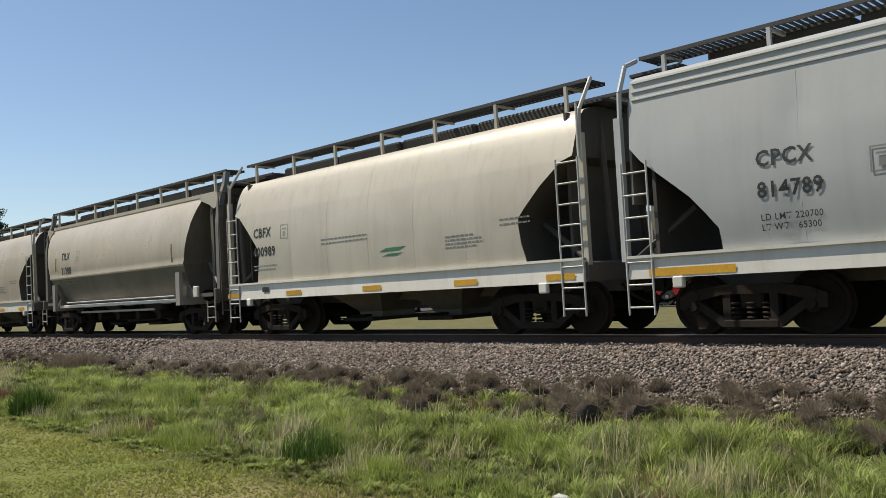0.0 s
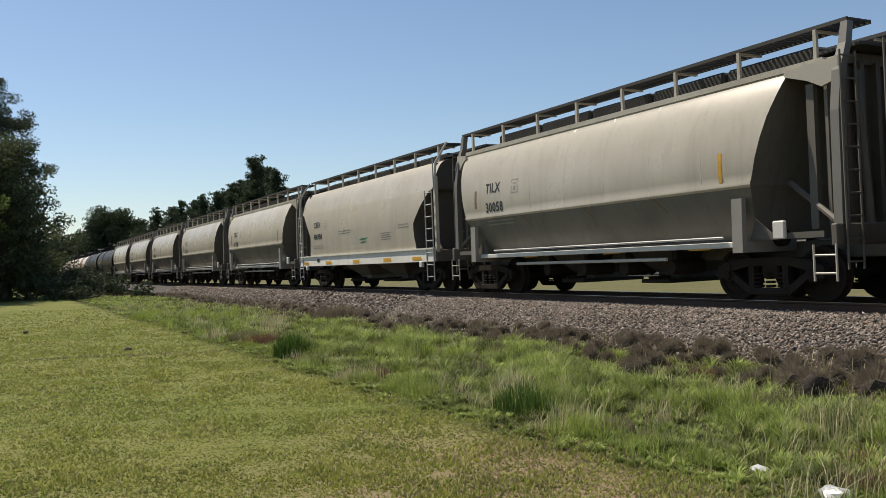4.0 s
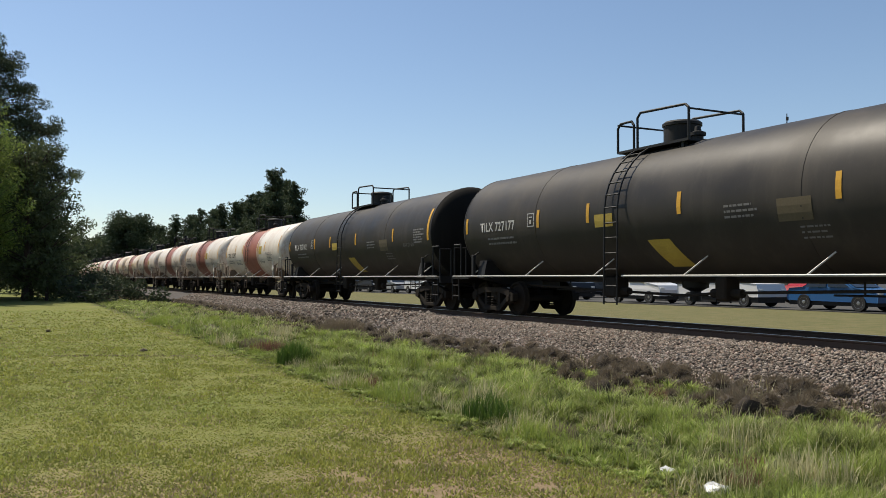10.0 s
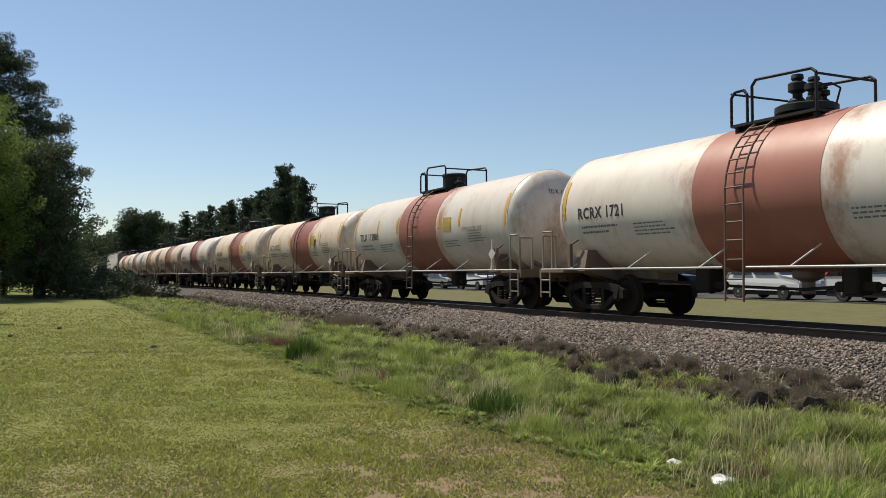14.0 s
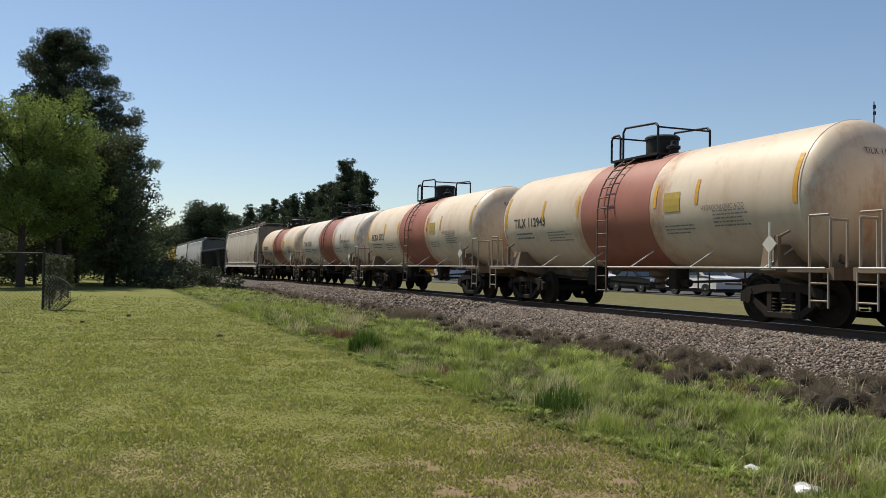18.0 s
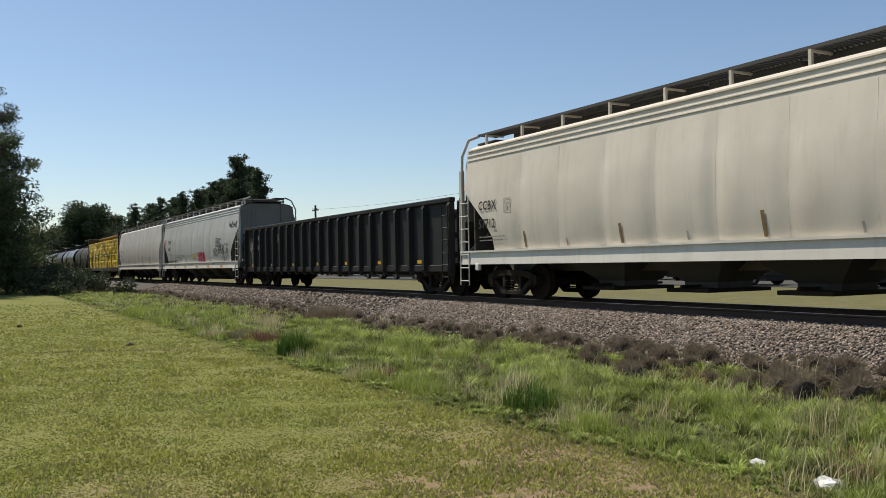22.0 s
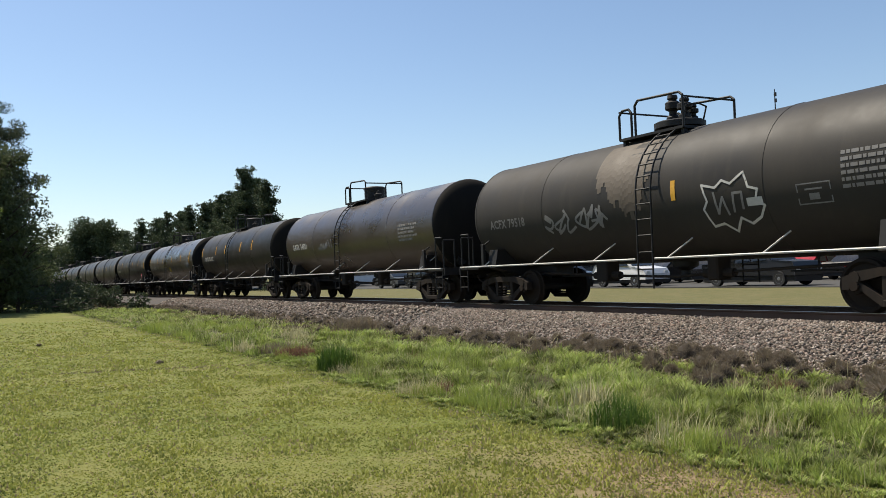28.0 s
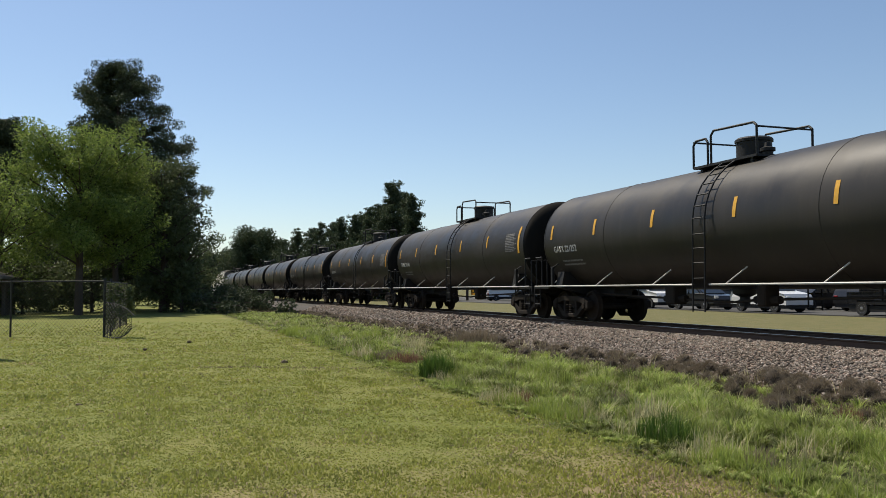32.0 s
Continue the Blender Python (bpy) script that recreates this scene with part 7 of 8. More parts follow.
def tree(name, label, x, y, height, spread, kind, seed, leaf=None, per=60, size=0.22, z=0.0, trunk_r=None, clear=0.25, category="tree", group="", slim=0.38, lop=0.0):
    gen = np.random.default_rng(seed)
    rr = random.Random(seed)
    ob = thing(name, label, category, group, "", pose(x, y, z))
    tr = trunk_r or height * 0.018
    bm = bmesh.new()
    centres, radii = [], []
    lean = (rr.uniform(-0.02, 0.02) * height, rr.uniform(-0.02, 0.02) * height)
    tip = (lean[0], lean[1], height * 0.97)
    def axis_at(f):
        return Vector((lean[0] * f, lean[1] * f, height * 0.97 * f))
    tube(bm, (0, 0, -0.2), axis_at(0.35), tr * 1.25, 9, tr * 0.85)
    tube(bm, axis_at(0.35), axis_at(0.7), tr * 0.85, 8, tr * 0.5)
    tube(bm, axis_at(0.7), axis_at(1.0), tr * 0.5, 6, tr * 0.08)
    if kind == "pine":
        whorls = int(height / (0.5 if lop else 0.42))
        for i in range(whorls):
            f = clear + (1 - clear) * (i + rr.random()) / whorls
            if f > 0.99:
                continue
            g = (f - clear) / (1 - clear)
            reach = spread * (0.42 + 0.58 * math.sin(math.pi * (0.14 + 0.74 * g))) * (1.08 - slim * g) * rr.uniform(0.35, 1.1)
            if slim > 0.5:
                reach *= 1 - 0.42 * g * g
            if lop:
                # an old pine: rounded top, widening to long level lower limbs on its open side
                reach = spread * (0.30 + 0.70 * min(1.0, (1 - g) * 1.3) ** 0.75) * rr.uniform(0.62, 1.03)
            crown = reach
            for k in range(4 if lop else 3 if per > 140 else 2):
                a = rr.uniform(0, 2 * math.pi)
                base = axis_at(f)
                reach = crown * (1 + lop * math.sin(a) * (1.1 - g))
                end = base + Vector((math.cos(a) * reach, math.sin(a) * reach, reach * (rr.uniform(-0.12, 0.22) if lop and g < 0.7 else rr.uniform(-0.15, 0.55))))
                limb(bm, base, end, tr * 0.22 * (1.1 - g * 0.7), 0.02, -0.08 * reach, 5)
                for q in (0.35, 0.6, 0.82, 1.0):
                    c = base.lerp(end, q) + Vector((rr.uniform(-0.4, 0.4), rr.uniform(-0.4, 0.4), rr.uniform(-0.3, 0.5)))
                    centres.append(tuple(c))
                    radii.append(rr.uniform(0.45 if lop else 0.38, 0.9) * (0.64 + 0.028 * height) * (1.1 - (0.52 if slim > 0.5 else 0.35) * g))
        cloud = leaf_cloud(centres, radii, per, size, gen, 0.6 if lop else 0.66)
    else:
        k = int(14 + 2 * height)
        for i in range(k):
            f = clear + (0.92 - clear) * rr.random()
            a = 2 * math.pi * (i * 0.618) + rr.uniform(-0.3, 0.3)
            g = (f - clear) / (1 - clear)
            reach = spread * (0.5 + 0.5 * math.sin(math.pi * (0.2 + 0.72 * g))) * rr.uniform(0.55, 1.05)
            base = axis_at(f * 0.8)
            end = Vector((lean[0] + math.cos(a) * reach, lean[1] + math.sin(a) * reach, height * min(0.93, f + 0.12 * rr.random())))
            limb(bm, base, end, tr * 0.3, 0.03, 0.06 * reach, 5)
            for q in (0.5, 0.75, 1.0):
                c = base.lerp(end, q) + Vector([rr.uniform(-0.6, 0.6) for _ in range(3)])
                centres.append(tuple(c))
                radii.append(rr.uniform(0.7, 1.35) * spread * 0.24)
        for i in range(int(k * 0.6)):
            a, g = rr.uniform(0, 2 * math.pi), rr.uniform(0.1, 1.0)
            reach = spread * rr.uniform(0.2, 0.75) * math.sin(math.pi * (0.15 + 0.8 * g)) ** 0.6
            centres.append((lean[0] + math.cos(a) * reach, lean[1] + math.sin(a) * reach, height * (clear + (0.95 - clear) * g)))
            radii.append(rr.uniform(0.7, 1.2) * spread * 0.24)
        cloud = leaf_cloud(centres, radii, per, size, gen, 0.85)
    part("trunk", bm, BARK, ob)
    soup("crown", cloud, LEAF, leaf or LEAF_LIGHT, ob, "", "")
    return ob


# the group beyond the lawn
tree("pine_tree", "tall dark pine with open ragged crown beyond the lawn", -75, -2.9, 20.9, 5.9, "pine", 4, NEEDLE, 400, 0.095, clear=0.36, lop=0.45)
tree("pine_tree", "dark pine behind the broadleaf trees", -80, -12.6, 16.6, 3.8, "pine", 9, NEEDLE, 300, 0.11, clear=0.42, lop=0.05)
tree("broadleaf_tree", "spreading spring-green broadleaf tree beyond the lawn", -62, -5.0, 13.4, 4.5, "broad", 21, LEAF_LIGHT, 270, 0.105, clear=0.28)
tree("broadleaf_tree", "spring-green broadleaf tree beyond the fence", -64, -2.7, 12.4, 3.4, "broad", 22, LEAF_LIGHT, 280, 0.105, clear=0.32)
tree("broadleaf_tree", "smaller light green tree beyond the fence", -62, -10.2, 10.2, 3.6, "broad", 23, LEAF_LIGHT, 130, 0.11, clear=0.3)
tree("broadleaf_tree", "pale half-bare tree behind the house", -75, -17.5, 9.0, 3.2, "broad", 24, LEAF_LIGHT, 12, 0.16, clear=0.3)
tree("broadleaf_tree", "shaded dark green tree at the wood's edge", -67, 0.5, 12.0, 3.0, "broad", 25, LEAF_DARK, 190, 0.14, clear=0.1)
for i, (x, y, h, s) in enumerate(((-66, 1.9, 5.6, 2.2), (-70, 0.9, 9.2, 3.1), (-68, -4.5, 6.0, 3.2), (-66, -9.0, 5.0, 3.0), (-72, -8.0, 7.5, 3.2), (-78, -2.0, 9.0, 3.6), (-90, 2.0, 11.0, 3.6), (-98, 4.5, 8.0, 3.2), (-80, 3.4, 5.0, 2.4))):
    tree("undergrowth_shrub", "dense dark shrub under the tall trees", x, y, h, s, "broad", 40 + i, LEAF_DARK, 90, 0.17, clear=0.02, category="shrub", group="shrubs at the wood's edge")
# Five shrubs by the ballast stand in for tree shade; dark needles deepen it.
for i, (x, y, h, s) in enumerate(((-63, 3.9, 1.5, 1.5), (-66.5, 5.0, 1.7, 1.7), (-71, 5.2, 2.2, 1.8), (-60, 4.6, 0.9, 1.2), (-76, 6.2, 2.0, 1.8), (-67, 7.9, 1.0, 1.4), (-73.5, 8.3, 1.3, 1.5), (-82, 8.3, 1.5, 1.7), (-90, 8.2, 1.6, 1.9), (-58, 8.6, 0.6, 0.9))):
    tree("undergrowth_shrub", "low dark shrub spilling towards the track", x, y, h, s, "broad", 60 + i, NEEDLE, 110, 0.14, clear=0.02, category="shrub", group="shrubs at the wood's edge")

# the far line behind the track, and the woods that close the view
far_rng = random.Random(8)
FAR = [(-105, 29.5, 15.4, 3.4), (-100, 30.8, 12.8, 3.2), (-111, 31, 14.2, 3.6), (-118, 31, 13.6, 3.4), (-125, 31, 13.8, 3.4), (-133, 31, 13.2, 3.4), (-141, 30, 13.6, 3.6), (-150, 31, 13.0, 3.4), (-158, 30, 13.8, 3.6),
       (-168, 30, 13.6, 3.8), (-178, 29, 14.0, 3.8), (-115, 34, 15.0, 3.8), (-129, 35, 14.6, 3.8), (-146, 35, 14.4, 3.8), (-163, 34, 14.4, 3.8),
       (-108, 32.5, 13.4, 3.6), (-121, 33, 14.0, 3.8), (-136, 33, 13.8, 3.8), (-154, 32.5, 13.6, 3.8), (-173, 31.5, 13.8, 4.0), (-188, 30, 13.4, 4.0), (-197, 29, 13.0, 4.0)]
for i, (x, y, h, s) in enumerate(FAR):
    tree("pine_tree", "pine in the tree line across the track", x, y, h * 1.03, s * 1.15, "pine", 100 + i, NEEDLE_FAR, 190, 0.135, z=0.3, clear=0.12, group="tree line across the track", slim=0.62)
for i, (x, y, h, s) in enumerate(((-215, 23.5, 16.5, 8.5), (-228, 27.0, 15.0, 7.0), (-265, 20.0, 13.5, 7.0), (-285, 22.0, 13.0, 8.0), (-300, 15.0, 12.5, 6.0))):
    tree("broadleaf_tree", "rounded dark green tree far down the line", x, y, h, s, "broad", 130 + i, NEEDLE_FAR, 60, 0.32, z=0.3, clear=0.05, group="tree line across the track")
for i in range(22):
    x = -92 - i * 9.5 + far_rng.uniform(-3, 3)
    tree("undergrowth_shrub", "dark shrub at the foot of the far tree line", x, 26.5 + far_rng.uniform(-1.5, 4), far_rng.uniform(4.0, 7.5), far_rng.uniform(2.6, 4.0), "broad", 160 + i, NEEDLE_FAR, 26, 0.34, z=0.3, clear=0.02, category="shrub", group="shrubs of the far tree line")
for i in range(16):
    x = -100 - i * 14
    tree("broadleaf_tree", "dark tree in the wood beside the track", x, -1.0 - 3.5 * far_rng.random() - (i % 3) * 6, far_rng.uniform(9, 14), far_rng.uniform(4, 5.5), "broad", 200 + i, LEAF_DARK, 18, 0.4, clear=0.05, group="wood beside the track")

# ---- fence, house, and the lot across the track ----
FENCE_STEEL = plain("dark_galvanised_steel", (0.035, 0.034, 0.033), 0.8)


def mesh_panel(bm, p, q, z0, z1, pitch=0.14, r=0.0035):
    """Chain link: slanting wires both ways between two posts."""
    p, q = Vector((*p, 0)), Vector((*q, 0))
    L = (q - p).length
    w = (q - p) / L
    H = z1 - z0
    k = int((L + H) / pitch)
    for i in range(k + 1):
        for s in (1, -1):
            a, b = i * pitch - H, i * pitch
            za, zb = (z0, z1)
            if a < 0:
                za += -a
                a = 0
            if b > L:
                zb -= b - L
                b = L
            if b - a < 0.02:
                continue
            if s < 0:
                a, b = L - a, L - b
            pa, pb = p + w * a, p + w * b
            tube(bm, (pa.x, pa.y, za), (pb.x, pb.y, zb), r, 3)


fence = thing("chain_link_fence", "low chain-link fence of dark steel on the lawn", "fence")
line = [(-31.0, -1.8), (-32.7, -5.0), (-34.4, -8.3), (-36.1, -11.6), (-37.8, -15.0)]
back = [(-31.0, -1.8), (-35.0, -1.70), (-39.0, -1.55), (-43.0, -1.40)]
for pts in (line, back):
    for i, (a, b) in enumerate(zip(pts, pts[1:])):
        bm = bmesh.new()
        mesh_panel(bm, a, b, 0.06, 1.96)
        part("chain_link", bm, FENCE_STEEL, fence)
        bm = bmesh.new()
        tube(bm, (*a, 1.98), (*b, 1.98), 0.028, 6)
        part("top_rail", bm, FENCE_STEEL, fence)
    for x, y in pts[1:]:
        bm = bmesh.new()
        tube(bm, (x, y, -0.1), (x, y, 2.04), 0.035, 8)
        part("post", bm, FENCE_STEEL, fence)
bm = bmesh.new()
tube(bm, (-31.0, -1.8, -0.1), (-31.0, -1.8, 2.08), 0.045, 8)
tube(bm, (-31.2, -1.6, -0.1), (-31.2, -1.6, 2.08), 0.035, 8)
part("post", bm, FENCE_STEEL, fence, "doubled corner post")
# a loose flap of mesh curls off the corner post
bm = bmesh.new()
rows = []
for i in range(9):
    f = i / 8
    rows.append([(-31.0 + 2.1 * math.sin(math.pi * 0.5 * f) - 0.2 * f ** 3, -1.8 + 0.95 * f, 0.04 + 0.36 * f ** 4), (-31.0 + 1.85 * f, -1.8 + 1.02 * f, 1.25 - 0.1 * f - 0.35 * f ** 3)])
for a, b in zip(rows, rows[1:]):
    for k in range(7):
        z0, z1 = a[0][2] + (a[1][2] - a[0][2]) * k / 7, b[0][2] + (b[1][2] - b[0][2]) * (k + 1) / 7
        z2, z3 = a[0][2] + (a[1][2] - a[0][2]) * (k + 1) / 7, b[0][2] + (b[1][2] - b[0][2]) * k / 7
        tube(bm, (a[0][0], a[0][1], z0), (b[0][0], b[0][1], z1), 0.008, 3)
        tube(bm, (a[0][0], a[0][1], z2), (b[0][0], b[0][1], z3), 0.008, 3)
pipe(bm, [r[0] for r in rows], 0.02, 5)
pipe(bm, [r[1] for r in rows], 0.016, 5)
part("loose_flap", bm, FENCE_STEEL, fence, "torn flap of chain link curling onto the grass")
# dark cloth hanging on the corner, made up as a leafy creeper
drape_rng = np.random.default_rng(77)
k = 1500
u, v = drape_rng.random(k), drape_rng.random(k)
low = 0.3 + 0.62 * u + 0.12 * np.sin(u * 17)
vx, vz = 0.05 + 0.95 * u, low + (1.95 - 0.12 * u - low) * v
vp = np.stack([0.26 * vx + drape_rng.normal(0, 0.08, k), 0.966 * vx + drape_rng.normal(0, 0.03, k), vz], 1)
vu = drape_rng.normal(0, 1, (k, 3))
vu /= np.linalg.norm(vu, axis=1)[:, None]
vw = np.cross(vu, drape_rng.normal(0, 1, (k, 3)))
vw /= np.linalg.norm(vw, axis=1)[:, None]
drape = thing("creeper", "dark green creeper hanging on the fence corner", "creeper", "", "", pose(-31.0, -1.8, 0))
soup("leaves", np.stack([vp - vu * 0.05, vp + vw * 0.03, vp + vu * 0.05, vp - vw * 0.03], 1), LEAF, LEAF_DARK, drape, "", "stuff")
bm = bmesh.new()
for a, b in (((0.0, 0.1, 0.0), (0.06, 0.2, 1.9)), ((0.03, 0.15, 0.9), (0.22, 0.85, 1.75)), ((0.04, 0.15, 0.5), (0.2, 0.8, 1.1))):
    tube(bm, a, b, 0.014, 5, 0.006)
part("stem", bm, BARK, drape)

# low house with a hipped grey roof behind the fence
# Carport siding toned dark: the shade under the roof is in its colour.
SHADED_WALL = paint("shaded_siding", (0.13, 0.11, 0.09), (0.06, 0.05, 0.04), 0.4, 0.8)
SHINGLE = plain("grey_shingles", (0.16, 0.145, 0.13), 0.95, 0, 0.1, 12, 0.6)
GLASS = plain("dark_glass", (0.02, 0.025, 0.03), 0.08)
TRIM = plain("white_trim", (0.70, 0.69, 0.66), 0.6)


def building(name, label, x0, x1, y0, y1, h, rise, wall, roof_mat, eaves=0.5, windows=(), z=0.0, category="house", face="x1"):
    """A plain block with thick walls, a hipped or flat roof and real window recesses on one face."""
    ob = thing(name, label, category, "", "", pose((x0 + x1) / 2, (y0 + y1) / 2, z))
    hx, hy = (x1 - x0) / 2, (y1 - y0) / 2
    bm = bmesh.new()
    t = 0.2
    box(bm, -hx, hx, -hy, -hy + t, 0, h)
    box(bm, -hx, hx, hy - t, hy, 0, h)
    box(bm, -hx, -hx + t, -hy + t, hy - t, 0, h)
    box(bm, hx - t, hx, -hy + t, hy - t, 0, h)
    part("wall", bm, wall, ob)
    bm = bmesh.new()
    if rise:
        e = eaves
        ridge = hy * 0.45 if hy > hx else hx * 0.45
        top = [(-0.1, -ridge, h + rise), (0.1, -ridge, h + rise), (0.1, ridge, h + rise), (-0.1, ridge, h + rise)] if hy > hx else [(-ridge, -0.1, h + rise), (ridge, -0.1, h + rise), (ridge, 0.1, h + rise), (-ridge, 0.1, h + rise)]
        base = [(-hx - e, -hy - e, h), (hx + e, -hy - e, h), (hx + e, hy + e, h), (-hx - e, hy + e, h)]
        low = [(p[0], p[1], h - 0.16) for p in base]
        loft(bm, [low, base, top])
    else:
        box(bm, -hx - 0.1, hx + 0.1, -hy - 0.1, hy + 0.1, h, h + 0.3)
    part("roof", bm, roof_mat, ob)
    for kind, u, w, zb, zt in windows:
        bm = bmesh.new()
        if face == "x1":
            box(bm, hx - 0.03, hx + 0.03, u - w / 2, u + w / 2, zb, zt)
        else:
            box(bm, u - w / 2, u + w / 2, -hy - 0.03, -hy + 0.03, zb, zt)
        fr = part(kind, bm, TRIM, ob)
        bm = bmesh.new()
        if face == "x1":
            box(bm, hx + 0.03, hx + 0.04, u - w / 2 + 0.08, u + w / 2 - 0.08, zb + 0.08, zt - 0.08)
        else:
            box(bm, u - w / 2 + 0.08, u + w / 2 - 0.08, -hy - 0.04, -hy - 0.03, zb + 0.08, zt - 0.08)
        part("pane", bm, GLASS, fr)
    return ob


carport = thing("carport", "low open carport with a grey hipped roof behind the fence", "carport", "", "", pose(-63.0, -15.8, 0))
bm = bmesh.new()
loft(bm, [[(-4.6, -6.6, 2.42), (4.6, -6.6, 2.42), (4.6, 6.6, 2.42), (-4.6, 6.6, 2.42)], [(-4.6, -6.6, 2.58), (4.6, -6.6, 2.58), (4.6, 6.6, 2.58), (-4.6, 6.6, 2.58)], [(-0.2, -3.6, 3.75), (0.2, -3.6, 3.75), (0.2, 3.6, 3.75), (-0.2, 3.6, 3.75)]])
part("roof", bm, SHINGLE, carport)
bm = bmesh.new()
box(bm, -4.2, -4.0, -6.2, 6.2, 0, 2.42)
part("back_wall", bm, SHADED_WALL, carport)
for s in (-1, 1):
    bm = bmesh.new()
    box(bm, -4.0, 0.5, s * 6.1 - 0.1, s * 6.1 + 0.1, 0, 2.42)
    part("side_wall", bm, SHADED_WALL, carport)
for y in (-6.0, -3.0, 0.0, 3.0, 6.0):
    bm = bmesh.new()
    box(bm, 4.05, 4.2, y - 0.08, y + 0.08, 0, 2.45)
    part("post", bm, SHADED_WALL, carport)

# a weathered billboard sheet over the lawn, its lower edge frayed
VINYL = paint("weathered_vinyl", (0.16, 0.14, 0.122), (0.07, 0.06, 0.052), 0.8, 0.85)
sign = thing("weathered_billboard", "tall weathered billboard with a creased grey-brown sheet", "billboard", "", "", pose(-28.1, -6.65, 0, 0, 0, 75))
bm = bmesh.new()
rim = [(5.0, 0.0), (5.6, -0.03), (6.1, -0.03), (7.3, 0.02), (8.4, 0.06), (9.6, 0.11), (10.4, 0.2), (11.3, 0.28), (12.2, 0.32)]
rows = []
for j in range(31):
    z = 5.0 + 7.2 * j / 30
    right = float(np.interp(z, [q[0] for q in rim], [q[1] for q in rim])) + 0.03 * noise.noise(Vector((0.3, 0.0, z * 2.2)))
    rows.append([bm.verts.new((-4.2 + (4.2 + right) * i / 16, 0.09 * noise.noise(Vector((i * 0.55, z * 0.35, 2.0))) + 0.03 * noise.noise(Vector((i * 1.3, z * 1.5, 5.0))), z)) for i in range(17)])
for u, v in zip(rows, rows[1:]):
    for i in range(16):
        bm.faces.new((u[i], u[i + 1], v[i + 1], v[i]))
bmesh.ops.solidify(bm, geom=bm.faces[:], thickness=0.02)
part("sheet", bm, VINYL, sign, smooth=40)
for x in (-3.6, -1.4):
    bm = bmesh.new()
    tube(bm, (x, -0.35, -0.3), (x, -0.35, 11.6), 0.14, 10, 0.11)
    part("post", bm, BARK, sign)
for z in (5.6, 8.2, 10.8):
    bm = bmesh.new()
    box(bm, -4.0, -0.35, -0.24, -0.14, z - 0.08, z + 0.08, 0.01)
    part("cross_beam", bm, BARK, sign)

# car park across the track
ASPHALT = plain("worn_asphalt", (0.075, 0.072, 0.066), 0.95, 0, 0.05, 9, 0.4)
bm = bmesh.new()
box(bm, -150, 60, 31.7, 52, 0.18, 0.335)
tagged(part("car_park", bm, ASPHALT), "pale worn asphalt road and lot across the track", "pavement", "", "structure")
CLAD_CREAM = paint("cream_cladding", (0.52, 0.47, 0.34), (0.2, 0.16, 0.1), 0.3, 0.7)
CLAD_WHITE = paint("white_cladding", (0.60, 0.60, 0.58), (0.25, 0.22, 0.18), 0.3, 0.6)
CLAD_DARK = paint("dark_brick", (0.13, 0.075, 0.055), (0.05, 0.035, 0.03), 0.5, 0.9)
ROOF_FLAT = plain("flat_roof", (0.22, 0.21, 0.2), 0.9)
building("store_building", "long low dark brick store behind the car park", -112, -66, 53, 66, 3.6, 0, CLAD_DARK, ROOF_FLAT, 0, tuple(("window", -18 + 6 * i, 3.2, 0.7, 2.6) for i in range(7)), 0.3, "building", "y0")
building("store_building", "low dark brick building behind parked cars", -63, -40, 53, 64, 4.0, 0, CLAD_DARK, ROOF_FLAT, 0, tuple(("window", -9 + 4.5 * i, 2.6, 0.6, 2.6) for i in range(5)), 0.3, "building", "y0")
building("store_building", "cream metal-clad building across the track", -44, -10, 46, 58, 5.0, 0, CLAD_CREAM, ROOF_FLAT, 0, (("door", 3.0, 3.2, 0.0, 3.2), ("window", 9.0, 3.0, 1.0, 2.4), ("window", -8.0, 3.0, 1.0, 2.4)), 0.3, "building", "y0")
OLIVE = paint("olive_panel", (0.20, 0.20, 0.05), (0.1, 0.08, 0.03), 0.3, 0.6)
billboard = thing("billboard", "tall olive billboard with a catwalk seen from behind", "billboard", "", "", pose(0, 0, 0.3))
for x, y in ((-43.0, 45.2), (-41.0, 45.2)):
    bm = bmesh.new()
    tube(bm, (x, y, -0.2), (x, y, 8.0), 0.12, 8)
    part("post", bm, FITTING_BLACK, billboard)
bm = bmesh.new()
box(bm, -43.3, -40.4, 44.85, 45.05, 5.0, 8.05, 0.02)
part("panel", bm, OLIVE, billboard)
bm = bmesh.new()
box(bm, -44.3, -43.35, 44.8, 45.1, 7.4, 7.95, 0.02)
part("lamp_box", bm, FITTING_BLACK, billboard)
for z, back in ((8.35, 0), (8.95, 0), (9.05, 1)):
    bm = bmesh.new()
    tube(bm, (-43.8 + 0.5 * back, 44.6 + 0.6 * back, z), (-41.6 + 0.4 * back, 50.0, z), 0.045, 6)
    part("catwalk_rail", bm, FITTING_BLACK, billboard)
for k in range(4):
    f = (k + 0.6) / 4
    bm = bmesh.new()
    tube(bm, (-43.8 + 2.2 * f, 44.6 + 5.4 * f, 7.9), (-43.8 + 2.2 * f, 44.6 + 5.4 * f, 8.97), 0.04, 6)
    part("rail_post", bm, FITTING_BLACK, billboard)
building("store_building", "white metal shed across the track", -2, 26, 44, 56, 4.2, 0, CLAD_WHITE, ROOF_FLAT, 0, (("door", -6.0, 3.2, 0.0, 3.0),), 0.3, "building", "y0")

POLE_WOOD = plain("pole_wood", (0.07, 0.055, 0.045), 0.9, 0, 0.2, 7, 0.4)


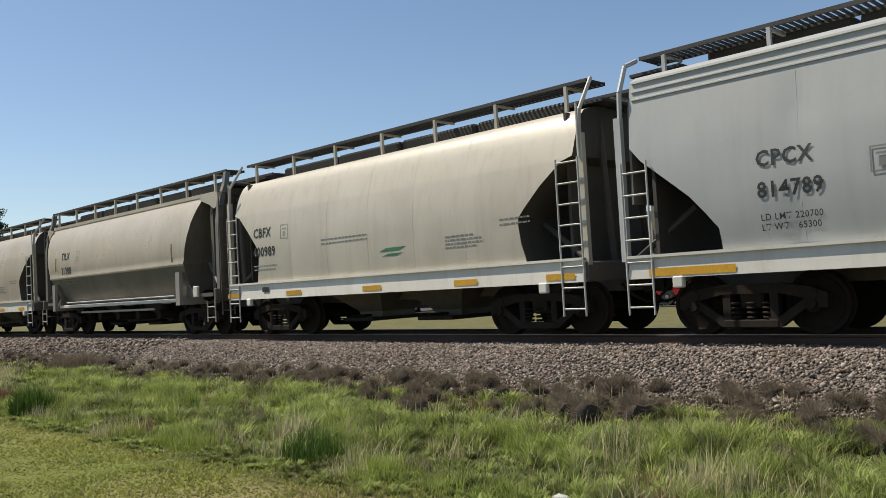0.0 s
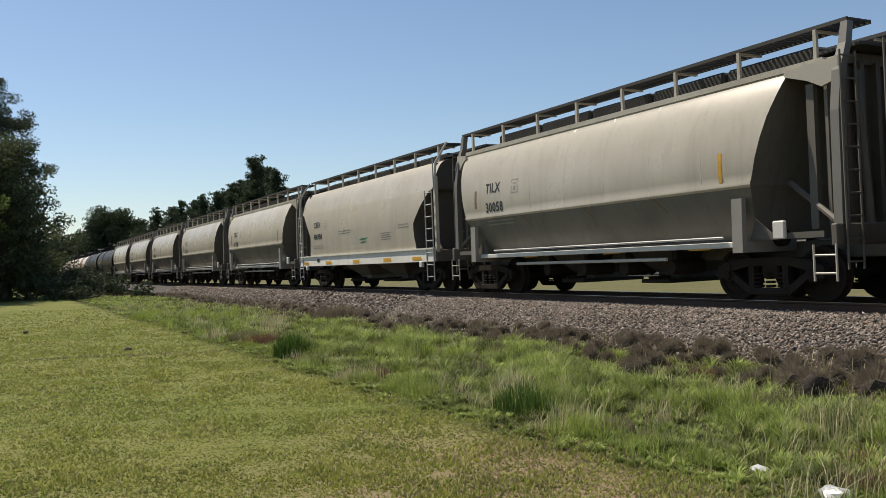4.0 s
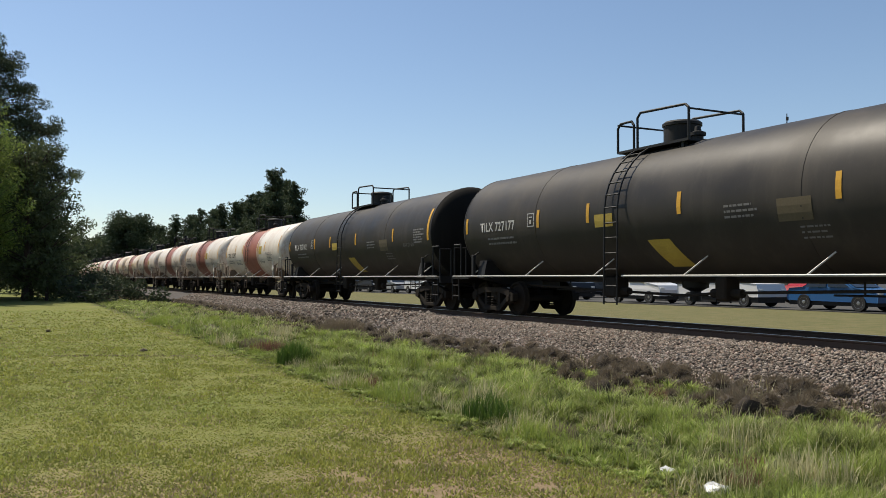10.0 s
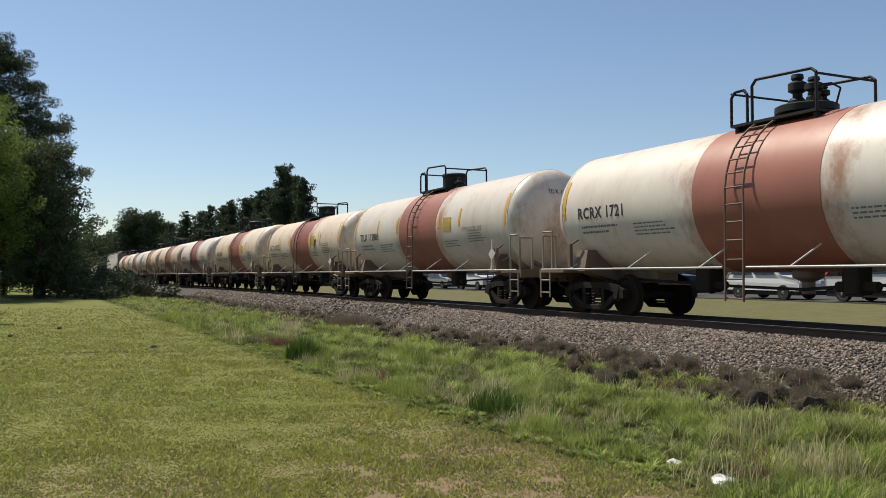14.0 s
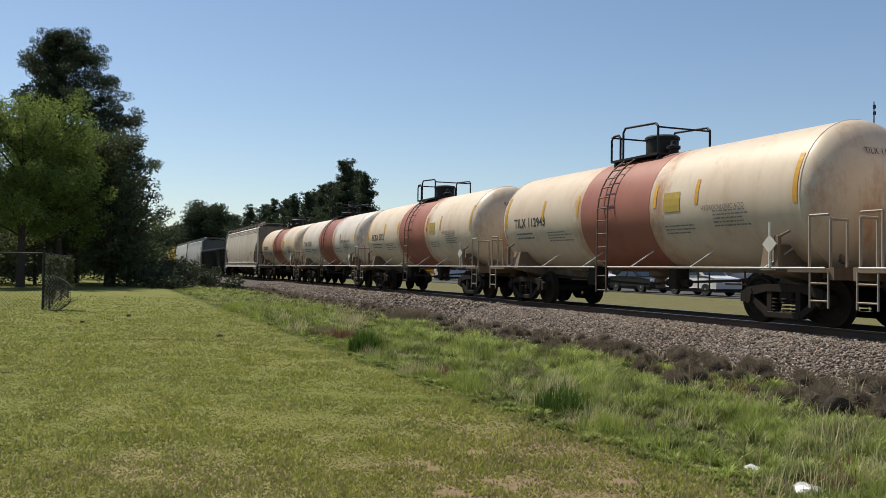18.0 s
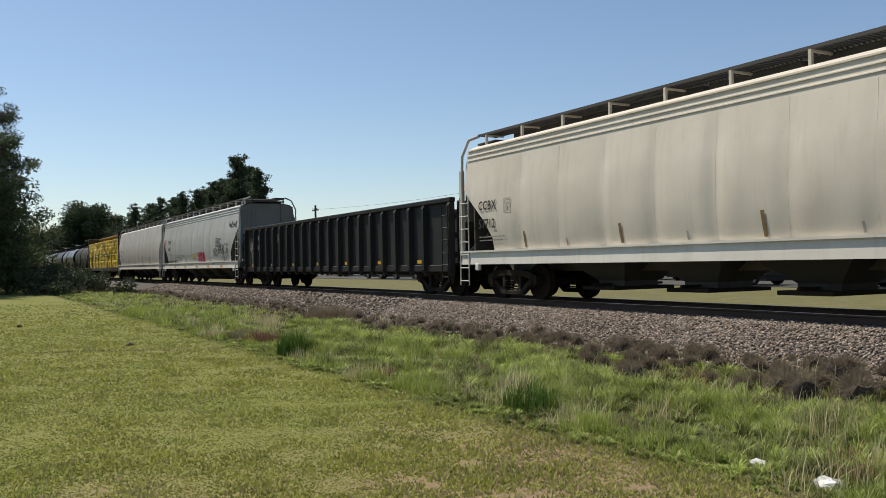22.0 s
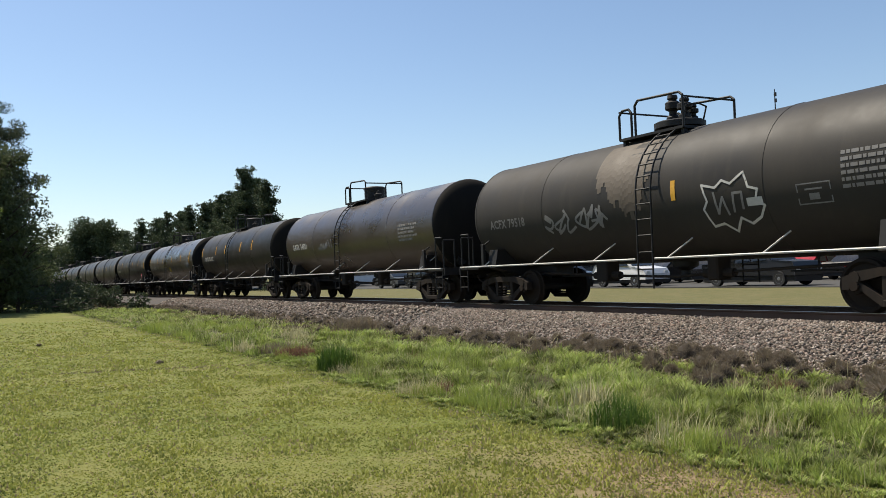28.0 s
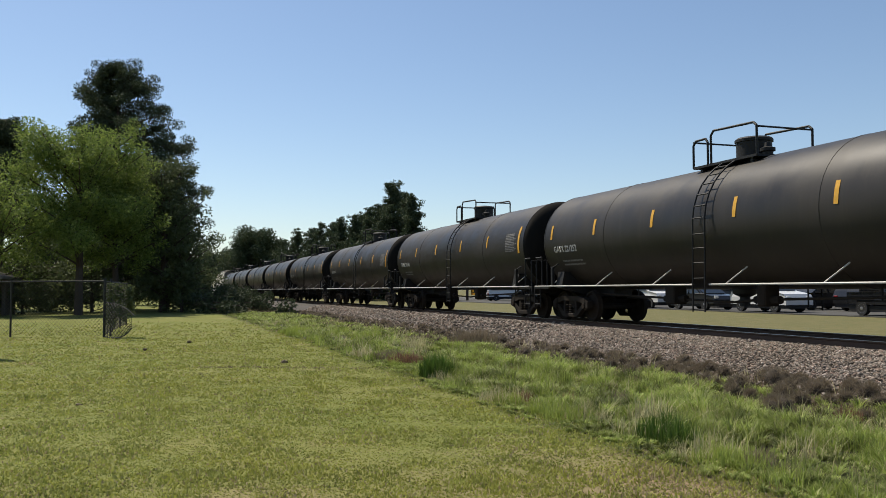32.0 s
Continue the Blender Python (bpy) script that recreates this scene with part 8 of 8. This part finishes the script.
def utility_pole(x, y, h, arms, label, mast=0.0):
    ob = thing("utility_pole", label, "utility pole", "", "", pose(x, y, 0.3))
    bm = bmesh.new()
    tube(bm, (0, 0, -0.3), (0, 0, h), 0.17, 10, 0.11)
    part("pole", bm, POLE_WOOD, ob)
    if mast:
        bm = bmesh.new()
        tube(bm, (0, 0, h - 0.4), (0, 0, h + mast), 0.05, 6, 0.03)
        for k, w in ((0.75, 0.25), (0.88, 0.2)):
            tube(bm, (0, 0, h + mast * k), (w, -w, h + mast * k), 0.025, 5)
            box(bm, w - 0.06, w + 0.06, -w - 0.06, -w + 0.06, h + mast * k - 0.12, h + mast * k + 0.12)
        part("mast", bm, FITTING_BLACK, ob)
        bm = bmesh.new()
        tube(bm, (0.1, -0.2, h - 1.6), (0.1, -0.2, h - 0.3), 0.2, 10)
        part("transformer", bm, FITTING_BLACK, ob)
    for z, w in arms:
        bm = bmesh.new()
        box(bm, -w, w, -0.06, 0.06, h - z - 0.06, h - z + 0.06)
        part("crossarm", bm, POLE_WOOD, ob)
        for s in (-0.95, -0.5, 0.5, 0.95):
            bm = bmesh.new()
            tube(bm, (s * w, 0, h - z + 0.06), (s * w, 0, h - z + 0.28), 0.05, 6, 0.03)
            part("insulator", bm, FITTING_BLACK, ob)
    return ob


utility_pole(-41.5, 42.2, 10.2, ((1.1, 0.5), (2.6, 0.5)), "dark wooden utility pole with short brackets")
utility_pole(-37.5, 45.3, 9.2, ((1.2, 1.7), (3.2, 1.9)), "wooden utility pole with two crossarms and a mast", 3.2)
utility_pole(-38.1, 45.9, 9.0, ((0.4, 1.0), (2.3, 1.0)), "thin wooden utility pole beside the mast")
utility_pole(-95.0, 36.0, 8.6, ((0.6, 0.9),), "distant wooden utility pole")
for a, b in (((-37.5, 45.3, 8.4), (60.0, 45.3, 9.5)), ((-41.5, 42.2, 9.2), (-95.0, 36.0, 8.4))):
    bm = bmesh.new()
    pts = []
    for i in range(13):
        f = i / 12
        p = Vector(a).lerp(Vector(b), f)
        p.z -= 1.2 * 4 * f * (1 - f) * 0.6
        pts.append(tuple(p))
    pipe(bm, pts, 0.012, 4)
    tagged(part("overhead_wire", bm, FITTING_BLACK), "thin dark overhead wire between poles", "wire")

TYRE = plain("tyre_rubber", (0.018, 0.018, 0.018), 0.85)
RIM = plain("wheel_rim", (0.40, 0.40, 0.40), 0.35, 0.7)
LAMP_RED = plain("tail_lamp", (0.35, 0.01, 0.01), 0.25)
LAMP_CLEAR = plain("head_lamp", (0.75, 0.75, 0.72), 0.15)
SHAPES = {
    "suv": (4.7, [(-2.3, 0.45), (-2.33, 0.85), (-2.2, 1.15), (-1.9, 1.70), (0.35, 1.72), (1.15, 1.18), (2.15, 1.02), (2.33, 0.75), (2.3, 0.42)], [(-1.95, 1.2), (-1.75, 1.62), (0.30, 1.63), (0.98, 1.2)]),
    "sedan": (4.7, [(-2.3, 0.42), (-2.35, 0.75), (-2.2, 0.98), (-1.45, 1.04), (-0.85, 1.42), (0.45, 1.43), (1.2, 1.0), (2.15, 0.88), (2.34, 0.66), (2.3, 0.38)], [(-1.3, 1.04), (-0.8, 1.36), (0.40, 1.37), (1.0, 1.02)]),
    "pickup": (5.7, [(-2.8, 0.55), (-2.82, 1.12), (-0.75, 1.14), (-0.7, 1.78), (0.75, 1.80), (1.4, 1.25), (2.65, 1.14), (2.8, 0.8), (2.78, 0.5)], [(-0.62, 1.22), (-0.55, 1.7), (0.70, 1.71), (1.22, 1.24)]),
    "van": (5.2, [(-2.55, 0.5), (-2.58, 1.2), (-2.45, 2.0), (1.1, 2.02), (1.8, 1.3), (2.5, 1.1), (2.6, 0.8), (2.55, 0.45)], [(-2.2, 1.25), (-2.15, 1.8), (1.0, 1.8), (1.55, 1.28)]),
}


def vehicle(shape, colour, x, y, turn, label, prefix, group):
    L, outline, glass = SHAPES[shape]
    ob = thing(prefix + ("car" if shape in ("suv", "sedan") else shape), label, "car" if shape in ("suv", "sedan") else shape, group, "", pose(x, y, 0.335, 0, 0, turn))
    w = 0.92 if shape != "pickup" else 0.98
    skin = paint("car_paint_" + colour[0], colour[1], tuple(v * 0.6 for v in colour[1]), 0.15, 0.25, vary=0.03)
    bm = bmesh.new()
    mid = sum(p[0] for p in outline) / len(outline)
    rings = []
    for s, inset, lift in ((-1, 0.10, 0), (-1, 0.0, 0), (1, 0.0, 0), (1, 0.10, 0)):
        ring = []
        for px, pz in outline:
            tumble = 0.16 * max(0.0, (pz - 1.05) / 0.7)
            ring.append((px * (1 - inset * 0.25), s * (w - tumble - inset * 0.35), 0.42 + (pz - 0.42) * (1 - inset * 0.12)))
        rings.append(ring)
    loft(bm, rings)
    part("body", bm, skin, ob)
    for s in (-1, 1):
        bm = bmesh.new()
        for a, b in ((0.0, 0.47), (0.53, 1.0)):
            lo = Vector((*glass[0], 0)).lerp(Vector((*glass[3], 0)), a), Vector((*glass[0], 0)).lerp(Vector((*glass[3], 0)), b)
            hi = Vector((*glass[1], 0)).lerp(Vector((*glass[2], 0)), a), Vector((*glass[1], 0)).lerp(Vector((*glass[2], 0)), b)
            bm.faces.new([bm.verts.new((p.x, s * (w + 0.012 - 0.16 * max(0.0, (p.y - 1.05) / 0.7)), p.y)) for p in (lo[0], lo[1], hi[1], hi[0])])
        part("side_window", bm, GLASS, ob)
    bm = bmesh.new()
    a, b = glass[2], glass[3]
    bm.faces.new([bm.verts.new(p) for p in ((a[0] + 0.12, -w * 0.78, a[1] + 0.02), (b[0] + 0.2, -w * 0.86, b[1] + 0.02), (b[0] + 0.2, w * 0.86, b[1] + 0.02), (a[0] + 0.12, w * 0.78, a[1] + 0.02))])
    part("windscreen", bm, GLASS, ob)
    for px in (-L / 2 + 0.95, L / 2 - 0.95):
        for s in (-1, 1):
            bm = bmesh.new()
            lathe_y(bm, [(0.24, s * (w - 0.20)), (0.34, s * (w - 0.22)), (0.355, s * (w - 0.1)), (0.34, s * (w + 0.02)), (0.23, s * (w + 0.01))], 18)
            wheel = part("wheel", bm, TYRE, ob, at=pose(px, 0, 0.355), smooth=40)
            bm = bmesh.new()
            lathe_y(bm, [(0.22, s * (w - 0.05)), (0.225, s * (w + 0.012)), (0.15, s * (w - 0.01)), (0.05, s * (w + 0.02))], 12)
            part("rim", bm, RIM, wheel)
    for px, mat, nm in ((-L / 2 + 0.05, LAMP_RED, "tail_light"), (L / 2 - 0.08, LAMP_CLEAR, "headlight")):
        for s in (-1, 1):
            bm = bmesh.new()
            box(bm, px - 0.06, px + 0.06, s * (w - 0.24) - 0.14, s * (w - 0.24) + 0.14, 0.72, 0.9, 0.02)
            part(nm, bm, mat, ob)
    bm = bmesh.new()
    box(bm, -L / 2 + 0.1, L / 2 - 0.1, -w + 0.06, w - 0.06, 0.22, 0.48)
    part("underbody", bm, FITTING_BLACK, ob)
    return ob


PAINTS = {"green": ("green", (0.03, 0.07, 0.05)), "white": ("white", (0.72, 0.72, 0.72)), "silver": ("silver", (0.38, 0.39, 0.40)), "black": ("black", (0.015, 0.015, 0.017)), "blue": ("blue", (0.03, 0.12, 0.30)), "red": ("red", (0.35, 0.015, 0.02)),
          "grey": ("grey", (0.10, 0.105, 0.11)), "tan": ("tan", (0.32, 0.26, 0.17))}
LOT = [("sedan", "silver", -59.0, 38.0, 90), ("pickup", "grey", -63.5, 38.0, 180), ("suv", "grey", -69.0, 38.5, 180), ("sedan", "red", -33.0, 42.5, 90), ("sedan", "black", -30.0, 42.5, 90), ("suv", "grey", -26.5, 42.5, 90),
       ("sedan", "black", -20.0, 40.5, 90), ("sedan", "green", -12.0, 40.5, 90), ("pickup", "tan", -76.0, 38.0, 180), ("sedan", "black", -83.0, 38.5, 180), ("van", "white", -90.0, 39.0, 90), ("sedan", "grey", -46.0, 42.0, 0),
       ("suv", "red", -54.0, 43.0, 0), ("sedan", "black", -41.0, 39.0, 90), ("suv", "black", -37.0, 39.4, 90), ("suv", "grey", -49.5, 39.0, 90)]
NAMED = {"suv": "sport utility car", "sedan": "sedan car", "pickup": "pickup truck", "van": "van"}
for shape, col, x, y, turn in LOT:
    vehicle(shape, PAINTS[col], x, y, turn, f"{col} {NAMED[shape]} parked on the lot across the track", "parked_", "vehicles in the car park")
# a school bus standing at the far end of the lot
BUS_YELLOW = paint("bus_yellow", (0.62, 0.34, 0.03), (0.30, 0.17, 0.03), 0.2, 0.35)
bus = thing("school_bus", "yellow school bus with dark windows parked on the lot", "bus", "", "", pose(-98.8, 41.0, 0.335))
bm = bmesh.new()
side = [(-4.9, 0.62), (-4.95, 2.2), (-4.75, 2.62), (-4.4, 2.78), (3.1, 2.80), (3.35, 2.66), (3.62, 1.62), (4.75, 1.46), (4.95, 1.2), (4.95, 0.62)]
loft(bm, [[(px, sy * (1.18 - inset), 0.6 + (pz - 0.6) * (1 - inset * 0.25)) for px, pz in side] for sy, inset in ((-1, 0.12), (-1, 0.0), (1, 0.0), (1, 0.12))])
part("body", bm, BUS_YELLOW, bus)
for k in range(8):
    for q in (-1, 1):
        bm = bmesh.new()
        box(bm, -4.55 + 0.93 * k, -3.80 + 0.93 * k, q * 1.19 - 0.012, q * 1.19 + 0.012, 1.72, 2.30)
        part("side_window", bm, GLASS, bus)
for z in (0.92, 1.42):
    for q in (-1, 1):
        bm = bmesh.new()
        box(bm, -4.85, 3.3, q * 1.195 - 0.015, q * 1.195 + 0.015, z, z + 0.06)
        part("rub_rail", bm, FITTING_BLACK, bus)
bm = bmesh.new()
bm.faces.new([bm.verts.new(p) for p in ((3.39, -1.0, 2.52), (3.62, -1.0, 1.72), (3.62, 1.0, 1.72), (3.39, 1.0, 2.52))])
part("windscreen", bm, GLASS, bus)
for px in (-2.7, 3.9):
    for q in (-1, 1):
        bm = bmesh.new()
        lathe_y(bm, [(0.28, q * 0.92), (0.46, q * 0.9), (0.48, q * 1.0), (0.46, q * 1.15), (0.27, q * 1.13)], 18)
        wheel = part("wheel", bm, TYRE, bus, at=pose(px, 0, 0.48), smooth=40)
        bm = bmesh.new()
        lathe_y(bm, [(0.27, q * 1.06), (0.275, q * 1.14), (0.1, q * 1.12), (0.05, q * 1.15)], 12)
        part("rim", bm, RIM, wheel)
bm = bmesh.new()
box(bm, 4.9, 5.1, -1.15, 1.15, 0.5, 0.75, 0.03)
part("bumper", bm, FITTING_BLACK, bus)
# a slow queue on the road beside the track
QUEUE = [(vehicle(shape, PAINTS[col], x, 33.0, 0, f"{col} {NAMED[shape]} in the slow queue beyond the track", "queueing_", "vehicles in the queue"), x) for shape, col, x in (
    ("sedan", "silver", -13.5), ("sedan", "red", -20.0), ("suv", "white", -26.5), ("sedan", "black", -33.0), ("suv", "grey", -39.5), ("sedan", "blue", -45.8), ("pickup", "white", -52.6), ("suv", "white", -59.2),
    ("pickup", "black", -68.0), ("suv", "white", -77.4), ("sedan", "black", -83.6), ("suv", "white", -89.6), ("sedan", "silver", -96.0), ("pickup", "black", -102.5), ("sedan", "grey", -109.0))]


# ---- motion: the whole train rolls by at a steady speed, its wheels turning ----
def motions():
    for car, centre in CARS:
        walk(car, [(t, pose(centre + SPEED * t, TRACK_Y, RAIL_Z)) for t in (0.0, 32.0)])
    # the queue creeps along and stops while the train is still passing
    def crept(t):
        return 2.2 * t if t < 16.5 else 36.3 + 2.2 * (min(t, 19.0) - 16.5) * (1 - (min(t, 19.0) - 16.5) / 5.0)
    rolled = {}
    for car, x in QUEUE:
        walk(car, [(k * 0.5, pose(x + crept(k * 0.5), 33.0, 0.335)) for k in range(65)])
        for ob in car.children:
            if ob.name.startswith("wheel"):
                px = round(ob.matrix_basis.translation.x, 3)
                if px not in rolled:
                    walk(ob, [(k / FPS, pose(px, 0, 0.355, 0, math.degrees(crept(k / FPS) / 0.355) % 360, 0)) for k in range(32 * FPS + 1)])
                    rolled[px] = ob.animation_data
                else:
                    ob.rotation_mode = "QUATERNION"
                    ob.animation_data_create()
                    ob.animation_data.action = rolled[px].action
                    ob.animation_data.action_slot = rolled[px].action_slot
    made = {}
    for car, centre in CARS:
        for ob in car.children_recursive:
            if not ob.name.startswith("wheelset"):
                continue
            end = 1 if ob.matrix_basis.translation.x > 0 else -1
            if end not in made:
                walk(ob, [(i / FPS, pose(end * 0.89, 0, WHEEL_R, 0, math.degrees(SPEED * i / FPS / WHEEL_R) % 360, 0)) for i in range(32 * FPS + 1)])
                made[end] = ob.animation_data
            else:
                ob.rotation_mode = "QUATERNION"
                ob.animation_data_create()
                ob.animation_data.action = made[end].action
                ob.animation_data.action_slot = made[end].action_slot


motions()
